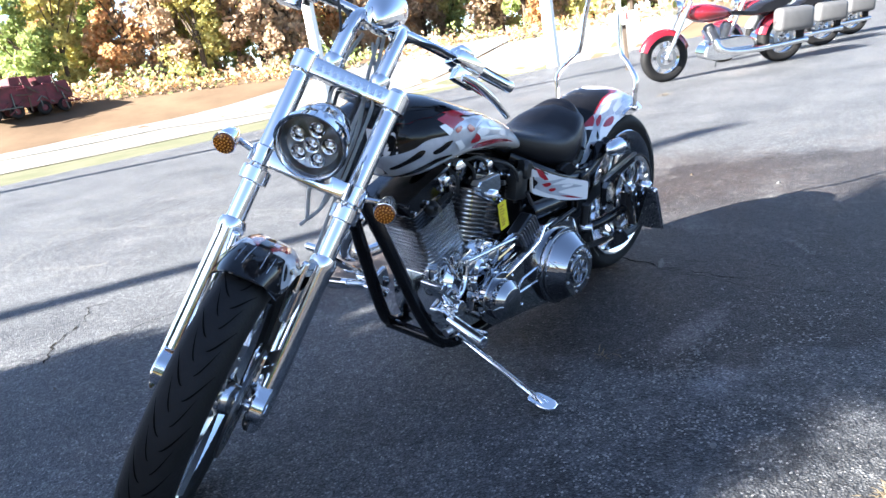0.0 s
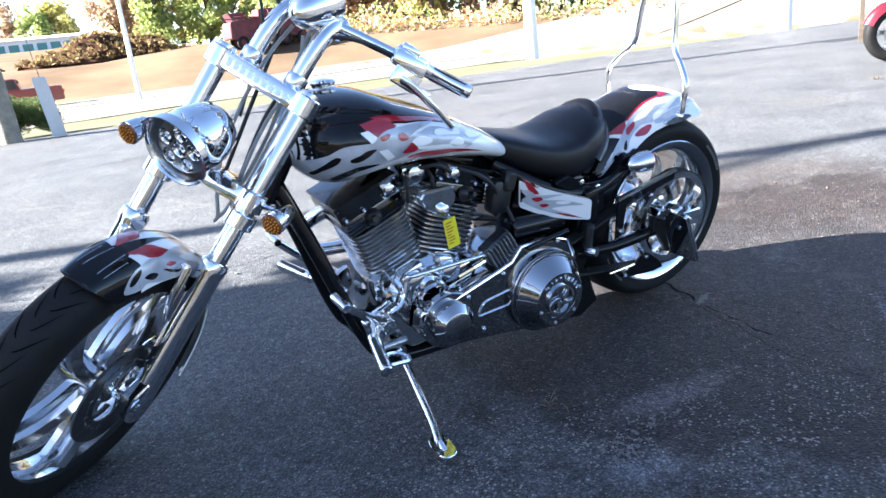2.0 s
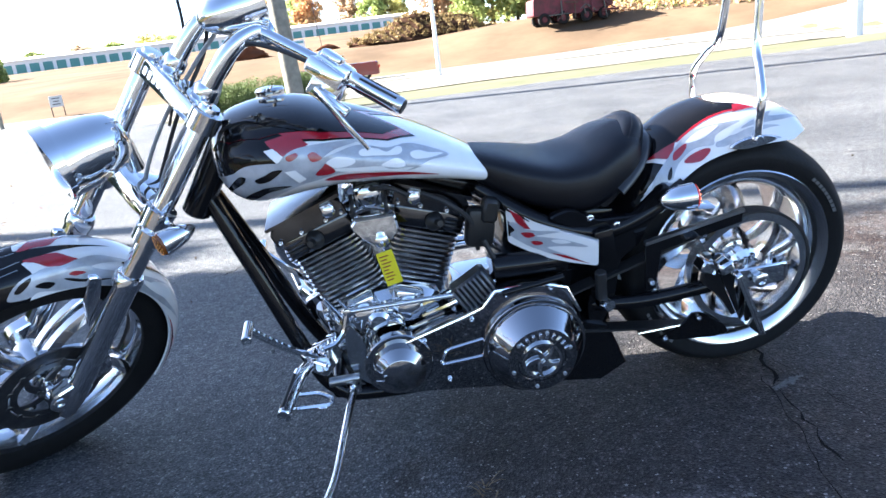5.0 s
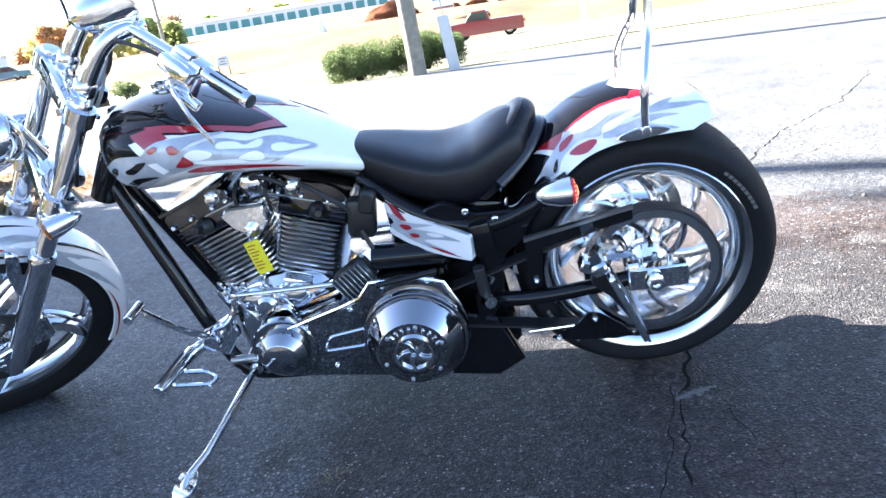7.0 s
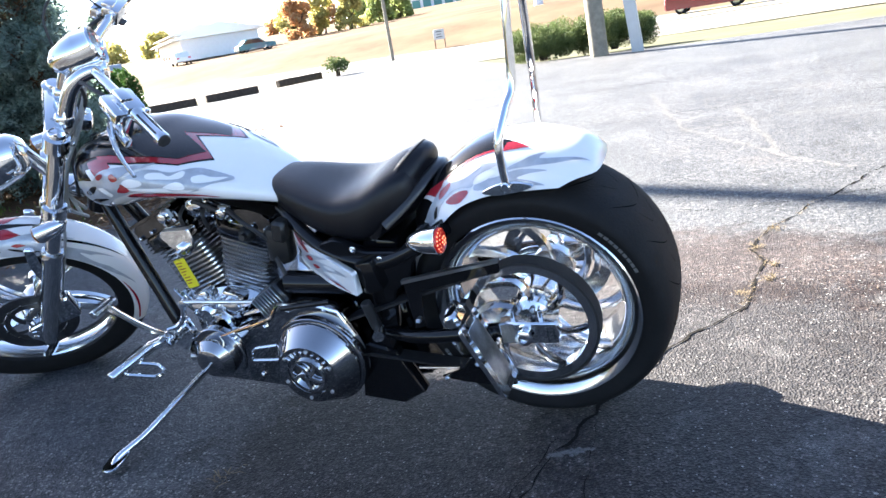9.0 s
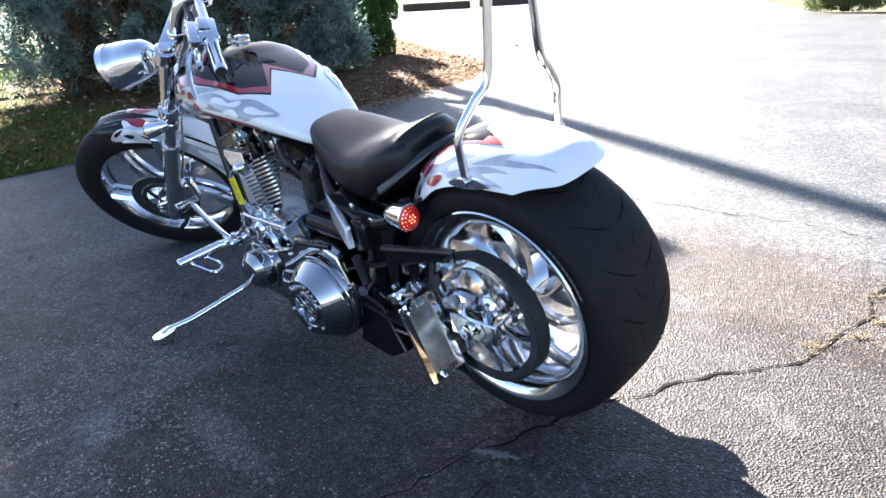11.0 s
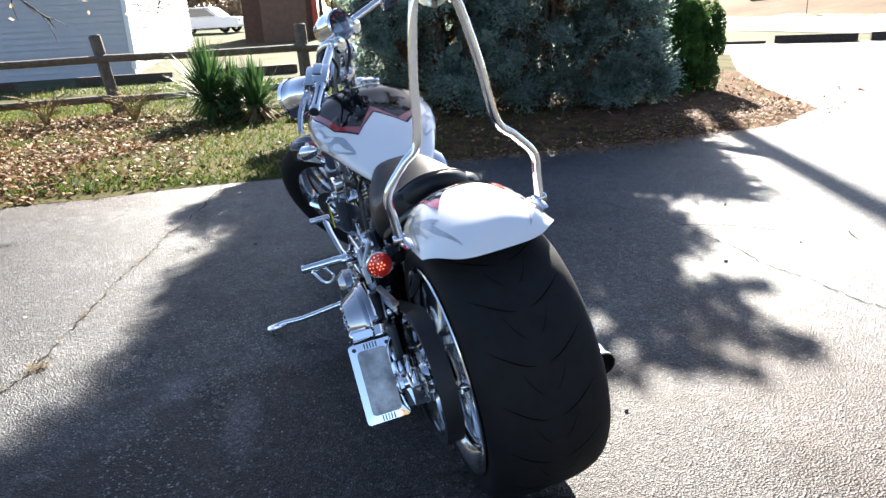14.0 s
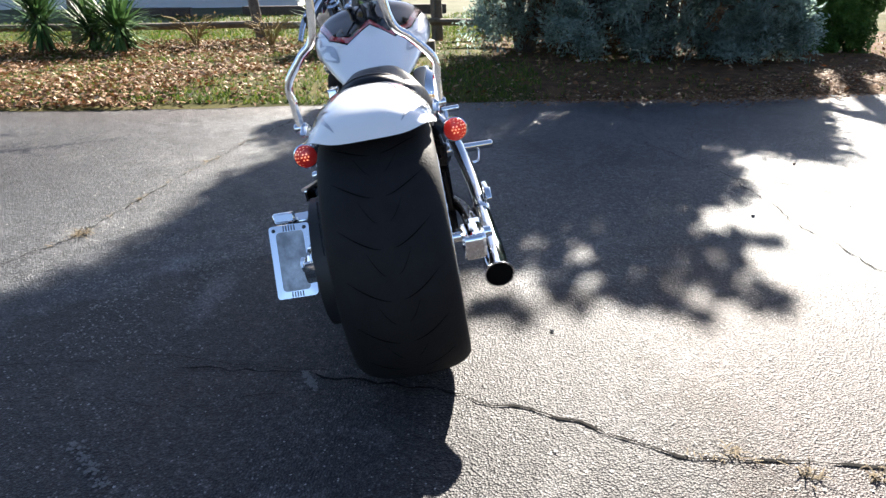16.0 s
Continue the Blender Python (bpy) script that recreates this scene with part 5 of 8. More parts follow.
# swingarm, axle block, belt guards
bm = bmesh.new()
tube(bm, [(-0.42, -0.15, 0.3), (-0.3, -0.192, 0.307), (-0.16, -0.206, 0.322), (-0.05, -0.206, 0.336)], 0.019, 12)
P("swingarm", bm, BLACK_GLOSS)
bm = bmesh.new()
tube(bm, [(-0.42, 0.17, 0.3), (-0.3, 0.19, 0.31), (-0.1, 0.195, 0.335), (0.02, 0.195, 0.338)], 0.019, 12)
P("swingarm", bm, BLACK_GLOSS)
bm = bmesh.new()
box(bm, (0.135, 0.036, 0.056), Matrix.Translation((0.0, -0.21, 0.336)), 0.004)
slab(bm, [(0.058, 0.36), (0.066, 0.362), (0.072, 0.33), (0.064, 0.316), (0.056, 0.318)], -0.228, -0.195, 0.002)
P("axle_block", bm, CHROME, "chrome axle adjuster block")
bm = bmesh.new()
box(bm, (0.13, 0.035, 0.042), Matrix.Translation((0.02, 0.2, 0.342)), 0.005)
P("axle_block", bm, CHROME, "chrome axle adjuster block")
bm = bmesh.new()
rod(bm, REAR + Vector((0, -0.236, 0)), REAR + Vector((0, 0.24, 0)), 0.014)
bolt(bm, REAR + Vector((0, -0.236, 0)), (0, -1, 0), 0.02, 0.012)
P("axle", bm, CHROME)
for s in (-0.035, 0.03):
    bm = bmesh.new()
    rod(bm, (s, -0.21, 0.357), (s, -0.21, 0.386), 0.006, 10)
    P("adjuster_bolt", bm, CHROME)
bm = bmesh.new()
slab(bm, [(-0.29, 0.462), (-0.045, 0.507), (-0.045, 0.482), (-0.12, 0.467), (-0.252, 0.441), (-0.264, 0.34), (-0.29, 0.335)], -0.196, -0.202, 0.001)
guard = P("belt_guard_side", bm, BLACK_GLOSS, "black upper belt guard side plate")
bm = bmesh.new()
tube(bm, [(-0.289, -0.2, 0.464), (-0.17, -0.2, 0.486), (-0.046, -0.2, 0.509)], 0.0035, 8, 3)
P("edge_strip", bm, CHROME, "bright polished edge", guard)
bm = bmesh.new()
slab(bm, [(-0.292, 0.463), (-0.043, 0.509), (-0.043, 0.516), (-0.292, 0.472)], -0.208, -0.194, 0.001)
P("belt_guard", bm, SATIN, "bright metal top edge of the belt guard")
bm = bmesh.new()
slab(bm, rounded([(-0.26, 0.19), (-0.2, 0.212), (-0.165, 0.25), (-0.14, 0.246), (-0.08, 0.2), (-0.06, 0.172), (-0.1, 0.166), (-0.2, 0.176)], 0.008), -0.196, -0.202, 0.001)
P("lower_belt_guard", bm, BLACK_GLOSS)
bm = bmesh.new()
rod(bm, (-0.31, -0.205, 0.22), (-0.2, -0.205, 0.222), 0.004, 8)
P("guard_rod", bm, CHROME)
for p in ((-0.15, -0.202, 0.452), (-0.275, -0.202, 0.36), (-0.24, -0.203, 0.192), (-0.15, -0.203, 0.235)):
    bm = bmesh.new()
    bolt(bm, p, (0, -1, 0), 0.008, 0.01)
    P("guard_bolt", bm, CHROME)

# plate holder hung beside the belt
pc = [Vector(v) for v in ((-0.12, -0.33, 0.406), (-0.122, -0.227, 0.402), (-0.054, -0.229, 0.233), (-0.052, -0.332, 0.236))]
ctr = sum(pc, Vector()) / 4
ex, ez = (pc[1] - pc[0]).normalized(), (pc[0] - pc[3]).normalized()
ez = (ez - ex * ex.dot(ez)).normalized()
PLATE = Matrix((Vector((*ex, 0)), Vector((*ez.cross(ex), 0)), Vector((*ez, 0)), Vector((*ctr, 1)))).transposed()
holder = P("plate_holder", slab(bmesh.new(), rounded([(-0.05, -0.092), (0.05, -0.092), (0.05, 0.092), (-0.05, 0.092)], 0.008), -0.006, 0.004, 0.002), CHROME, "chrome side-mounted plate holder with no plate")
holder.data.transform(PLATE)
bm = bmesh.new()
outer = rounded([(-0.053, -0.096), (0.053, -0.096), (0.053, 0.096), (-0.053, 0.096)], 0.01)
inner = rounded([(-0.036, -0.078), (0.036, -0.078), (0.036, 0.078), (-0.036, 0.078)], 0.012)
rr = [[(x, y, z) for x, z in q] for q, y in ((outer, -0.004), (outer, -0.01), (inner, -0.011), (inner, -0.004))]
loft(bm, rr + rr[:1], True, False, False)
part("backing_panel", slab(bmesh.new(), inner, -0.0045, -0.0075), BACKING, holder, "bare metal backing with mottled reflections put into its colour", PLATE)
part("plate_frame", bm, CHROME, holder, "chrome frame with slotted ends", PLATE)
for s in (-1, 1):
    for k in range(5):
        bm = bmesh.new()
        box(bm, (0.0028, 0.003, 0.014), Matrix.Translation((-0.014 + 0.007 * k, -0.0105, s * 0.087)))
        part("frame_slot", bm, BLACK_SATIN, holder, "", PLATE)
for sx in (-1, 1):
    bm = bmesh.new()
    bolt(bm, (sx * 0.04, -0.011, 0.084), (0, -1, 0), 0.005, 0.004)
    part("frame_screw", bm, BLACK_SATIN, holder, "", PLATE)
bm = bmesh.new()
box(bm, (0.06, 0.035, 0.03), PLATE @ Matrix.Translation((-0.01, 0.01, 0.115)), 0.006)
part("plate_lamp", bm, CHROME, holder)
bm = bmesh.new()
slab(bm, [(-0.15, 0.34), (-0.148, 0.42), (-0.134, 0.418), (-0.06, 0.24), (-0.072, 0.238), (-0.11, 0.3)], -0.203, -0.226, 0.002)
P("plate_bracket", bm, BLACK_SATIN)
bm = bmesh.new()
box(bm, (0.035, 0.05, 0.03), pose(-0.158, -0.24, 0.405, 0, 25, 0), 0.004)
rod(bm, (-0.145, -0.262, 0.39), (-0.13, -0.225, 0.37), 0.006, 8)
P("bracket_arm", bm, CHROME)

# rear fender
FT = [(-0.3, -0.352, 0.33), (0.0, -0.318, 0.5), (0.12, -0.285, 0.585), (0.25, -0.232, 0.652), (0.4, -0.155, 0.705), (0.52, -0.096, 0.729), (0.64, -0.03, 0.739), (0.76, 0.042, 0.734), (0.88, 0.118, 0.711), (0.95, 0.16, 0.687), (1.0, 0.182, 0.655)]
FS = [(-0.3, -0.3, 0.33), (0.0, -0.24, 0.5), (0.12, -0.205, 0.545), (0.25, -0.18, 0.583), (0.4, -0.13, 0.622), (0.52, -0.085, 0.64), (0.64, -0.03, 0.65), (0.76, 0.03, 0.652), (0.88, 0.09, 0.652), (1.0, 0.15, 0.648)]
FHW = [(-0.3, 0.12), (0.0, 0.13), (0.3, 0.142), (0.6, 0.147), (0.9, 0.145), (1.0, 0.138)]


def fender_at(u, v, off=0.0):
    """A place on the rear fender: u along it, v across from -1 (bike's left) to 1."""
    u -= 0.09 * abs(v) ** 5 * max(0.0, (u - 0.78) / 0.22) ** 1.5
    tx, tz = interp(FT, u)
    sx, sz = interp(FS, u)
    w = interp(FHW, u)[0]
    k = abs(v) ** 2.6
    y = w * math.copysign(abs(v) ** 0.9, v) * (1 + 0.02 * (1 - k))
    return Vector((tx + (sx - tx) * k, y + math.copysign(off * k, v), tz + (sz - tz) * k + off * (1 - 0.6 * k)))


bm = bmesh.new()
cols = [-1 + 2 * j / 28 for j in range(29)]
rings = []
for i in range(53):
    u = -0.3 + 1.3 * i / 52
    rings.append([fender_at(u, v) for v in cols] + [fender_at(u, v, -0.004) for v in cols[::-1]])
loft(bm, rings)
rear_fender = P("rear_fender", bm, WHITE_PAINT, "white rear fender with black top and silver flames")


def fender_decal(name, poly, material, layer, mirror=True):
    for s in ((1, -1) if mirror else (1,)):
        bm = bmesh.new()
        decal(bm, [(u, v * s) for u, v in poly], lambda u, v: fender_at(u, max(-1, min(1, v)), 0.0008 * layer), 0.022)
        part(name, bm, material, rear_fender)


half = [(0.62, -0.2), (0.755, -0.49), (0.63, -0.5), (0.54, -0.52), (0.44, -0.57), (0.355, -0.605), (0.205, -0.5), (0.235, -0.63), (0.268, -0.79), (0.322, -0.95), (0.4, -1), (-0.3, -1)]
fender_decal("black_panel", half[::-1] + [(0.6, 0)] + [(u, -v) for u, v in half], BLACK_GLOSS, 1, False)
fender_decal("red_wedge", [(0.218, -0.5), (0.355, -0.6), (0.325, -0.7), (0.3, -0.765), (0.28, -0.71), (0.247, -0.59)], RED_PAINT, 2)
fender_decal("red_line", [(0.355, -0.595), (0.44, -0.56), (0.54, -0.51), (0.63, -0.49), (0.755, -0.485), (0.7, -0.53), (0.63, -0.525), (0.54, -0.548), (0.44, -0.597), (0.36, -0.63)], RED_PAINT, 2)
fender_decal("red_band", [(0.655, -0.55), (0.67, -0.39), (0.7, -0.37), (0.76, -0.49)], RED_PAINT, 2)
fender_decal("silver_flame", curve_poly([(0.085, -0.9), (0.1, -0.84), (0.16, -0.775), (0.25, -0.745), (0.31, -0.7), (0.372, -0.64), (0.42, -0.61), (0.504, -0.63), (0.588, -0.68), (0.67, -0.71), (0.588, -0.77), (0.534, -0.81), (0.51, -0.89), (0.43, -0.84), (0.372, -0.83), (0.3, -0.865), (0.225, -0.94), (0.155, -0.9), (0.115, -0.91)], 4), SILVER_PAINT, 3)
fender_decal("silver_flame", curve_poly([(0.55, -0.85), (0.624, -0.86), (0.678, -0.83), (0.744, -0.8), (0.85, -0.81), (0.774, -0.85), (0.726, -0.89), (0.78, -0.92), (0.87, -0.975), (0.744, -0.955), (0.666, -0.93), (0.582, -0.95), (0.52, -0.92)], 4), SILVER_PAINT, 3)
fender_decal("silver_flame", curve_poly([(0.66, -0.81), (0.702, -0.75), (0.738, -0.7), (0.78, -0.62), (0.822, -0.56), (0.804, -0.66), (0.882, -0.6), (0.97, -0.47), (0.888, -0.68), (0.792, -0.76), (0.72, -0.79)], 4), SILVER_PAINT, 3)
fender_decal("flame_window", curve_poly([(0.385, -0.71), (0.43, -0.675), (0.498, -0.67), (0.565, -0.7), (0.49, -0.77), (0.432, -0.76)], 4), WHITE_PAINT, 4)
fender_decal("flame_window", curve_poly([(0.52, -0.865), (0.535, -0.82), (0.576, -0.78), (0.624, -0.78), (0.625, -0.83), (0.59, -0.865), (0.546, -0.88)], 4), WHITE_PAINT, 4)
fender_decal("red_drop", curve_poly([(0.3, -0.79), (0.325, -0.715), (0.385, -0.715), (0.375, -0.77), (0.33, -0.805)], 4), RED_PAINT, 4)
fender_decal("red_drop", curve_poly([(0.335, -0.88), (0.385, -0.865), (0.475, -0.895), (0.48, -0.94), (0.42, -0.975), (0.365, -0.94)], 4), RED_PAINT, 4)
fender_decal("flame_gap", curve_poly([(0.115, -0.87), (0.13, -0.82), (0.155, -0.83), (0.145, -0.88)], 4), BLACK_GLOSS, 4)
fender_decal("flame_gap", curve_poly([(0.215, -0.9), (0.235, -0.86), (0.275, -0.83), (0.26, -0.88), (0.235, -0.915)], 4), BLACK_GLOSS, 4)

bm = bmesh.new()
leg = [(0.0, 0.165, 0.665), (0.0, 0.168, 0.72), (0.004, 0.168, 0.775), (0.018, 0.125, 0.83), (0.03, 0.088, 0.872), (0.04, 0.07, 1.0), (0.05, 0.046, 1.12), (0.053, 0.03, 1.152)]
tube(bm, leg + [(0.055, 0.0, 1.166)] + [(x, -y, z) for x, y, z in leg[::-1]], 0.0098, 12, 8)
sissy = P("sissy_bar", bm, CHROME, "tall chrome sissy bar with a narrow arched top")
bm = bmesh.new()
slab(bm, curve_poly([(-0.032, 1.135), (0, 1.143), (0.032, 1.135), (0, 1.118)], 5), 0, 0.006, to=lambda x, y, z: (0.05 + y, x, z))
part("badge_plate", bm, CHROME, sissy)
for s in (-1, 1):
    bm = bmesh.new()
    slab(bm, curve_poly([(-0.062, 0.658), (-0.025, 0.674), (0.02, 0.676), (0.056, 0.664), (0.02, 0.652), (-0.025, 0.648)], 4), 0.147 * s, 0.162 * s, 0.003)
    rod(bm, (0.0, 0.15 * s, 0.672), (0.0, 0.18 * s, 0.672), 0.0105)
    part("mount_bracket", bm, CHROME, sissy)

# rear turn signals
for s in (-1, 1):
    bm = bmesh.new()
    c = Vector((-0.25, 0.195 * s, 0.567))
    ax = Vector((1, 0.04 * s, 0.02))
    lathe(bm, [(0.004, -0.005), (0.014, 0.002), (0.024, 0.02), (0.03, 0.045), (0.032, 0.07), (0.033, 0.078), (0.03, 0.08)], c, ax, 24)
    tube(bm, [c + Vector((0.04, 0, -0.02)), c + Vector((0.03, -0.05 * s, -0.01))], 0.008, 8, smooth=False)
    sig = P("turn_signal", bm, CHROME, "chrome bullet turn signal")
    bm = bmesh.new()
    lathe(bm, [(0.031, 0.078), (0.029, 0.084), (0.018, 0.09), (0.0, 0.092)], c, ax, 24)
    part("lens", bm, RED_LENS, sig, "red lens studded with light points")
    bm = bmesh.new()
    for r, n in ((0.0, 1), (0.009, 6), (0.018, 12), (0.025, 16)):
        for k in range(n):
            a = 2 * math.pi * k / n
            q = c + ax * (0.0915 - r * r * 12) + Vector((0, r * math.cos(a), r * math.sin(a)))
            rod(bm, q, q + ax * 0.0015, 0.0022, 6)
    part("led", bm, RED_LED, sig)

# tank
TK = [(-1.262, 0.79, 0.022, 0.03), (-1.25, 0.79, 0.055, 0.085), (-1.225, 0.79, 0.085, 0.135), (-1.19, 0.787, 0.1, 0.168), (-1.13, 0.788, 0.107, 0.192), (-1.05, 0.79, 0.098, 0.203), (-0.97, 0.779, 0.08, 0.203), (-0.88, 0.758, 0.066, 0.19),
      (-0.8, 0.733, 0.056, 0.165), (-0.72, 0.703, 0.044, 0.135), (-0.65, 0.672, 0.034, 0.1), (-0.61, 0.652, 0.024, 0.074), (-0.59, 0.641, 0.013, 0.05)]
NT = 2.3


def tank_side(x, z, off=0.0, s=-1):
    zc, h, w = interp(TK, x)
    c = max(-0.999, min(0.999, (z - zc) / h))
    y = w * (1 - abs(c) ** NT) ** (1 / NT)
    n = Vector((0, s * (abs(y) / w) ** (NT - 1) / w, math.copysign(abs(c) ** (NT - 1), c) / h)).normalized()
    return Vector((x, s * y, zc + c * h)) + n * off


def tank_top(x, y, off=0.0):
    zc, h, w = interp(TK, x)
    c = max(-0.999, min(0.999, y / w))
    return Vector((x, c * w, zc + h * (1 - abs(c) ** NT) ** (1 / NT))) + Vector((0, off * c * abs(c), off))


bm = bmesh.new()
rings = []
N = 48
for i in range(57):
    x = TK[0][0] + (TK[-1][0] - TK[0][0]) * (i / 56) ** 1.25
    zc, h, w = interp(TK, x)
    r = []
    for j in range(N):
        a = 2 * math.pi * j / N
        sy, cz = math.sin(a), math.cos(a)
        r.append((x, w * math.copysign(abs(sy) ** (2 / NT), sy), zc + h * math.copysign(abs(cz) ** (2 / NT), cz)))
    rings.append(r)
loft(bm, rings)
tank = P("fuel_tank", bm, WHITE_PAINT, "white stretched fuel tank with black nose, red bands and silver flames")


def tank_decal(name, poly, material, layer, mirror=True):
    for s in ((-1, 1) if mirror else (-1,)):
        bm = bmesh.new()
        decal(bm, poly, lambda x, z: tank_side(x, z, 0.0007 * layer, s), 0.012)
        part(name, bm, material, tank)


for name, g, mt, lay in (("black_border", 0.021, BLACK_GLOSS, 0.0006), ("red_border", 0.017, RED_PAINT, 0.0013), ("black_panel", 0.0, BLACK_GLOSS, 0.002)):
    half = [(-1.256, -0.02), (-1.245, -0.09), (-1.2, -0.14), (-1.13, -0.166 - (g if name == "black_border" else 0.0)), (-1.09, -0.166 - (g if name == "black_border" else 0.0)), (-1.06, -0.166 - g), (-1.0, -0.162 - g), (-0.87 + 0.4 * g, -0.122 - g), (-0.828 + 1.6 * g, -0.062 - 0.9 * g), (-0.93 + 2.0 * g, 0.0)]
    bm = bmesh.new()
    decal(bm, half + [(x, -y) for x, y in half[-2::-1]], lambda x, y: tank_top(x, y, lay), 0.012)
    part(name, bm, mt, tank)
tank_decal("black_nose", [(-1.259, 0.8), (-1.23, 0.85), (-1.121, 0.858), (-1.121, 0.845), (-1.106, 0.827), (-1.088, 0.807), (-1.061, 0.775), (-1.055, 0.75), (-1.082, 0.737), (-1.133, 0.715), (-1.15, 0.69), (-1.21, 0.695), (-1.25, 0.745)], BLACK_GLOSS, 1)
tank_decal("red_patch", [(-1.121, 0.845), (-1.055, 0.856), (-0.99, 0.851), (-0.95, 0.842), (-0.995, 0.838), (-1.046, 0.842), (-1.031, 0.83), (-1.076, 0.815), (-1.091, 0.807)], RED_PAINT, 2)
tank_decal("white_slash", [(-1.126, 0.828), (-1.106, 0.831), (-1.078, 0.805), (-1.103, 0.801)], WHITE_PAINT, 3)
tank_decal("silver_flame", curve_poly([(-1.25, 0.742), (-1.199, 0.785), (-1.166, 0.801), (-1.124, 0.803), (-1.1, 0.803), (-1.085, 0.815), (-1.061, 0.825), (-1.022, 0.827), (-0.971, 0.823), (-0.912, 0.814), (-0.974, 0.812), (-1.005, 0.801), (-0.977, 0.805), (-0.941, 0.809), (-0.908, 0.803), (-0.869, 0.789), (-0.821, 0.782), (-0.776, 0.763), (-0.726, 0.735), (-0.77, 0.741), (-0.803, 0.738), (-0.833, 0.735)], 4)[:-4] + curve_poly([(-0.833, 0.735), (-0.875, 0.75), (-0.929, 0.76), (-0.98, 0.762), (-1.007, 0.757), (-1.031, 0.752), (-1.064, 0.745), (-1.121, 0.722), (-1.16, 0.697), (-1.181, 0.699), (-1.205, 0.705), (-1.226, 0.716), (-1.24, 0.728)], 4)[:-8], SILVER_PAINT, 4)
tank_decal("flame_window", curve_poly([(-0.929, 0.796), (-0.917, 0.799), (-0.89, 0.793), (-0.869, 0.782), (-0.845, 0.784), (-0.834, 0.778), (-0.845, 0.771), (-0.899, 0.783), (-0.923, 0.788)], 4), WHITE_PAINT, 6)
tank_decal("flame_window", curve_poly([(-0.817, 0.766), (-0.797, 0.764), (-0.776, 0.754), (-0.74, 0.741), (-0.785, 0.747), (-0.812, 0.755)], 4), WHITE_PAINT, 6)
tank_decal("flame_window", curve_poly([(-0.885, 0.763), (-0.854, 0.767), (-0.836, 0.758), (-0.833, 0.748), (-0.848, 0.747), (-0.875, 0.756)], 4), WHITE_PAINT, 6)
tank_decal("flame_window", curve_poly([(-1.0, 0.79), (-0.977, 0.797), (-0.947, 0.789), (-0.939, 0.781), (-0.953, 0.775), (-0.986, 0.776)], 4), WHITE_PAINT, 6)
tank_decal("flame_window", curve_poly([(-0.985, 0.774), (-0.932, 0.767), (-0.887, 0.76), (-0.87, 0.75), (-0.848, 0.744), (-0.929, 0.758), (-0.974, 0.766)], 4), WHITE_PAINT, 5)
tank_decal("red_drop", curve_poly([(-1.081, 0.813), (-1.061, 0.818), (-1.056, 0.812), (-1.07, 0.804), (-1.08, 0.805)], 4), RED_PAINT, 7)
tank_decal("red_drop", curve_poly([(-1.036, 0.81), (-1.022, 0.814), (-1.007, 0.8), (-1.028, 0.796)], 4), RED_PAINT, 7)
tank_decal("red_drop", curve_poly([(-1.027, 0.768), (-1.01, 0.782), (-1.001, 0.788), (-0.984, 0.77), (-1.004, 0.764)], 4), RED_PAINT, 7)
tank_decal("red_line", curve_poly([(-1.01, 0.75), (-0.98, 0.758), (-0.932, 0.754), (-0.875, 0.744), (-0.818, 0.729), (-0.755, 0.706), (-0.818, 0.723), (-0.887, 0.736), (-0.953, 0.741)], 4), RED_PAINT, 5)
tank_decal("flame_gap", curve_poly([(-1.231, 0.736), (-1.208, 0.763), (-1.19, 0.777), (-1.177, 0.775), (-1.184, 0.762), (-1.211, 0.744), (-1.224, 0.729)], 4), BLACK_GLOSS, 5)
tank_decal("flame_gap", curve_poly([(-1.157, 0.769), (-1.133, 0.779), (-1.115, 0.787), (-1.094, 0.786), (-1.124, 0.766), (-1.148, 0.761)], 4), BLACK_GLOSS, 5)
tank_decal("flame_gap", curve_poly([(-1.207, 0.705), (-1.184, 0.728), (-1.157, 0.743), (-1.13, 0.75), (-1.082, 0.747), (-1.133, 0.736), (-1.166, 0.716), (-1.196, 0.701)], 4), BLACK_GLOSS, 5)
tank_decal("white_slash", [(-1.09, 0.783), (-1.067, 0.784), (-1.047, 0.762), (-1.064, 0.754)], WHITE_PAINT, 8)
bm = bmesh.new()
cc = Vector((-1.111, 0.05, 0.888))
lathe(bm, [(0.036, -0.006), (0.038, 0.004), (0.033, 0.008), (0.033, 0.013), (0.035, 0.02), (0.03, 0.026), (0.015, 0.029), (0, 0.03)], cc, (0.02, 0.12, 1), 28)
P("fuel_cap", bm, CHROME, "round chrome fuel cap")

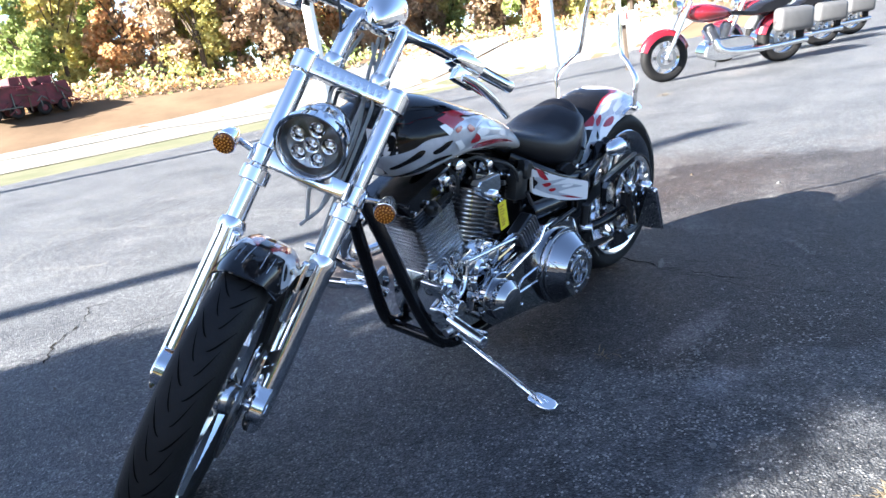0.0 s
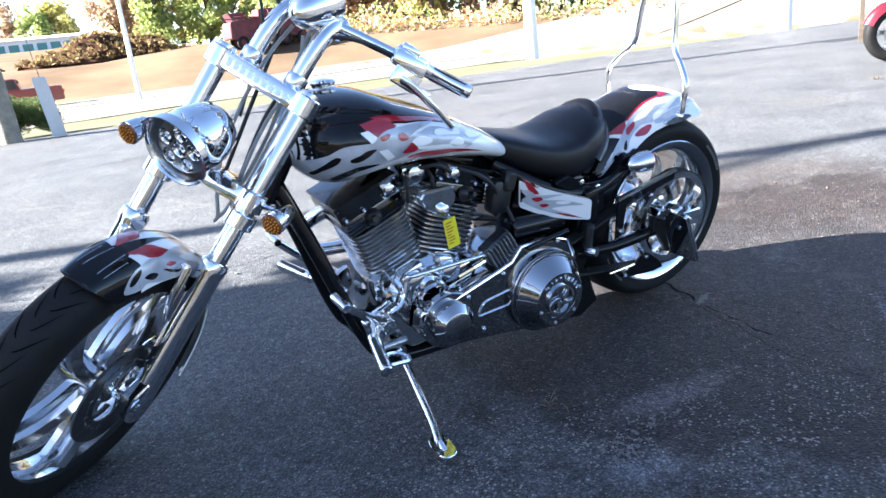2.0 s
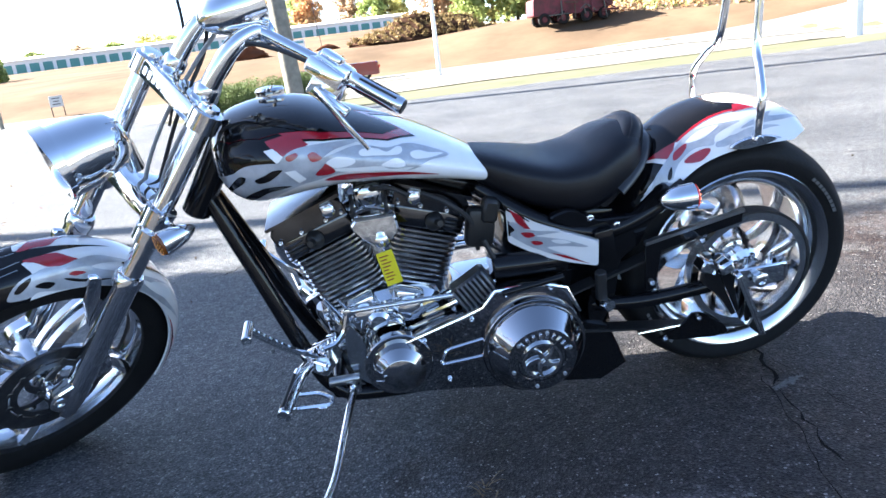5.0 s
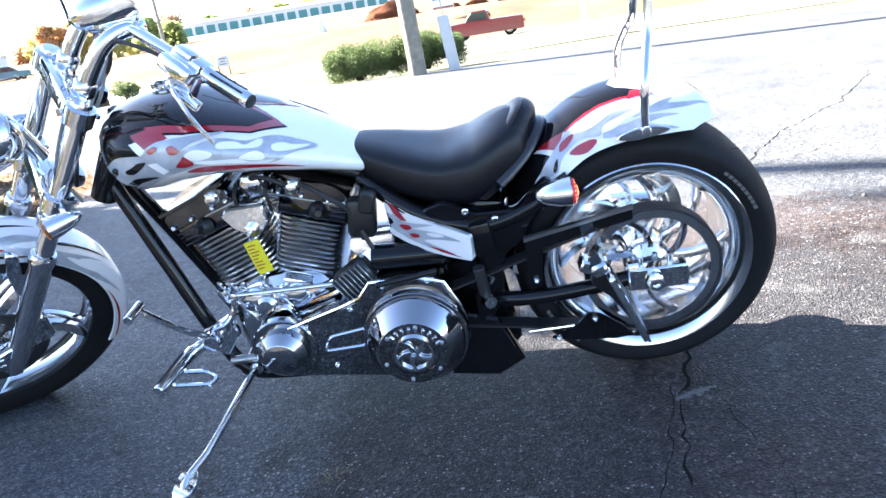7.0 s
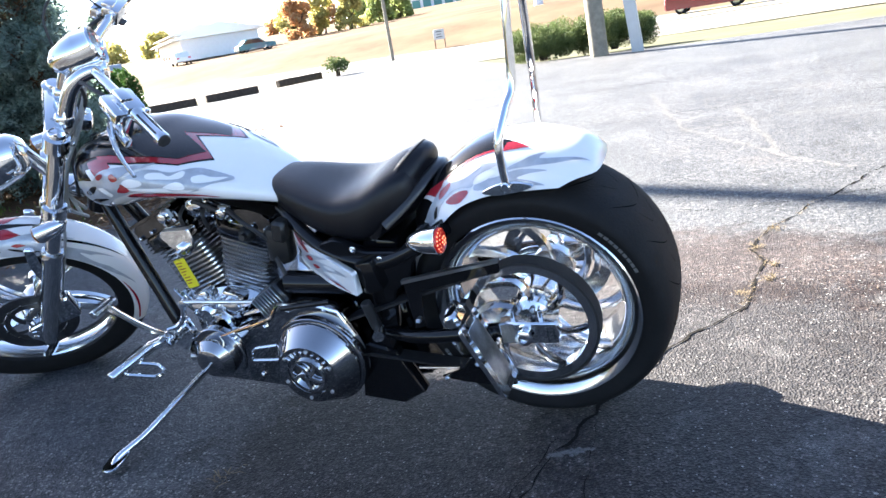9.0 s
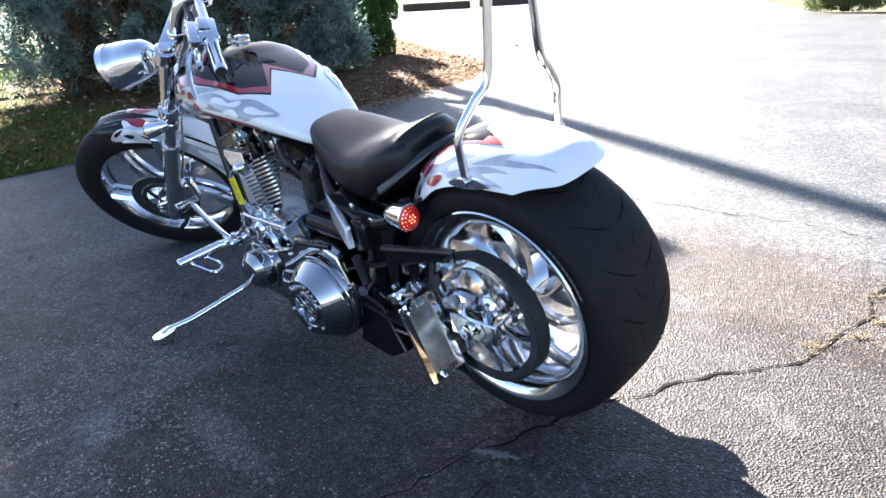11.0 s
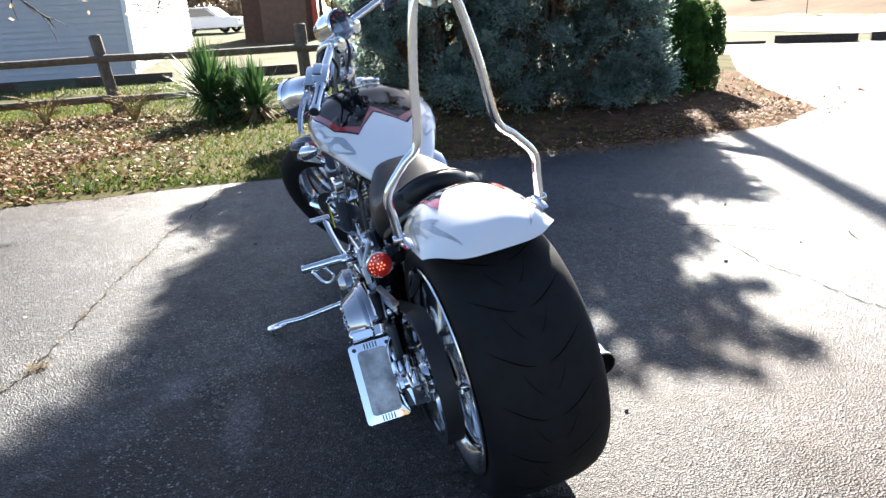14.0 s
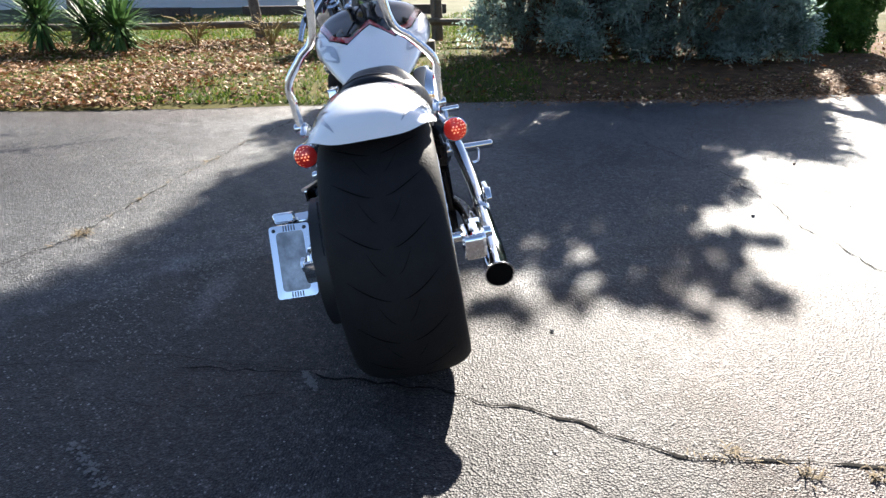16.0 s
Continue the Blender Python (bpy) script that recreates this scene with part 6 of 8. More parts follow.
# seat
ST = [(-0.7, 0.705, 0.672, 0.03), (-0.665, 0.712, 0.64, 0.075), (-0.6, 0.7, 0.595, 0.11), (-0.53, 0.685, 0.558, 0.135), (-0.46, 0.675, 0.535, 0.15), (-0.395, 0.684, 0.527, 0.153), (-0.355, 0.702, 0.54, 0.148), (-0.32, 0.716, 0.56, 0.138), (-0.285, 0.722, 0.58, 0.122), (-0.258, 0.712, 0.6, 0.1), (-0.24, 0.68, 0.61, 0.06)]
bm = bmesh.new()
rings = []
for i in range(45):
    x = -0.7 + 0.46 * i / 44
    zt, zb, w = interp(ST, x)
    dish = 0.014 * math.exp(-((x + 0.45) / 0.1) ** 2)
    r = []
    for j in range(40):
        a = 2 * math.pi * j / 40
        sy, cz = math.sin(a), math.cos(a)
        back = 1.25 * min(1.0, max(0.0, (x + 0.42) / 0.14))
        yy = w * math.copysign(abs(sy) ** (0.75 + (0.75 * back if cz > 0 else 0)), sy)
        zz = (zt + zb) / 2 + (zt - zb) / 2 * math.copysign(abs(cz) ** 0.55, cz)
        if cz > 0:
            zz -= dish * (1 - (abs(yy) / w) ** 2)
        r.append((x, yy, zz))
    rings.append(r)
loft(bm, rings)
seat = P("seat", bm, LEATHER, "smooth black leather solo seat with raised rear")
bolster, seam, rear_pan = bmesh.new(), [], []
rings = []
for k in range(29):
    q = -1 + k / 14
    c = Vector((-0.272 - 0.085 * q * q, 0.146 * q * (1 - 0.04 * q * q), 0.672 - 0.088 * abs(q) ** 2.2))
    up, th, w = Vector((0.5, 0, 0.866)), Vector((0.866, 0, -0.5)), 1 - 0.5 * q ** 6
    rings.append([c + up * 0.068 * w * math.copysign(abs(math.cos(a)) ** 0.8, math.cos(a)) + th * 0.036 * w * math.copysign(abs(math.sin(a)) ** 0.8, math.sin(a)) for a in (2 * math.pi * j / 20 for j in range(20))])
    seam.append(c + up * 0.066 * w - th * 0.0135 * w)
    rear_pan.append(c + up * 0.034 * w + th * 0.043 * w)
loft(bolster, rings)
part("rear_bolster", bolster, LEATHER, seat, "raised black leather back roll", None)
part("seam", tube(bmesh.new(), seam, 0.0016, 6, 2), LEATHER, seat)
part("seat_pan", tube(bmesh.new(), rear_pan, 0.016, 10, 2, flat=0.45), BLACK_SATIN, seat)

# frame
bm = bmesh.new()
for s in (-1, 1):
    tube(bm, [(-1.308, 0.02 * s, 0.735), (-1.228, 0.055 * s, 0.51), (-1.138, 0.09 * s, 0.25), (-1.08, 0.11 * s, 0.16), (-0.98, 0.12 * s, 0.135), (-0.6, 0.12 * s, 0.13), (-0.45, 0.13 * s, 0.16), (-0.4, 0.15 * s, 0.28), (-0.39, 0.14 * s, 0.45)], 0.02, 14)
    tube(bm, [(-0.66, 0.06 * s, 0.625), (-0.55, 0.13 * s, 0.555), (-0.45, 0.155 * s, 0.512), (-0.36, 0.16 * s, 0.5), (-0.26, 0.155 * s, 0.53), (-0.17, 0.15 * s, 0.58)], 0.02, 12)
tube(bm, [(-1.24, 0, 0.8), (-1.1, 0, 0.72), (-0.85, 0, 0.67), (-0.66, 0, 0.61), (-0.5, 0, 0.5)], 0.025, 12)
rod(bm, (-1.335, -0.02, 0.66), (-1.2, -0.02, 0.87), 0.034, 20)
rod(bm, (-1.08, -0.12, 0.15), (-1.08, 0.12, 0.15), 0.018)
P("frame", bm, BLACK_GLOSS, "gloss black tubular frame")
for s in (-1, 1):
    bm = bmesh.new()
    slab(bm, rounded([(-0.46, 0.575), (-0.4, 0.535), (-0.3, 0.53), (-0.22, 0.6), (-0.2, 0.56), (-0.27, 0.5), (-0.29, 0.45), (-0.34, 0.42), (-0.36, 0.3), (-0.42, 0.2), (-0.43, 0.3), (-0.4, 0.42), (-0.41, 0.5), (-0.52, 0.56)], 0.02), 0.14 * s, 0.17 * s, 0.004)
    strut = P("frame_side_plate", bm, BLACK_GLOSS)
    for p in ((-0.415, 0.545), (-0.35, 0.515)):
        bm = bmesh.new()
        bolt(bm, (p[0], 0.17 * s, p[1]), (0, s, 0), 0.009, 0.006)
        part("bolt", bm, CHROME, strut)
bm = bmesh.new()
box(bm, (0.15, 0.2, 0.3), pose(-0.42, 0, 0.25, 0, -6, 0), 0.02)
box(bm, (0.22, 0.2, 0.2), pose(-0.51, 0.01, 0.43, 0, 12, 0), 0.025, 2)
box(bm, (0.1, 0.24, 0.17), pose(-0.385, 0, 0.46, 0, 10, 0), 0.02, 2)
slab(bm, [(-0.47, 0.28), (-0.38, 0.25), (-0.33, 0.12), (-0.4, 0.08), (-0.52, 0.1)], -0.14, -0.18, 0.006)
P("oil_tank", bm, BLACK_GLOSS, "gloss black box behind the engine")
def cover_at(x, z, off=0.0):
    """A place on the side cover, which turns inward towards the engine."""
    k = max(0.0, (x + 0.608) / 0.19)
    return Vector((x - 0.4 * off, -0.115 - 0.095 * k ** 0.85 - 0.9 * off, z))


COVER = rounded([(-0.606, 0.587), (-0.575, 0.567), (-0.545, 0.55), (-0.5, 0.53), (-0.41, 0.5), (-0.412, 0.437), (-0.47, 0.445), (-0.52, 0.456), (-0.57, 0.476), (-0.606, 0.494)], 0.008, 3)
bm = bmesh.new()
loft(bm, [[cover_at(x, z, o) for x, z in COVER] for o in (-0.014, 0.0, 0.002)], True, False, False)
for o in (-0.014, 0.002):
    decal(bm, COVER, lambda x, z: cover_at(x, z, o), 0.016)
bmesh.ops.remove_doubles(bm, verts=bm.verts, dist=1e-5)
cover = P("side_cover", bm, WHITE_PAINT, "white side cover with silver flames and a red slash")


def cover_decal(name, poly, material, layer):
    part(name, decal(bmesh.new(), poly, lambda x, z: cover_at(x, z, 0.002 + 0.0006 * layer), 0.016), material, cover)


cover_decal("black_panel", [(-0.604, 0.552), (-0.592, 0.54), (-0.588, 0.525), (-0.596, 0.512), (-0.604, 0.51)], BLACK_GLOSS, 1)
cover_decal("silver_flame", curve_poly([(-0.602, 0.545), (-0.585, 0.547), (-0.568, 0.532), (-0.545, 0.528), (-0.52, 0.528), (-0.49, 0.526), (-0.52, 0.52), (-0.545, 0.514), (-0.52, 0.511), (-0.48, 0.505), (-0.432, 0.488), (-0.48, 0.489), (-0.52, 0.485), (-0.5, 0.474), (-0.45, 0.453), (-0.5, 0.463), (-0.54, 0.478), (-0.57, 0.492), (-0.6, 0.514), (-0.59, 0.528)], 4), SILVER_PAINT, 2)
cover_decal("red_slash", [(-0.598, 0.581), (-0.574, 0.565), (-0.555, 0.532), (-0.568, 0.533), (-0.585, 0.549)], RED_PAINT, 3)
cover_decal("red_drop", curve_poly([(-0.576, 0.521), (-0.553, 0.523), (-0.547, 0.514), (-0.564, 0.509)], 4), RED_PAINT, 3)
cover_decal("red_drop", curve_poly([(-0.555, 0.5), (-0.536, 0.501), (-0.53, 0.494), (-0.547, 0.49)], 4), RED_PAINT, 3)
cover_decal("red_line", [(-0.515, 0.471), (-0.48, 0.464), (-0.428, 0.443), (-0.485, 0.458)], RED_PAINT, 3)
cover_decal("flame_window", curve_poly([(-0.512, 0.504), (-0.49, 0.506), (-0.468, 0.499), (-0.495, 0.495)], 4), WHITE_PAINT, 3)
bm = bmesh.new()
box(bm, (0.05, 0.06, 0.085), pose(-0.385, -0.165, 0.475, 0, -8, 0), 0.008, 2)
P("battery_box", bm, BLACK_GLOSS, "black box between the cover and the frame")

# engine
CRANK = Vector((-0.925, 0, 0.2))
bm = bmesh.new()
slab(bm, curve_poly([(-1.06, 0.3), (-1.03, 0.37), (-0.95, 0.41), (-0.85, 0.41), (-0.78, 0.37), (-0.75, 0.28), (-0.77, 0.18), (-0.86, 0.13), (-0.98, 0.13), (-1.05, 0.19)], 4), -0.12, 0.12, 0.02)
box(bm, (0.26, 0.2, 0.2), Matrix.Translation((-0.62, 0.0, 0.27)), 0.03, 2)
for i in range(5):
    box(bm, (0.006, 0.012, 0.16), pose(-1.03 + 0.03 * i, -0.125, 0.36 - 0.005 * i, 0, -30, 0), 0.002)
P("crankcase", bm, POLISHED, "polished engine crankcase")
for tilt, nm in ((-19.0, "front"), (20.0, "rear")):
    M = Matrix.Translation(CRANK) @ pose(0, 0, 0, 0, tilt, 0)
    bm = bmesh.new()
    lathe(bm, [(0.072, 0.19), (0.072, 0.36)], (0, 0, 0), (0, 0, 1), 24)
    cyl = P("cylinder", bm, BLACK_SATIN, "dark finned engine cylinder")
    cyl.data.transform(M)
    for i in range(13):
        bm = bmesh.new()
        z = 0.2 + 0.0135 * i
        q = rounded([(-0.088, -0.088), (0.088, -0.088), (0.088, 0.088), (-0.088, 0.088)], 0.04, 4)
        loft(bm, [[(x * 0.985, y * 0.985, z - 0.003) for x, y in q], [(x, y, z - 0.0022) for x, y in q], [(x, y, z + 0.0022) for x, y in q], [(x * 0.985, y * 0.985, z + 0.003) for x, y in q]])
        part("cooling_fin", bm, FIN, cyl, "", M)
    bm = bmesh.new()
    box(bm, (0.176, 0.17, 0.052), Matrix.Translation((0, 0, 0.395)), 0.008, 2)
    for i in range(4):
        box(bm, (0.05, 0.182, 0.004), Matrix.Translation((-0.066 if tilt < 0 else 0.066, 0, 0.376 + 0.011 * i)), 0.001)
    part("cylinder_head", bm, SMOKE, cyl, "smoked metal cylinder head", M)
    bm = bmesh.new()
    slab(bm, rounded([(-0.1, 0.421), (0.088, 0.421), (0.088, 0.452), (0.076, 0.466), (-0.088, 0.466), (-0.1, 0.455)], 0.004, 2), -0.09, 0.09, 0.003)
    part("rocker_box", bm, SMOKE, cyl, "smoked metal rocker box", M)
    bm = bmesh.new()
    slab(bm, rounded([(-0.104, 0.4665), (0.092, 0.4665), (0.092, 0.475), (-0.104, 0.475)], 0.003, 2), -0.093, 0.093, 0.002)
    part("rocker_lid", bm, SMOKE, cyl, "", M)
    e = 1 if tilt < 0 else -1
    bm = bmesh.new()
    box(bm, (0.032, 0.026, 0.034), Matrix.Translation((0.052 * e, -0.088, 0.452)), 0.004)
    lathe(bm, [(0.012, 0), (0.014, 0.004), (0.014, 0.012), (0.008, 0.015)], (0.052 * e, -0.1, 0.45), (0, -1, 0), 14)
    part("breather_cap", bm, CHROME, cyl, "", M)
    bm = bmesh.new()
    lathe(bm, [(0.02, 0), (0.024, 0.006), (0.018, 0.02), (0.009, 0.026), (0.008, 0.045)], (-0.012 * e, -0.083, 0.395), (-0.2 * e, -1, 0.25), 16)
    part("spark_plug", bm, BLACK_PLASTIC, cyl, "", M)
    for sx in (-0.085, -0.03, 0.035, 0.075):
        bm = bmesh.new()
        bolt(bm, (sx, -0.0935, 0.43), (0, -1, 0), 0.006, 0.007)
        part("bolt", bm, CHROME, cyl, "", M)
    bm = bmesh.new()
    for sy in (0.06, 0.085):
        rod(bm, (0.02 if tilt < 0 else -0.02, sy + 0.03, 0.12), (0.03 if tilt < 0 else -0.03, sy, 0.4), 0.008, 8)
    part("pushrod_tube", bm, CHROME, cyl, "", M)
bm = bmesh.new()
box(bm, (0.07, 0.09, 0.06), Matrix.Translation((-0.925, -0.02, 0.645)), 0.012, 2)
lathe(bm, [(0.02, 0), (0.026, 0.005), (0.026, 0.02), (0.016, 0.026)], (-0.925, -0.065, 0.655), (0, -1, 0), 20)
tube(bm, [(-1.0, -0.02, 0.6), (-0.925, -0.02, 0.62), (-0.85, -0.02, 0.59)], 0.022, 12)
intake = P("intake_manifold", bm, POLISHED, "polished intake between the cylinder heads")
for x in (-0.965, -0.885):
    bm = bmesh.new()
    tube(bm, [(x, -0.07, 0.66), (x * 0.98 - 0.02, -0.1, 0.64), (x, -0.1, 0.59)], 0.005, 8)
    part("fuel_hose", bm, RUBBER, intake)
# primary drive cover
bm = bmesh.new()
prim = rounded([(-1.0, 0.22), (-0.99, 0.288), (-0.93, 0.308), (-0.87, 0.322), (-0.745, 0.358), (-0.7, 0.374), (-0.668, 0.412), (-0.552, 0.41), (-0.49, 0.388), (-0.455, 0.3), (-0.45, 0.22), (-0.5, 0.15), (-0.62, 0.125), (-0.78, 0.15), (-0.93, 0.17)], 0.02)
slab(bm, prim, -0.13, -0.205, 0.008)
primary = P("primary_cover", bm, DARK_REFLECT_CHROME, "mirror-chrome primary drive cover")
bm = bmesh.new()
tube(bm, [(x, -0.207, z) for x, z in ((-0.97, 0.302), (-0.87, 0.324), (-0.745, 0.36), (-0.7, 0.376), (-0.668, 0.414), (-0.552, 0.412), (-0.492, 0.39), (-0.462, 0.32))], 0.0055, 8, 2, smooth=False)
part("edge_rail", bm, CHROME, primary)
bm = bmesh.new()
sl = rounded([(-0.82, 0.235), (-0.8, 0.275), (-0.69, 0.29), (-0.67, 0.26), (-0.7, 0.24)], 0.015)
for i in range(len(sl)):
    a, b = sl[i], sl[(i + 1) % len(sl)]
    rod(bm, (a[0], -0.206, a[1]), (b[0], -0.206, b[1]), 0.004, 6)
part("slot_rim", bm, CHROME, primary)
for x, z in ((-0.985, 0.25), (-0.8, 0.19), (-0.64, 0.398), (-0.53, 0.397), (-0.466, 0.27), (-0.73, 0.348), (-0.85, 0.31), (-0.5, 0.17)):
    bm = bmesh.new()
    bolt(bm, (x, -0.205, z), (0, -1, 0), 0.007, 0.006)
    part("cover_bolt", bm, CHROME, primary)
DC = Vector((-0.583, 0, 0.252))
bm = bmesh.new()
lathe(bm, [(0.131, 0.19), (0.131, 0.222), (0.128, 0.226), (0.121, 0.227), (0.12, 0.236), (0.117, 0.24), (0.088, 0.283), (0.084, 0.287), (0.06, 0.287), (0.058, 0.284), (0.0, 0.284)], DC, (0, -1, 0), 56)
clutch = P("clutch_cover", bm, DARK_REFLECT_CHROME, "conical chrome clutch cover with a raised emblem")
bm = bmesh.new()
ring(bm, DC, 0.042, 0.048, -0.292, -0.283, 40)
for i in range(5):
    spoke(bm, DC, 0.006, 0.043, 2 * math.pi * i / 5 + 0.4, 0.5, 0.014, 0.008, -0.289, -0.289, 0.003)
part("emblem", bm, CHROME, clutch)
for i in range(6):
    bm = bmesh.new()
    a = 2 * math.pi * i / 6 + 0.3
    bolt(bm, DC + Vector((0.074 * math.cos(a), -0.286, 0.074 * math.sin(a))), (0, -1, 0), 0.005, 0.005)
    part("cover_bolt", bm, SATIN, clutch)
bm = bmesh.new()
for i in range(9):
    a = radians(20 + 14 * i)
    q = DC + Vector((0.066 * math.cos(a), -0.289, 0.066 * math.sin(a)))
    box(bm, (0.007, 0.004, 0.014), Matrix.Translation(q) @ pose(0, 0, 0, 0, 90 - math.degrees(a), 0), 0.001)
part("emblem_bar", bm, CHROME, clutch)
SC = Vector((-0.918, 0, 0.26))
bm = bmesh.new()
lathe(bm, [(0.084, 0.19), (0.084, 0.208), (0.081, 0.211), (0.064, 0.212), (0.063, 0.236), (0.06, 0.239), (0.044, 0.256), (0.041, 0.258), (0, 0.259)], SC, (0, -1, 0), 40)
P("crank_cover", bm, DARK_REFLECT_CHROME, "round chrome engine end cover")
bm = bmesh.new()
rod(bm, (-0.66, -0.14, 0.445), (-0.47, -0.14, 0.435), 0.032, 20)
rod(bm, (-0.65, -0.215, 0.408), (-0.5, -0.215, 0.425), 0.008, 10)
P("starter_motor", bm, BLACK_GLOSS, "black starter motor with a chrome end")
bm = bmesh.new()
slab(bm, rounded([(-0.977, 0.625), (-0.965, 0.64), (-0.872, 0.64), (-0.868, 0.6), (-0.905, 0.56), (-0.955, 0.59)], 0.006), -0.155, -0.188, 0.004)
coil = P("coil_cover", bm, CHROME, "angular chrome ignition cover")
bm = bmesh.new()
lathe(bm, [(0.016, 0), (0.016, 0.012), (0.011, 0.016), (0.004, 0.017), (0.004, 0.03)], (-0.912, -0.186, 0.585), (0, -1, 0), 18)
part("key_switch", bm, CHROME, coil)
bm = bmesh.new()
tube(bm, [(-0.912, -0.21, 0.583), (-0.91, -0.222, 0.575), (-0.908, -0.216, 0.565), (-0.91, -0.21, 0.572)], 0.0012, 6)
part("key_ring", bm, CHROME, coil)
bm = bmesh.new()
slab(bm, rounded([(-0.93, 0.565), (-0.893, 0.572), (-0.878, 0.488), (-0.915, 0.481)], 0.003), -0.217, -0.219)
tag = P("hang_tag", bm, TAG_YELLOW, "yellow printed paper tag on the key", parent=coil)
bm = bmesh.new()
for k, w in enumerate((0.7, 0.5, 0.75, 0.6, 0.4, 0.65, 0.7, 0.5)):
    z = 0.557 - 0.0085 * k
    x0 = -0.924 + 0.0015 * k
    bm.faces.new([bm.verts.new(p) for p in ((x0, -0.2195, z), (x0 + 0.03 * w, -0.2195, z + 0.005 * w), (x0 + 0.03 * w + 0.0006, -0.2195, z + 0.005 * w - 0.003), (x0 + 0.0006, -0.2195, z - 0.003))])
coil_tag_print = part("print_bar", bm, TAG_INK, coil)
bm = bmesh.new()
box(bm, (0.07, 0.05, 0.1), pose(-0.67, -0.1, 0.54, 0, 10, 0), 0.014, 2)
box(bm, (0.04, 0.04, 0.06), pose(-0.645, -0.115, 0.585, 0, 15, 0), 0.008)
P("coil_pack", bm, BLACK_PLASTIC)
bm = bmesh.new()
rod(bm, (-1.02, -0.165, 0.405), (-0.73, -0.165, 0.4), 0.0065, 10)
for x in (-1.02, -0.73):
    lathe(bm, [(0.006, -0.008), (0.011, -0.006), (0.011, 0.006), (0.006, 0.008)], (x, -0.165, 0.402), (0, 1, 0), 12)
tube(bm, [(-1.02, -0.165, 0.405), (-1.035, -0.17, 0.36), (-1.06, -0.18, 0.335), (-1.09, -0.19, 0.33)], 0.008, 8)
tube(bm, [(-0.73, -0.165, 0.4), (-0.71, -0.15, 0.41), (-0.69, -0.13, 0.42)], 0.006, 8)
P("shift_rod", bm, CHROME, "long chrome shift rod")
for k, (a, b) in enumerate((((-0.86, 0.37), (-0.69, 0.43)), ((-0.84, 0.345), (-0.67, 0.405)))):
    bm = bmesh.new()
    tube(bm, [(a[0], -0.14, a[1]), ((a[0] + b[0]) / 2, -0.15, (a[1] + b[1]) / 2), (b[0], -0.14, b[1])], 0.008, 8)
    P("oil_line", bm, CHROME)
bm = bmesh.new()
lathe(bm, [(0.024, 0), (0.03, 0.01), (0.03, 0.04), (0.02, 0.05)], (-0.95, -0.12, 0.36), (0, -1, 0), 20)
P("oil_cap", bm, CHROME)
bm = bmesh.new()
lathe(bm, [(0.02, 0), (0.024, 0.01), (0.024, 0.09), (0.018, 0.1)], (-1.06, -0.06, 0.3), (-0.2, -0.3, 1), 18)
P("oil_filter", bm, CHROME)
# lifter blocks, case bolts and the ribbed regulator between cylinders and primary
for x, a in ((-0.98, -19), (-0.87, 20)):
    bm = bmesh.new()
    box(bm, (0.075, 0.05, 0.06), pose(x, -0.115, 0.385, 0, a, 0), 0.012, 2)
    lathe(bm, [(0.026, 0), (0.03, 0.006), (0.03, 0.02), (0.02, 0.026), (0, 0.027)], (x, -0.135, 0.375), (0, -1, 0), 20)
    block = P("lifter_block", bm, CHROME, "chrome block at the foot of a cylinder")
    for k in range(4):
        b2 = bmesh.new()
        bolt(b2, (x + 0.026 * (-1) ** k, -0.14, 0.385 + 0.02 * (1 if k < 2 else -1)), (0, -1, 0), 0.006, 0.007)
        part("bolt", b2, CHROME, block)
bm = bmesh.new()
lathe(bm, [(0.05, 0.11), (0.056, 0.125), (0.056, 0.15), (0.045, 0.165), (0.02, 0.17), (0, 0.17)], (-0.93, 0, 0.315), (0, -1, 0), 28)
P("cam_cover", bm, CHROME, "rounded chrome cover on the crankcase")
bm = bmesh.new()
box(bm, (0.1, 0.05, 0.07), pose(-0.71, -0.15, 0.405, 0, -30, 0), 0.008)
regulator = P("regulator", bm, BLACK_SATIN, "black ribbed regulator with bright rib edges")
for k in range(8):
    part("rib", box(bmesh.new(), (0.004, 0.012, 0.066), pose(-0.71, -0.15, 0.405, 0, -30, 0) @ Matrix.Translation((-0.042 + 0.012 * k, -0.03, 0)), 0.001), SATIN, regulator)
# right side: air cleaner and exhaust
bm = bmesh.new()
lathe(bm, [(0.03, 0.1), (0.09, 0.12), (0.1, 0.14), (0.1, 0.17), (0.085, 0.19), (0.04, 0.2), (0, 0.202)], (-0.9, 0, 0.56), (0, 1, 0), 36)
P("air_cleaner", bm, CHROME, "round chrome air cleaner")
bm = bmesh.new()
tube(bm, [(-1.08, 0.08, 0.56), (-1.17, 0.14, 0.5), (-1.16, 0.2, 0.4), (-1.05, 0.225, 0.36), (-0.8, 0.235, 0.352), (-0.55, 0.238, 0.345), (-0.28, 0.24, 0.305)], 0.021, 16)
tube(bm, [(-0.75, 0.08, 0.56), (-0.66, 0.15, 0.53), (-0.6, 0.2, 0.47), (-0.53, 0.225, 0.39), (-0.42, 0.238, 0.34), (-0.3, 0.24, 0.31)], 0.021, 16)
exhaust = P("exhaust_pipe", bm, CHROME, "chrome twin exhaust pipes sweeping along the side")
ex0, exd = Vector((-0.3, 0.24, 0.311)), Vector((0.97, 0.0, -0.243))
bm = bmesh.new()
lathe(bm, [(0.021, 0), (0.025, 0.01), (0.025, 0.03), (0.021, 0.036), (0.024, 0.06), (0.031, 0.24), (0.037, 0.335), (0.0385, 0.338), (0.0385, 0.343), (0.035, 0.343), (0.032, 0.3), (0.026, 0.18)], ex0, exd, 32)
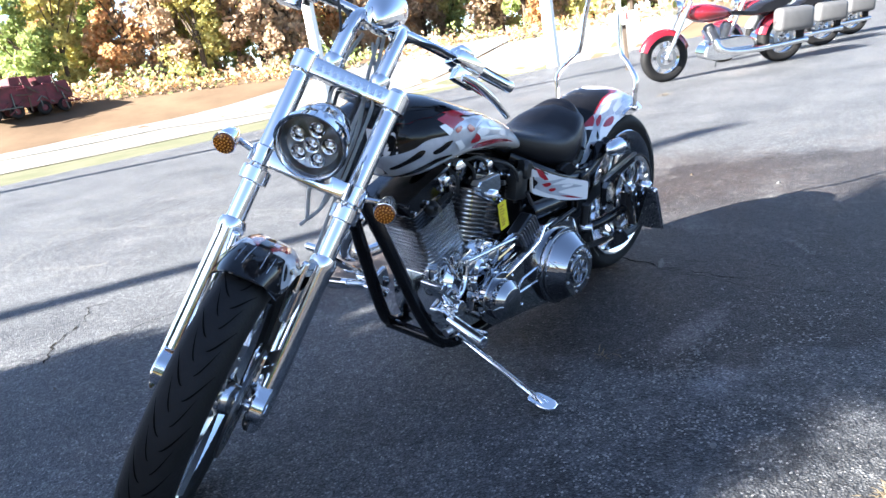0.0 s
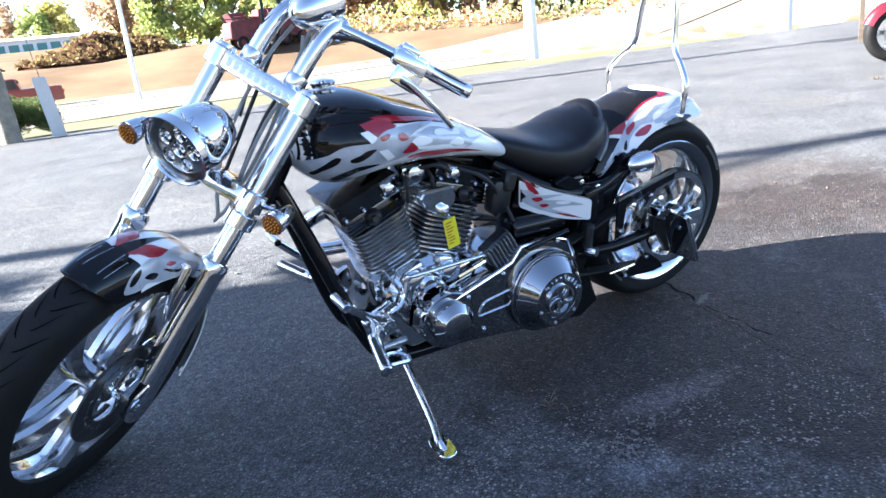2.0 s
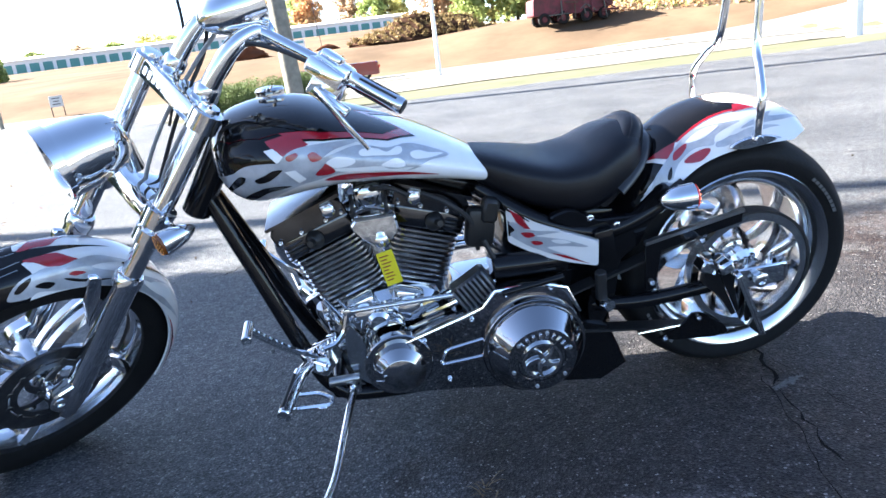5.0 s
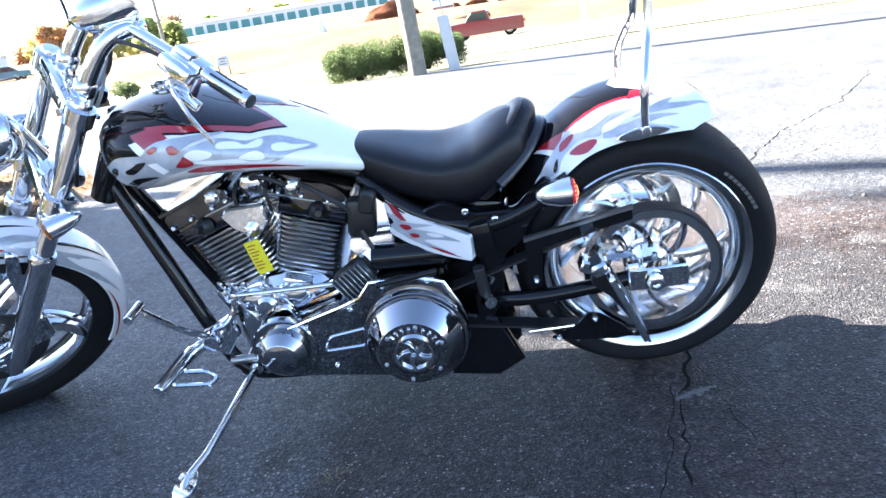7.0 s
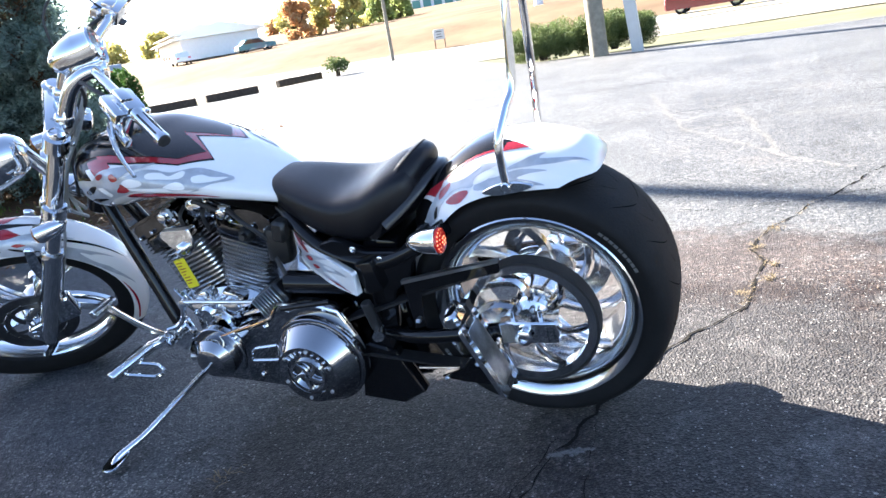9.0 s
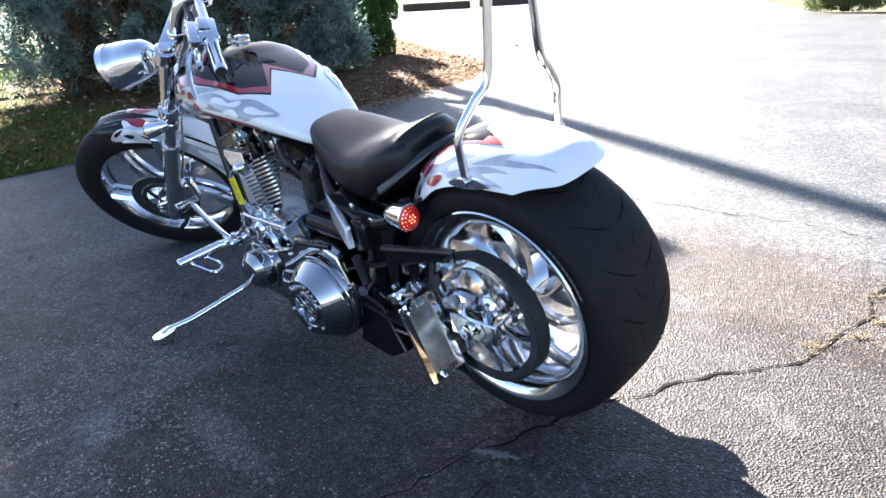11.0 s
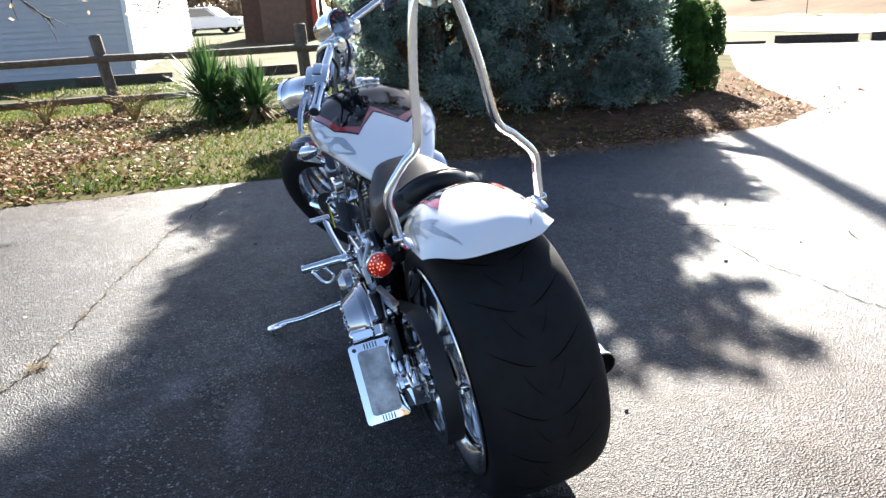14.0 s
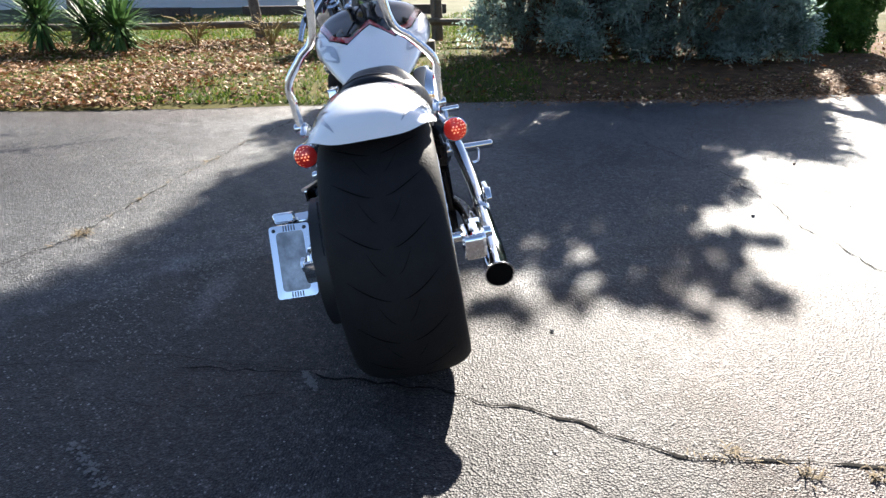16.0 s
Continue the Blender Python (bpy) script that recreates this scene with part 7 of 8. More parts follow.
part("silencer", bm, CHROME, exhaust, "flared chrome silencer with a dark open mouth")
bm = bmesh.new()
lathe(bm, [(0.034, 0.338), (0.03, 0.26), (0.001, 0.25)], ex0, exd, 28)
part("dark_bore", bm, GROOVE, exhaust)
bm = bmesh.new()
slab(bm, rounded([(-0.36, 0.365), (-0.29, 0.36), (-0.27, 0.33), (-0.33, 0.325)], 0.01), 0.255, 0.275, 0.003)
part("heat_shield", bm, CHROME, exhaust)
bm = bmesh.new()
slab(bm, rounded([(0.0, 0.3), (0.09, 0.3), (0.09, 0.36), (0.0, 0.37)], 0.012), 0.16, 0.215, 0.006)
P("brake_caliper", bm, CHROME)

# forward controls and kickstand
for s in (-1, 1):
    k = 1 if s < 0 else 1.07
    bm = bmesh.new()
    tube(bm, [(-1.09, 0.1 * s, 0.26), (-1.12, 0.16 * s, 0.285), (-1.15, 0.215 * s, 0.29)], 0.016, 10)
    lathe(bm, [(0.02, -0.02), (0.024, -0.01), (0.024, 0.03), (0.02, 0.04)], (-1.1, 0.17 * s, 0.3), (0, s, 0), 18)
    slab(bm, rounded([(-1.15, 0.3), (-1.06, 0.34), (-1.05, 0.28), (-1.1, 0.22), (-1.14, 0.25)], 0.012), 0.125 * s, 0.15 * s, 0.004)
    control = P("forward_control", bm, CHROME, "chrome forward foot control")
    bm = bmesh.new()
    rod(bm, (-1.152, 0.21 * s, 0.29), (-1.189, 0.356 * s * k, 0.278), 0.017, 14)
    part("foot_peg", bm, CHROME, control)
    bm = bmesh.new()
    for i in range(3):
        rod(bm, (-1.158 - 0.006, 0.235 * s, 0.302 - 0.012 * i), (-1.183 - 0.006, 0.345 * s * k, 0.292 - 0.012 * i), 0.0065, 8)
    part("peg_rubber", bm, RUBBER, control)
    bm = bmesh.new()
    q = rounded([(-0.012, 0), (0.012, 0), (0.03, 0.075), (0.0, 0.09), (-0.03, 0.07)], 0.01)
    a, b = Vector((-1.17, 0.3 * s, 0.27)), Vector((-1.088, 0.277 * s * k, 0.239))
    ring_pts = rounded([(0, 0.02), (0.09, 0.012), (0.092, -0.012), (0.06, -0.03), (0, -0.025)], 0.012)
    for i in range(len(ring_pts)):
        p0, p1 = ring_pts[i], ring_pts[(i + 1) % len(ring_pts)]
        rod(bm, a + (b - a) * (p0[0] / 0.09) + Vector((0, p0[1] * s * 1.2, 0)), a + (b - a) * (p1[0] / 0.09) + Vector((0, p1[1] * s * 1.2, 0)), 0.006, 6)
    part("heel_bracket", bm, CHROME, control)
    bm = bmesh.new()
    tube(bm, [(-1.1, 0.195 * s, 0.31), (-1.15, 0.205 * s, 0.345), (-1.2, 0.215 * s, 0.39), (-1.24, 0.22 * s, 0.43)], 0.009, 8, flat=1.6)
    part("lever_arm", bm, CHROME, control)
    bm = bmesh.new()
    rod(bm, (-1.243, 0.2 * s, 0.436), (-1.243, 0.276 * s, 0.436), 0.012, 12)
    part("lever_peg", bm, CHROME, control)
bm = bmesh.new()
inv = BIKE.inverted()
foot = inv @ Vector((-1.074, -0.6, 0.014))
knee = Vector((-1.04, -0.13, 0.17))
mid = knee.lerp(foot, 0.72)
tube(bm, [knee, knee.lerp(foot, 0.4), mid, foot + Vector((0.0, 0.03, 0.012)), foot], 0.0105, 10)
lathe(bm, [(0.018, -0.014), (0.02, 0), (0.018, 0.014)], knee, (0, 1, 0.2), 14)
stand = P("kickstand", bm, CHROME, "chrome kickstand swung down to the asphalt")
bm = bmesh.new()
d = (foot - mid).normalized()
slab(bm, curve_poly([(-0.02, -0.055), (0.02, -0.055), (0.026, 0.0), (0.014, 0.028), (-0.014, 0.028), (-0.026, 0.0)], 3), -0.006, 0.004, 0.002, to=lambda x, y, z: tuple(foot + Vector((x, 0, 0)) + Vector((0, -z, 0)) * 0.9 + Vector((0, y * 0.15, y + 0.006 + max(0, -z) * 0.1))))
part("stand_foot", bm, CHROME, stand)
bm = bmesh.new()
rod(bm, (-1.02, -0.14, 0.2), (-1.1, -0.14, 0.2), 0.012)
P("stand_spring", bm, SATIN)
# fold-up passenger peg
bm = bmesh.new()
rod(bm, (-0.4, -0.195, 0.335), (-0.405, -0.205, 0.415), 0.014, 12)
peg = P("passenger_peg", bm, RUBBER, "folded black rubber passenger peg")
bm = bmesh.new()
lathe(bm, [(0.015, -0.02), (0.017, 0), (0.015, 0.02)], (-0.395, -0.205, 0.325), (0.4, -1, 0), 14)
part("peg_clevis", bm, CHROME, peg)

# ---- fork, front wheel, bars (in the steering's own axes: forward, right, up) ----
bm = bmesh.new()
lathe(bm, [(0.262, -0.046), (0.272, -0.05), (0.28, -0.048), (0.28, -0.04), (0.27, -0.03), (0.268, 0.0), (0.27, 0.03), (0.28, 0.04), (0.28, 0.048), (0.272, 0.05), (0.262, 0.046), (0.254, 0.02), (0.25, 0.012), (0.25, -0.012), (0.254, -0.02)], FRONT, (0, 1, 0), 72, closed=True)
rim_bm = bm
bm = bmesh.new()
lathe(bm, [(0.02, -0.07), (0.035, -0.065), (0.045, -0.03), (0.04, 0), (0.045, 0.03), (0.035, 0.065), (0.02, 0.07)], FRONT, (0, 1, 0), 28)
front_wheel = P("front_wheel", bm, POLISHED, "polished five-spoke billet front wheel", steer=True)
part("rim", rim_bm, POLISHED, front_wheel, "", STEER)
for i in range(5):
    a = 2 * math.pi * i / 5 + 0.35
    for y0, k in ((-0.018, 1), (0.018, -1)):
        bm = bmesh.new()
        spoke(bm, FRONT, 0.03, 0.257, a, 0.42, 0.026, 0.038, y0, y0 * 1.1, 0.01, 0.01 * k)
        part("spoke", bm, POLISHED, front_wheel, "", STEER)
part("tyre", torus_tyre(bmesh.new(), FRONT, 0.36, 0.27, 0.057, 96, 0.75), TYRE, front_wheel, "black treaded front tyre", STEER)
for s in (-1, 1):
    for i in range(46):
        bm = bmesh.new()
        tread(bm, FRONT, 0.36, 0.057, (i + 0.25 * s,), s, 46, 0.6 if i % 2 else 0.42, 0.75, 0.27, 0.0028)
        part("tread_groove", bm, GROOVE, front_wheel, "", STEER)
part("brake_disc", disc_brake(bmesh.new(), FRONT + Vector((0.0, 0, 0)), 0.075, 0.132, -0.078), STEEL_DARK, front_wheel, "dark drilled brake disc", STEER)
for q in (-0.117, 0.117):
    bm = bmesh.new()
    lathe(bm, [(0.0235, -0.44), (0.0235, 0.028), (0.021, 0.034), (0.0, 0.035)], (0, q, 0), (0, 0, 1), 24)
    leg = P("fork_leg", bm, CHROME, "chrome telescopic fork leg", steer=True)
    bm = bmesh.new()
    lathe(bm, [(0.014, -0.862), (0.022, -0.85), (0.03, -0.8), (0.031, -0.45), (0.034, -0.44), (0.034, -0.425), (0.03, -0.415), (0.024, -0.412)], (0, q, 0), (0, 0, 1), 26)
    part("fork_slider", bm, CHROME, leg, "polished lower fork slider", STEER)
    bm = bmesh.new()
    slab(bm, rounded([(-0.02, -0.86), (0.06, -0.82), (0.065, -0.78), (0.02, -0.74), (-0.02, -0.74)], 0.015), q - 0.018, q + 0.018, 0.004)
    part("axle_lug", bm, CHROME, leg, "", STEER)
bm = bmesh.new()
rod(bm, FRONT + Vector((0, -0.13, 0)), FRONT + Vector((0, 0.13, 0)), 0.012)
bolt(bm, FRONT + Vector((0, -0.13, 0)), (0, -1, 0), 0.018, 0.01)
P("axle", bm, CHROME, steer=True)
for z, nm, th in ((0.0, "upper_triple_clamp", 0.05), (-0.25, "lower_triple_clamp", 0.05)):
    bm = bmesh.new()
    box(bm, (0.05, 0.2, th * 0.9), Matrix.Translation((0.004, 0, z)), 0.008, 2)
    box(bm, (0.1, 0.07, th * 0.9), Matrix.Translation((-0.045, 0, z)), 0.015, 2)
    for q in (-0.117, 0.117):
        lathe(bm, [(0.024, -th / 2), (0.034, -th / 2 + 0.004), (0.034, th / 2 - 0.004), (0.028, th / 2)], (0, q, z), (0, 0, 1), 24)
        bolt(bm, (-0.035, q, z), (-1, 0, 0), 0.007, 0.01)
    clamp = P(nm, bm, CHROME, "chrome fork triple clamp", steer=True)
    if z == 0.0:
        bm = bmesh.new()
        for i in range(9):
            y = -0.078 + 0.0195 * i
            box(bm, (0.0024, 0.0135, 0.02), Matrix.Translation((0.0284, y, 0)), 0.0008)
            box(bm, (0.0016, 0.006, 0.006), Matrix.Translation((0.0294, y, 0.003 * (-1) ** i)), 0.0005)
        part("raised_mark", bm, POLISHED, clamp, "raised engraved bars across the clamp", STEER)
# headlight
hx = Vector((0.8, 0, -0.6))
hc = Vector((0.186, 0, -0.206))
bm = bmesh.new()
lathe(bm, [(0.02, -0.175), (0.05, -0.168), (0.072, -0.145), (0.085, -0.1), (0.092, -0.05), (0.095, -0.005), (0.099, 0.0), (0.1, 0.012), (0.093, 0.016), (0.088, 0.01), (0.086, -0.02), (0.07, -0.06), (0.02, -0.07)], hc, hx, 48)
u, v = Vector((0, 1, 0)), Vector((0.6, 0, 0.8))
prev = None
for i in range(25):
    a = radians(-100 + 200 * i / 24)
    e = 0.022 * math.cos(a / 1.15) ** 1.2 if abs(a) < 1.7 else 0.0
    d = u * math.sin(a) + v * math.cos(a)
    row = [hc + hx * 0.0 + d * 0.101, hc + hx * (0.012 + e) + d * 0.103, hc + hx * (0.012 + e) + d * 0.099, hc + d * 0.097]
    row = [bm.verts.new(p) for p in row]
    if prev:
        for k in range(3):
            bm.faces.new((prev[k], prev[k + 1], row[k + 1], row[k]))
    prev = row
HS = Matrix.Translation(hc) @ Matrix.Scale(0.81, 4) @ Matrix.Translation(-hc)
bm.transform(HS)
headlight = P("headlight", bm, CHROME, "chrome bullet headlight with a visor", steer=True)
bm = bmesh.new()
for a0, r in ((0, 0.0), (90, 0.045), (162, 0.045), (234, 0.045), (306, 0.045), (18, 0.045)):
    a = radians(a0)
    c = hc + (u * math.cos(a) + v * math.sin(a)) * r - hx * 0.03
    lathe(bm, [(0.008, -0.012), (0.02, 0.0), (0.022, 0.014), (0.018, 0.013), (0.006, 0.0), (0, 0.006)], c, hx, 18)
bm.transform(HS)
reflector = bmesh.new()
lathe(reflector, [(0.086, -0.004), (0.07, -0.03), (0.03, -0.042), (0, -0.044)], hc, hx, 36, cap=False)
reflector.transform(HS)
part("reflector", reflector, SATIN, headlight, "bright lamp bowl", STEER)
part("led_projector", bm, GLASS_DARK, headlight, "clear projector lamps", STEER)
bm = bmesh.new()
lathe(bm, [(0.087, 0.0), (0.06, 0.008), (0, 0.012)], hc, hx, 36, cap=False)
bm.transform(HS)
gl = part("lens", bm, GLASS, headlight, "clear glass lens", STEER)
gl.visible_shadow = False
bm = bmesh.new()
rod(bm, hc - hx * 0.13, (0.01, 0, -0.2), 0.02, 14)
part("headlight_mount", bm, CHROME, headlight, "", STEER)
# front signals
for s in (-1, 1):
    c = Vector((0.0, 0.205 * s, -0.232))
    ax = Vector((0.8, 0.0, -0.6))
    bm = bmesh.new()
    lathe(bm, [(0.004, -0.028), (0.012, -0.02), (0.021, 0.0), (0.0265, 0.028), (0.0285, 0.05), (0.025, 0.052)], c, ax, 24)
    tube(bm, [(0.0, 0.13 * s, -0.25), c], 0.0075, 8, smooth=False)
    lathe(bm, [(0.034, -0.018), (0.036, -0.016), (0.036, 0.016), (0.034, 0.018)], (0, 0.117 * s, -0.3), (0, 0, 1), 20)
    sg = P("turn_signal", bm, CHROME, "chrome bullet turn signal", steer=True)
    bm = bmesh.new()
    lathe(bm, [(0.0268, 0.05), (0.0243, 0.056), (0.0125, 0.061), (0, 0.062)], c, ax, 24)
    part("lens", bm, AMBER, sg, "amber lens studded with light points", STEER)
    bm = bmesh.new()
    for r, n in ((0.0, 1), (0.0075, 6), (0.015, 12), (0.0215, 16)):
        for k in range(n):
            a = 2 * math.pi * k / n
            q = c + ax * (0.0622 - r * r * 10) + u * r * math.cos(a) + v * r * math.sin(a)
            rod(bm, q, q + ax * 0.0012, 0.002, 6)
    part("led", bm, AMBER_LED, sg, "", STEER)

# front fender
def ffender(a, w, off=0.0):
    """a: degrees round the wheel, 0 ahead, 90 on top; w across from -1 to 1."""
    R = 0.367 + 0.012 * math.cos(radians(a - 70))
    hwf = 0.08 * (0.55 + 0.45 * min(1, max(0.0, (a - 40) / 24)) ** 0.5)
    k = abs(w) ** 3.2
    r = R - 0.055 * k + off * (1 - 0.5 * k)
    t = radians(a)
    return FRONT + Vector((math.cos(t) * r, math.copysign(hwf * abs(w) ** 0.85 + off * k, w), math.sin(t) * r))


bm = bmesh.new()
rings = []
cw = [-1 + 2 * j / 20 for j in range(21)]
for i in range(43):
    a = 48 + 136 * i / 42
    nose = 6 * (1 - i / 42) ** 3
    rings.append([ffender(a + nose * abs(w) ** 3, w) for w in cw] + [ffender(a + nose * abs(w) ** 3, w, -0.004) for w in cw[::-1]])
loft(bm, rings)
ff = P("front_fender", bm, WHITE_PAINT, "front fender painted black, red and white with silver flames", steer=True)


bm = bmesh.new()
tube(bm, [ffender(48 + 6 * abs(w) ** 3, w, -0.0015) for w in cw], 0.0032, 8, 2)
part("rolled_edge", bm, BLACK_GLOSS, ff, "black rolled front edge", STEER)


def ff_decal(name, poly, material, layer, mirror=True):
    for s in ((1, -1) if mirror else (1,)):
        bm = bmesh.new()
        decal(bm, [(a / 100, w * s) for a, w in poly], lambda a, w: ffender(a * 100, max(-1, min(1, w)), 0.0006 * layer), 0.05)
        part(name, bm, material, ff, "", STEER)


ff_decal("black_panel", [(48.1, 0), (48.9, -0.5), (50.2, -0.7), (51.8, -0.85), (54.2, -1), (64, -1), (66, -0.9), (67.6, -0.595), (66.8, -0.415), (66, -0.22), (69.2, -0.145), (78, -0.08), (86, -0.03), (98, 0), (86, 0.03), (78, 0.08), (69.2, 0.145), (66, 0.22), (66.8, 0.415), (67.6, 0.595), (66, 0.9), (64, 1), (54.2, 1), (51.8, 0.85), (50.2, 0.7), (48.9, 0.5)], BLACK_GLOSS, 1, False)
ff_decal("pinstripe", [(54, -0.2), (66, -0.13), (66, -0.145), (54, -0.22)], SILVER_PAINT, 2)
ff_decal("pinstripe", [(54, -0.42), (64, -0.36), (64, -0.375), (54, -0.435)], SILVER_PAINT, 2)
ff_decal("red_band", curve_poly([(66.8, -0.14), (72.4, -0.13), (77.2, -0.13), (80.4, -0.32), (84.8, -0.55), (82, -0.585), (78.8, -0.59), (72.4, -0.51), (69.2, -0.3)], 4), RED_PAINT, 2)
ff_decal("silver_flame", curve_poly([(57.2, -0.9), (61.2, -0.72), (64.4, -0.63), (67.6, -0.595), (71.6, -0.54), (77.2, -0.57), (83.6, -0.45), (90, -0.37), (97.2, -0.43), (106, -0.47), (94, -0.59), (88.4, -0.65), (87.6, -0.7), (94, -0.76), (112, -0.74), (128, -0.6), (116, -0.82), (132, -0.88), (150, -0.78), (130, -0.97), (100, -0.985), (83.6, -0.995), (74, -0.98), (67.6, -0.93), (64.4, -0.96), (59.6, -0.95)], 4), SILVER_PAINT, 3)
ff_decal("white_slash", [(66, -0.235), (69.2, -0.295), (72.4, -0.535), (66.8, -0.46)], WHITE_PAINT, 4)
ff_decal("flame_gap", curve_poly([(60, -0.84), (63, -0.72), (66.5, -0.66), (65.5, -0.76), (62, -0.86)], 4), BLACK_GLOSS, 4)
ff_decal("flame_gap", curve_poly([(66.8, -0.84), (70, -0.81), (73.6, -0.87), (70.8, -0.92)], 4), BLACK_GLOSS, 4)
ff_decal("flame_gap", curve_poly([(77, -0.83), (86, -0.9), (96, -0.9), (87, -0.935), (80, -0.9)], 4), BLACK_GLOSS, 4)
ff_decal("red_drop", curve_poly([(78.6, -0.775), (81.2, -0.735), (85, -0.785), (81.2, -0.82)], 4), RED_PAINT, 4)
ff_decal("flame_window", curve_poly([(88, -0.68), (92, -0.61), (98, -0.62), (97, -0.72), (91, -0.74)], 4), WHITE_PAINT, 4)
ff_decal("flame_window", curve_poly([(110, -0.84), (118, -0.82), (128, -0.88), (118, -0.92)], 4), WHITE_PAINT, 4)
ff_decal("black_line", curve_poly([(100, -0.56), (116, -0.46), (134, -0.34), (118, -0.52), (104, -0.62)], 5), BLACK_GLOSS, 5)
ff_decal("red_line", [(140, -0.98), (160, -0.9), (181, -0.86), (181, -0.9), (160, -0.95)], RED_PAINT, 2)
bm = bmesh.new()
for s in (-1, 1):
    slab(bm, rounded([(-0.02, -0.55), (0.03, -0.5), (0.05, -0.44), (0.08, -0.44), (0.06, -0.52), (0.02, -0.6)], 0.01), 0.078 * s, 0.095 * s, 0.003)
P("fender_bracket", bm, CHROME, steer=True)
bm = bmesh.new()
slab(bm, rounded([(-0.1, -0.75), (-0.05, -0.66), (0.0, -0.68), (-0.02, -0.8)], 0.015), -0.1, -0.055, 0.006)
P("front_caliper", bm, CHROME, steer=True)

# handlebars
for s in (-1, 1):
    bm = bmesh.new()
    tube(bm, [(-0.02, 0.062 * s, 0.02), (-0.025, 0.062 * s, 0.1), (-0.04, 0.06 * s, 0.16), (-0.075, 0.055 * s, 0.195), (-0.11, 0.052 * s, 0.2)], 0.02, 16)
    lathe(bm, [(0.022, 0), (0.026, 0.006), (0.026, 0.03), (0.022, 0.036)], (-0.02, 0.062 * s, 0.02), (0, 0, 1), 20)
    riser = P("riser", bm, CHROME, "curved chrome pullback riser", steer=True)
    bm = bmesh.new()
    lathe(bm, [(0.026, 0), (0.03, 0.006), (0.024, 0.014), (0.006, 0.018), (0, 0.018)], (-0.105, 0.052 * s, 0.2), (-0.9, 0, 0.25), 20)
    part("riser_cap", bm, CHROME, riser, "", STEER)
bm = bmesh.new()
tube(bm, [(-0.217, -0.381, 0.237), (-0.18, -0.295, 0.229), (-0.14, -0.2, 0.219), (-0.1, -0.1, 0.207), (-0.08, -0.04, 0.2), (-0.077, 0.0, 0.199), (-0.08, 0.04, 0.2), (-0.1, 0.1, 0.207), (-0.14, 0.2, 0.219), (-0.18, 0.295, 0.229), (-0.217, 0.381, 0.237)], 0.0135, 14)
P("handlebar", bm, CHROME, "chrome drag handlebar", steer=True)
for s in (-1, 1):
    bm = bmesh.new()
    e, b = Vector((-0.217, 0.381 * s, 0.237)), Vector((-0.17, 0.272 * s, 0.2265))
    lathe(bm, [(0.017, -0.005), (0.0185, 0.0), (0.0175, 0.02), (0.0165, 0.06), (0.018, 0.115), (0.021, 0.12)], e, b - e, 20)
    grip = P("grip", bm, CHROME, "chrome and black handlebar grip", steer=True)
    bm = bmesh.new()
    lathe(bm, [(0.0172, 0), (0.0145, 0.004), (0, 0.005)], e + (e - b).normalized() * 0.004, e - b, 20)
    part("grip_end", bm, RUBBER, grip, "", STEER)
    bm = bmesh.new()
    for k in range(6):
        a = 2 * math.pi * k / 6
        uu, vv = basis(b - e)
        o = (uu * math.cos(a) + vv * math.sin(a)) * 0.0165
        rod(bm, e + (b - e) * 0.1 + o, e + (b - e) * 0.85 + o, 0.003, 6)
    part("grip_band", bm, RUBBER, grip, "", STEER)
    bm = bmesh.new()
    m = Matrix.Translation((-0.152, 0.232 * s, 0.222)) @ Matrix.Rotation(radians(23 * s), 4, "Z")
    box(bm, (0.05, 0.085, 0.05), m, 0.009, 2)
    box(bm, (0.036, 0.09, 0.036), m @ Matrix.Translation((0.038, 0, -0.006)), 0.009, 2)
    box(bm, (0.034, 0.05, 0.02), m @ Matrix.Translation((0.012, -0.01 * s, 0.024)), 0.007, 2)
    box(bm, (0.034, 0.07, 0.07), m @ Matrix.Translation((0.022, 0.012 * s, -0.03)), 0.006, 2)
    box(bm, (0.02, 0.075, 0.022), m @ Matrix.Translation((0.036, 0.045 * s, -0.052)), 0.005, 2)
    housing = P("control_housing", bm, CHROME, "chrome switch and lever housing", steer=True)
    bm = bmesh.new()
    box(bm, (0.03, 0.03, 0.01), m @ Matrix.Translation((-0.02, 0.0, -0.026)), 0.003)
    part("switch_block", bm, BLACK_PLASTIC, housing, "", STEER)
    bm = bmesh.new()
    tube(bm, [(-0.115, 0.25 * s, 0.172), (-0.113, 0.29 * s, 0.17), (-0.128, 0.35 * s, 0.155), (-0.159, 0.407 * s, 0.138)], (0.014, 0.009), 10, flat=0.5)
    part("lever", bm, CHROME, housing, "chrome hand lever", STEER)
bm = bmesh.new()
lathe(bm, [(0.004, -0.085), (0.02, -0.078), (0.038, -0.055), (0.05, -0.02), (0.054, 0.01), (0.052, 0.045), (0.054, 0.05), (0.05, 0.056), (0.046, 0.05)], (-0.05, 0, 0.213), (-0.75, 0, 0.55), 36)
gauge = P("speedometer", bm, CHROME, "chrome bullet speedometer housing", steer=True)
bm = bmesh.new()
lathe(bm, [(0.047, 0.05), (0.0, 0.05)], (-0.05, 0, 0.213), (-0.75, 0, 0.55), 32)
part("dial", bm, BLACK_PLASTIC, gauge, "dark dial with red and green display", STEER)
bm = bmesh.new()
dd = Vector((-0.75, 0, 0.55)).normalized()
cc = Vector((-0.05, 0, 0.213)) + dd * 0.0515
for k in range(7):
    a = radians(-60 + 40 * k)
    up = Vector((0.55, 0, 0.75)).normalized()
    o = up * math.cos(a) * 0.033 + Vector((0, 1, 0)) * math.sin(a) * 0.033
    rod(bm, cc + o, cc + o + dd * 0.001, 0.004, 6)
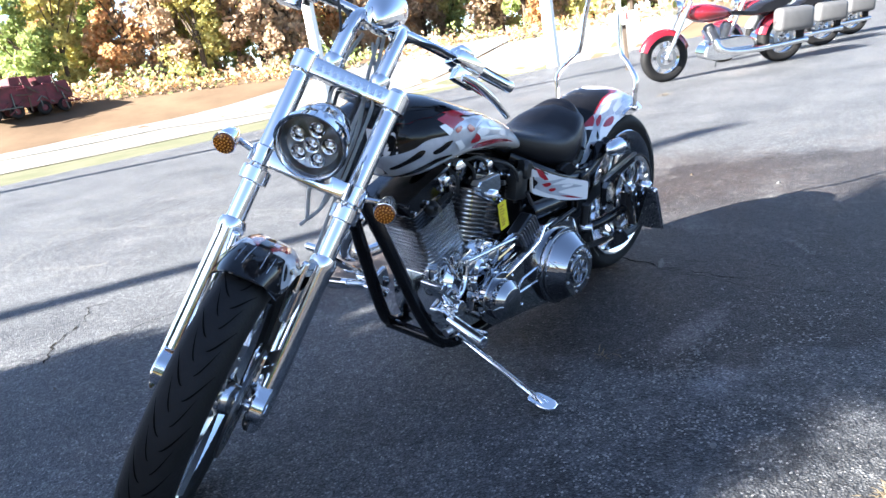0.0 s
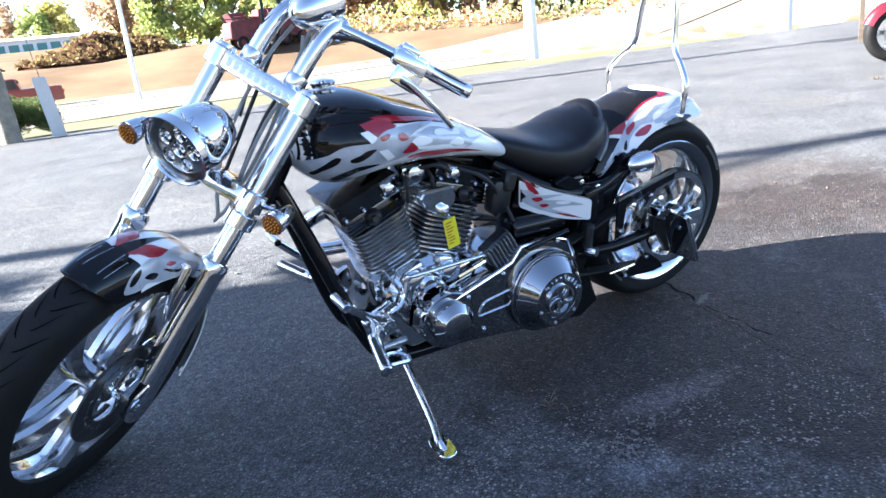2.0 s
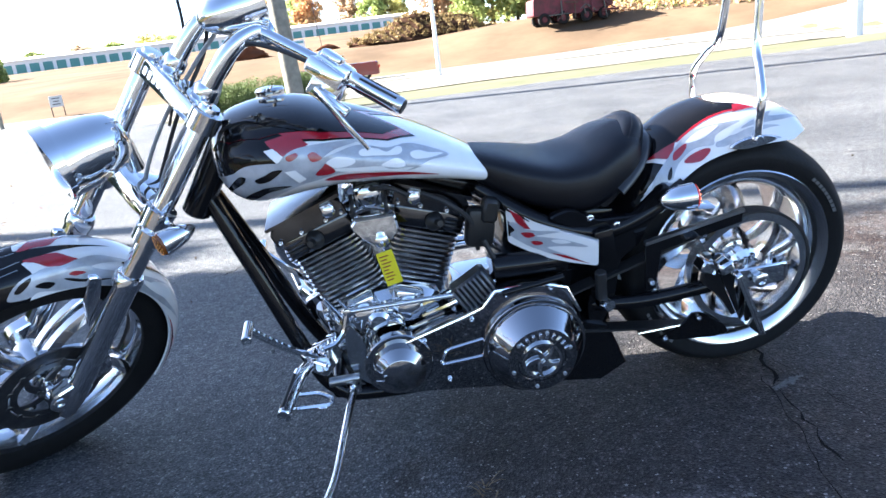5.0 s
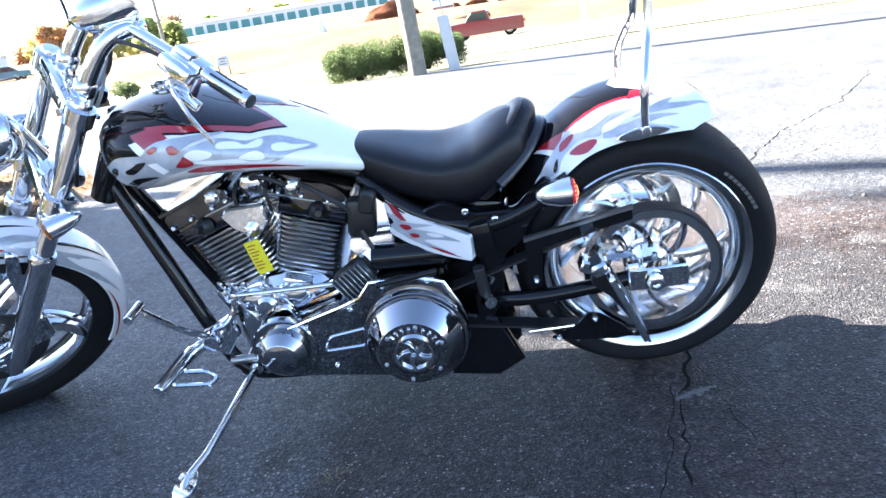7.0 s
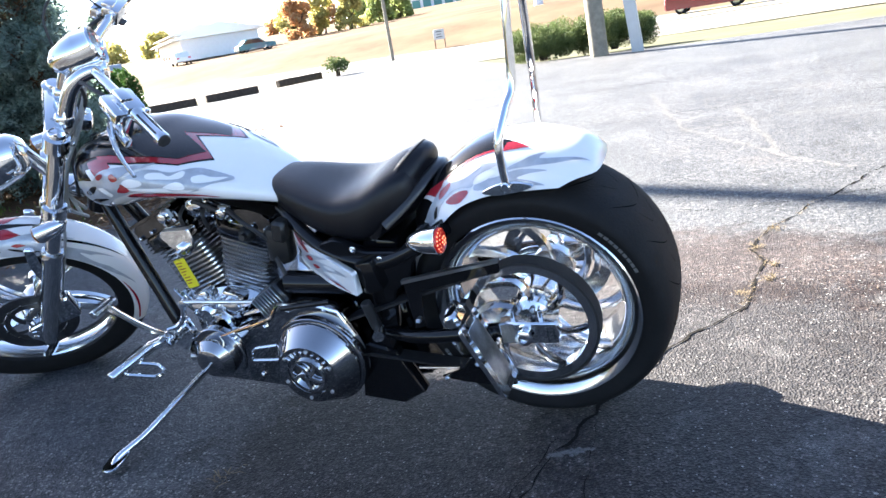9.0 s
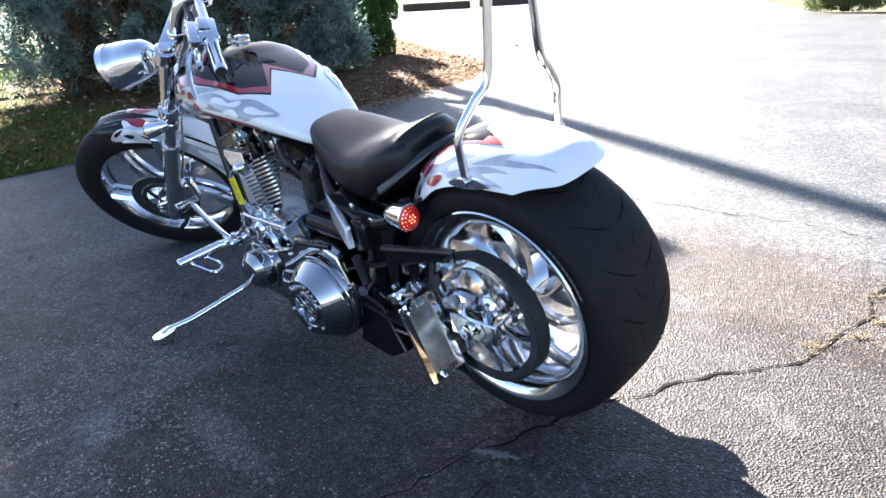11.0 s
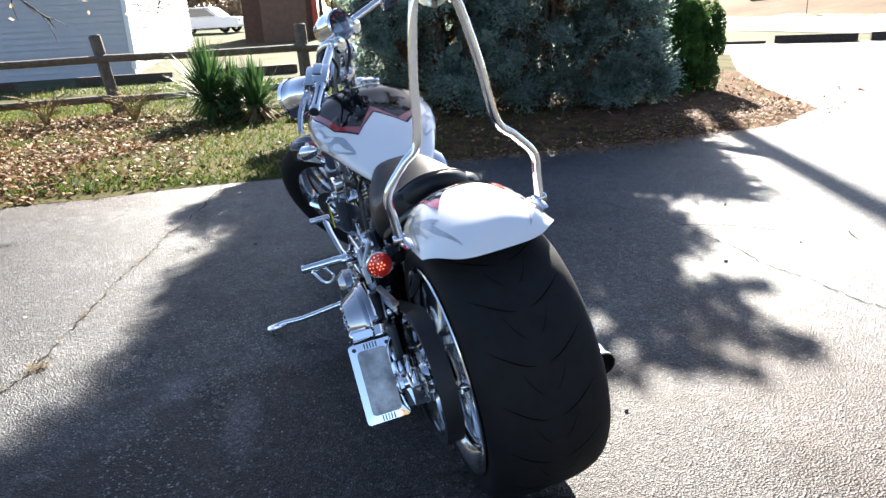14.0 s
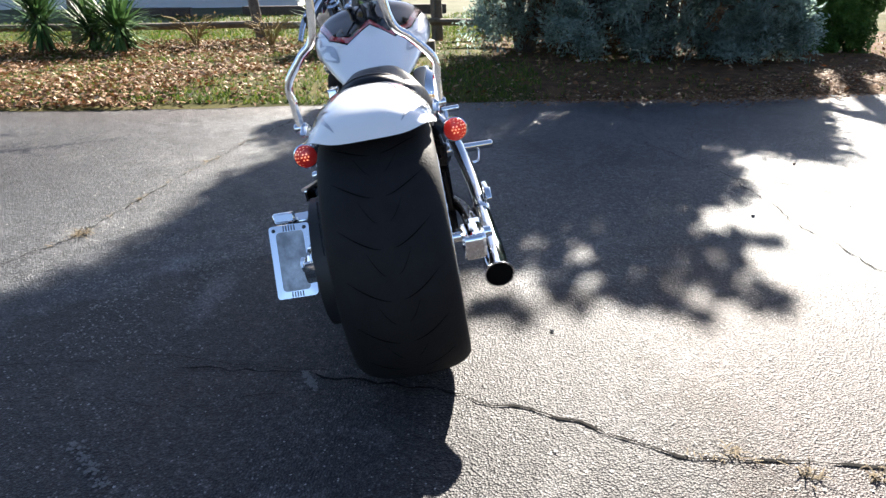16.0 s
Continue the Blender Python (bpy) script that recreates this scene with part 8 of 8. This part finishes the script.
part("dial_mark", bm, RED_LENS, gauge, "", STEER)
# hoses and cables
for i, (pts, r) in enumerate((
        ([(-0.06, 0.03, 0.15), (-0.055, 0.045, 0.05), (-0.03, 0.03, -0.1), (-0.03, 0.0, -0.24), (-0.08, -0.03, -0.34)], 0.005),
        ([(-0.07, -0.02, 0.17), (-0.06, -0.04, 0.06), (-0.025, -0.045, -0.08), (-0.03, -0.055, -0.22), (-0.09, -0.05, -0.3)], 0.005),
        ([(-0.07, -0.01, 0.16), (-0.065, -0.025, 0.05), (-0.035, -0.06, -0.1), (-0.04, -0.06, -0.28), (-0.1, -0.02, -0.36)], 0.005),
        ([(-0.07, 0.0, 0.14), (-0.06, -0.06, 0.02), (-0.03, -0.075, -0.13), (-0.03, -0.08, -0.3), (-0.035, -0.09, -0.45), (-0.03, -0.1, -0.62)], 0.0045),
        ([(-0.115, -0.2, 0.212), (-0.075, -0.14, 0.2), (-0.05, -0.07, 0.165), (-0.07, -0.04, 0.08), (-0.04, -0.03, -0.06), (-0.07, -0.04, -0.26)], 0.005),
        ([(-0.115, 0.2, 0.212), (-0.075, 0.14, 0.2), (-0.05, 0.07, 0.165), (-0.07, 0.05, 0.08), (-0.05, 0.02, -0.06), (-0.07, 0.0, -0.26)], 0.005),
        ([(-0.12, 0.22, 0.23), (-0.02, 0.2, 0.29), (0.03, 0.14, 0.22), (-0.02, 0.07, 0.1), (-0.05, 0.03, -0.1)], 0.0035))):
    bm = bmesh.new()
    tube(bm, pts, r, 8)
    P("hose" if i < 4 else "control_cable", bm, BRAID if i < 4 else RUBBER, steer=True)
for i, pts in enumerate(([(-0.8, -0.1, 0.65), (-0.74, -0.13, 0.62), (-0.69, -0.12, 0.56), (-0.68, -0.1, 0.48)], [(-0.95, -0.06, 0.66), (-0.88, -0.11, 0.68), (-0.82, -0.1, 0.64)], [(-0.67, -0.14, 0.52), (-0.64, -0.15, 0.45), (-0.6, -0.13, 0.42)])):
    bm = bmesh.new()
    tube(bm, pts, 0.006, 8)
    P("wiring", bm, RUBBER)


# ---- vehicles in the distance ----
def car(name, label, m, paint, pickup=False, L=4.6, H=1.45, W=1.8):
    t = thing(name, label, "pickup truck" if pickup else "car", m)
    bm = bmesh.new()
    z0, zb = 0.28, 0.82 if not pickup else 1.0
    slab(bm, rounded([(-L / 2, z0), (L / 2, z0), (L / 2 - 0.05, zb), (L * 0.28, zb + 0.08), (-L / 2 + 0.05, zb + 0.05)], 0.15), -W / 2, W / 2, 0.05)
    part("body", bm, paint, t)
    bm = bmesh.new()
    cab = [(-L * 0.08, zb), (L * 0.26, zb), (L * 0.16, H), (-L * 0.04, H)] if pickup else [(-L * 0.42, zb), (L * 0.27, zb), (L * 0.1, H), (-L * 0.26, H)]
    slab(bm, rounded(cab, 0.12), -W / 2 + 0.12, W / 2 - 0.12, 0.06)
    cabin = part("cabin", bm, paint, t)
    cx, cz = sum(p[0] for p in cab) / 4, sum(p[1] for p in cab) / 4
    win = [(cx + (x - cx) * 0.8, cz + (z - cz) * 0.72 + 0.02) for x, z in cab]
    for s in (-1, 1):
        part("window", slab(bmesh.new(), win, s * (W / 2 - 0.13), s * (W / 2 - 0.09)), CAR_GLASS, cabin)
    for x in (-L * 0.31, L * 0.31):
        for s in (-1, 1):
            bm = bmesh.new()
            torus_tyre(bm, Vector((x, s * (W / 2 - 0.1), 0.33)), 0.33, 0.2, 0.1, 24, 0.5)
            w = part("wheel", bm, TYRE, t)
            bm = bmesh.new()
            lathe(bm, [(0.2, 0.0), (0.2, 0.04), (0.12, 0.07), (0, 0.07)], (x, s * (W / 2 - 0.08), 0.33), (0, s, 0), 20)
            part("rim", bm, SATIN, w)
    for s in (-1, 1):
        part("headlight", box(bmesh.new(), (0.06, 0.32, 0.14), Matrix.Translation((L / 2 - 0.02, s * W * 0.34, 0.68)), 0.02), GLASS_DARK, t)
        part("tail_light", box(bmesh.new(), (0.06, 0.28, 0.16), Matrix.Translation((-L / 2 + 0.02, s * W * 0.36, 0.72)), 0.02), RED_LENS, t)
    return t


def at_ground(x, y, a):
    return pose(x, y, terrain(x, y) + (0.04 if 38 < y < 47 else 0.0), 0, 0, a)


car("pickup_truck", "red pickup truck on the road", at_ground(-5.2, 44.5, 180), CAR_RED, True, 4.8, 1.65, 1.75)
for x, y, a, paint in ((-80, 56, 60, CAR_WHITE), (-74, 60, 150, CAR_GREY), (-66, 63, 145, CAR_WHITE), (-58, 67, 60, CAR_TEAL), (-88, 60, 30, CAR_WHITE)):
    car("car", "car parked in a far row beyond the field", at_ground(x, y, a), paint)
car("car", "pale car parked beside the house", pose(-45, -5.0, 0.85, 0, 0, 70), CAR_WHITE)

# maroon machine in the field
mach = thing("farm_machine", "maroon field machine standing in the grass", "machine", at_ground(11.4, 54.8, 6) @ Matrix.Scale(0.85, 4))
part("body", slab(bmesh.new(), rounded([(-3.6, 0.9), (-3.5, 2.3), (-1.2, 2.6), (0.6, 2.3), (3.4, 2.5), (3.7, 1.2), (2.5, 0.7)], 0.15), -1.2, 1.2, 0.05), MAROON, mach)
part("cab", slab(bmesh.new(), rounded([(-0.9, 2.2), (-0.8, 3.2), (0.6, 3.2), (0.8, 2.2)], 0.1), -0.9, 0.9, 0.05), MAROON, mach)
for x in (-2.6, -0.9, 1.2, 2.8):
    for s in (-1, 1):
        w = part("wheel", torus_tyre(bmesh.new(), Vector((x, s * 1.1, 0.55)), 0.55, 0.28, 0.2, 24), TYRE, mach)
        part("rim", lathe(bmesh.new(), [(0.28, 0), (0.2, 0.08), (0, 0.08)], (x, s * 1.15, 0.55), (0, s, 0), 16), MAROON, w)
rg = random.Random(17)
for k in range(26):
    x, z, L = rg.uniform(-3.5, 3.3), rg.uniform(0.7, 2.6), rg.uniform(0.5, 1.8)
    part("machine_bar", box(bmesh.new(), (L, 0.12, 0.1), pose(x, -1.25 - 0.3 * rg.random(), z, 0, rg.choice((0, 5, 35, -40, 90, 80)), rg.uniform(-8, 8)), 0.01), (MAROON, BLACK_SATIN, TIE_WOOD, MAROON)[k % 4], mach)
for x, z in ((-2.7, 2.5), (1.9, 2.5)):
    part("hopper", slab(bmesh.new(), [(x - 0.3, z - 0.4), (x - 0.75, z + 0.5), (x + 0.75, z + 0.5), (x + 0.3, z - 0.4)], -0.9, 0.9, 0.03), MAROON, mach)


def cruiser(m, paint, label):
    """A parked cruiser motorcycle, forward along +x, seen from far off."""
    t = thing("cruiser_motorcycle", label, "motorcycle", m, "parked cruisers")
    for x, nm in ((0.85, "front_wheel"), (-0.82, "rear_wheel")):
        c = Vector((x, 0, 0.32))
        bm = bmesh.new()
        ring(bm, c, 0.2, 0.225, -0.04, 0.04, 36)
        for i in range(5):
            spoke(bm, c, 0.03, 0.21, 2 * math.pi * i / 5, 0.15, 0.03, 0.045, 0, 0, 0.02)
        rod(bm, c + Vector((0, -0.1, 0)), c + Vector((0, 0.1, 0)), 0.03)
        w = part(nm, bm, POLISHED, t)
        part("tyre", torus_tyre(bmesh.new(), c, 0.32, 0.22, 0.07 if x > 0 else 0.09, 40), TYRE, w)
        part("brake_disc", ring(bmesh.new(), c, 0.09, 0.14, 0.07, 0.076), SATIN, w)
    bm = bmesh.new()
    for s in (-1, 1):
        rod(bm, (0.86, 0.1 * s, 0.3), (0.5, 0.1 * s, 0.98), 0.03)
    part("fork", bm, CHROME, t)
    for x, a0, a1, hwid, R in ((0.85, 20, 165, 0.085, 0.36), (-0.82, 15, 175, 0.11, 0.37)):
        bm = bmesh.new()
        rings = []
        for i in range(21):
            a = radians(a0 + (a1 - a0) * i / 20)
            rings.append([Vector((x + math.cos(a) * (R - 0.08 * abs(w) ** 2.5), hwid * w, 0.32 + math.sin(a) * (R - 0.08 * abs(w) ** 2.5))) for w in [-1 + j / 5 for j in range(11)]])
        loft(bm, rings, closed=False)
        part("fender", bm, paint, t)
    bm = bmesh.new()
    rings = []
    for i in range(15):
        q = i / 14
        x = 0.5 - 0.62 * q
        k = math.sin(math.pi * min(0.98, 0.08 + 0.9 * q ** 0.8)) ** 0.5
        rings.append([(x, 0.15 * k * math.sin(b), 0.82 - 0.08 * q + 0.12 * k * math.cos(b)) for b in (2 * math.pi * j / 16 for j in range(16))])
    loft(bm, rings)
    part("fuel_tank", bm, paint, t)
    bm = bmesh.new()
    slab(bm, curve_poly([(-0.1, 0.72), (-0.05, 0.78), (-0.35, 0.72), (-0.5, 0.8), (-0.85, 0.84), (-0.9, 0.76), (-0.5, 0.66)], 4), -0.14, 0.14, 0.03)
    part("seat", bm, LEATHER, t)
    for s in (-1, 1):
        part("saddlebag", box(bmesh.new(), (0.5, 0.2, 0.3), pose(-0.85, 0.24 * s, 0.56, 0, -3, 0), 0.06, 3), BAG_GREY, t)
    for tilt in (-25, 25):
        bm = bmesh.new()
        M = Matrix.Translation((0.08, 0, 0.32)) @ pose(0, 0, 0, 0, -tilt, 0)
        rod(bm, M @ Vector((0, 0, 0.05)), M @ Vector((0, 0, 0.34)), 0.07)
        cyl = part("cylinder", bm, STEEL_DARK, t)
        for i in range(8):
            part("cooling_fin", box(bmesh.new(), (0.16, 0.18, 0.008), M @ Matrix.Translation((0, 0, 0.12 + 0.025 * i)), 0.002), FIN, cyl)
    part("crankcase", slab(bmesh.new(), curve_poly([(-0.35, 0.25), (-0.3, 0.42), (0.1, 0.45), (0.3, 0.38), (0.32, 0.22), (0, 0.17)], 4), -0.14, 0.14, 0.02), CHROME, t)
    bm = bmesh.new()
    for s in (-1, 1):
        tube(bm, [(0.5, 0.06 * s, 0.98), (0.42, 0.2 * s, 1.08), (0.3, 0.36 * s, 1.06), (0.16, 0.42 * s, 1.03)], 0.015, 10)
    part("handlebar", bm, CHROME, t)
    part("headlight", lathe(bmesh.new(), [(0.02, -0.12), (0.08, -0.06), (0.095, 0.0), (0.09, 0.02), (0, 0.03)], (0.66, 0, 0.92), (1, 0, 0), 24), CHROME, t)
    bm = bmesh.new()
    tube(bm, [(0.2, 0.14, 0.45), (0.1, 0.2, 0.3), (-0.3, 0.22, 0.25), (-1.05, 0.23, 0.27)], 0.04, 12)
    part("exhaust_pipe", bm, CHROME, t)
    bm = bmesh.new()
    rod(bm, (0.0, -0.12, 0.25), (-0.05, -0.32, 0.02), 0.012)
    part("kickstand", bm, CHROME, t)
    part("windscreen", slab(bmesh.new(), rounded([(-0.2, 1.0), (0.2, 1.0), (0.17, 1.35), (-0.17, 1.35)], 0.08), 0.6, 0.604, to=lambda x, y, z: (y - (z - 1.0) * 0.3, x, z)), GLASS, t).visible_shadow = False


cruiser(pose(8.0, 3.33, 0, -5, 0, 146) @ Matrix.Scale(1.08, 4), CAR_RED, "red cruiser motorcycle with grey saddlebags parked on the lot")
cruiser(pose(10.3, 3.6, 0, -5, 0, 140), CAR_RED, "dark red cruiser motorcycle parked behind another")
cruiser(pose(12.3, 3.8, 0, -5, 0, 140), CAR_GREY, "grey cruiser motorcycle parked further along the lot")
t = thing("sign", "small square road sign on two posts by the field", "sign", at_ground(-24.6, 48.2, 22))
part("panel", box(bmesh.new(), (0.8, 0.04, 0.72), Matrix.Translation((0, 0, 1.0)), 0.01), GREY_PLASTIC, t)
for k, w in enumerate((0.5, 0.36, 0.5)):
    part("print_bar", box(bmesh.new(), (w, 0.006, 0.07), Matrix.Translation((0, -0.023, 1.2 - 0.19 * k))), STEEL_DARK, t)
for s in (-1, 1):
    part("post", box(bmesh.new(), (0.07, 0.06, 1.5), Matrix.Translation((s * 0.37, 0.05, 0.6)), 0.005), FENCE_WOOD, t)
t = thing("sale_sign", "white board sign with blue and red bars by the field", "sign", at_ground(-9.7, 57, 12))
part("panel", box(bmesh.new(), (1.7, 0.05, 1.0), Matrix.Translation((0, 0, 1.25)), 0.01), WHITE_METAL, t)
part("blue_bar", box(bmesh.new(), (1.5, 0.008, 0.2), Matrix.Translation((0, -0.03, 1.55))), CAR_TEAL, t)
part("red_bar", box(bmesh.new(), (1.6, 0.008, 0.16), Matrix.Translation((0, -0.03, 0.86))), CAR_RED, t)
for s in (-1, 1):
    part("post", box(bmesh.new(), (0.09, 0.09, 1.8), Matrix.Translation((s * 0.75, 0.07, 0.8)), 0.005), WHITE_METAL, t)
t = thing("stop_sign", "red octagonal road sign on a thin post", "sign", at_ground(-62, 47.6, -52))
oct_ = [(0.38 * math.cos(radians(22.5 + 45 * k)), 1.8 + 0.38 * math.sin(radians(22.5 + 45 * k))) for k in range(8)]
plate = part("panel", slab(bmesh.new(), oct_, -0.02, 0.02), RED_PAINT, t)
part("print_bar", box(bmesh.new(), (0.5, 0.006, 0.18), Matrix.Translation((0, -0.024, 1.8))), WHITE_METAL, plate)
part("post", box(bmesh.new(), (0.07, 0.06, 2.3), Matrix.Translation((0, 0.06, 0.95)), 0.005), STEEL_DARK, t)
bm = bmesh.new()
lathe(bm, [(0.45, -0.05), (0.42, 0.05), (0.22, 0.9), (0.13, 1.2), (0.05, 1.3)], (0, 0, 0), (0, 0, 1), 14)
mesh_thing("field_marker", bm, WHITE_METAL, "white tapered utility marker standing in the field", "marker", m=at_ground(-21.2, 61.2, 0))
box_thing = thing("mailbox", "grey metal mailbox on a dark post beside the lot", "mailbox", pose(10.12, 6.3, 0, 0, 0, -50))
part("post", box(bmesh.new(), (0.07, 0.07, 0.9), Matrix.Translation((0, 0, 0.42)), 0.006), TIE_WOOD, box_thing)
arch = [(-0.11, 0.85), (0.11, 0.85)] + [(0.11 * math.cos(radians(a)), 0.98 + 0.11 * math.sin(radians(a))) for a in range(0, 181, 20)]
part("box_body", slab(bmesh.new(), arch, -0.26, 0.26, 0.004, to=lambda x, y, z: (y, x, z)), GREY_PLASTIC, box_thing)
part("box_door", slab(bmesh.new(), arch, 0.262, 0.272, 0.003, to=lambda x, y, z: (y, x, z)), WHITE_METAL, box_thing)
part("flag", box(bmesh.new(), (0.03, 0.008, 0.16), Matrix.Translation((0.05, -0.118, 1.02)), 0.002), RED_LENS, box_thing)
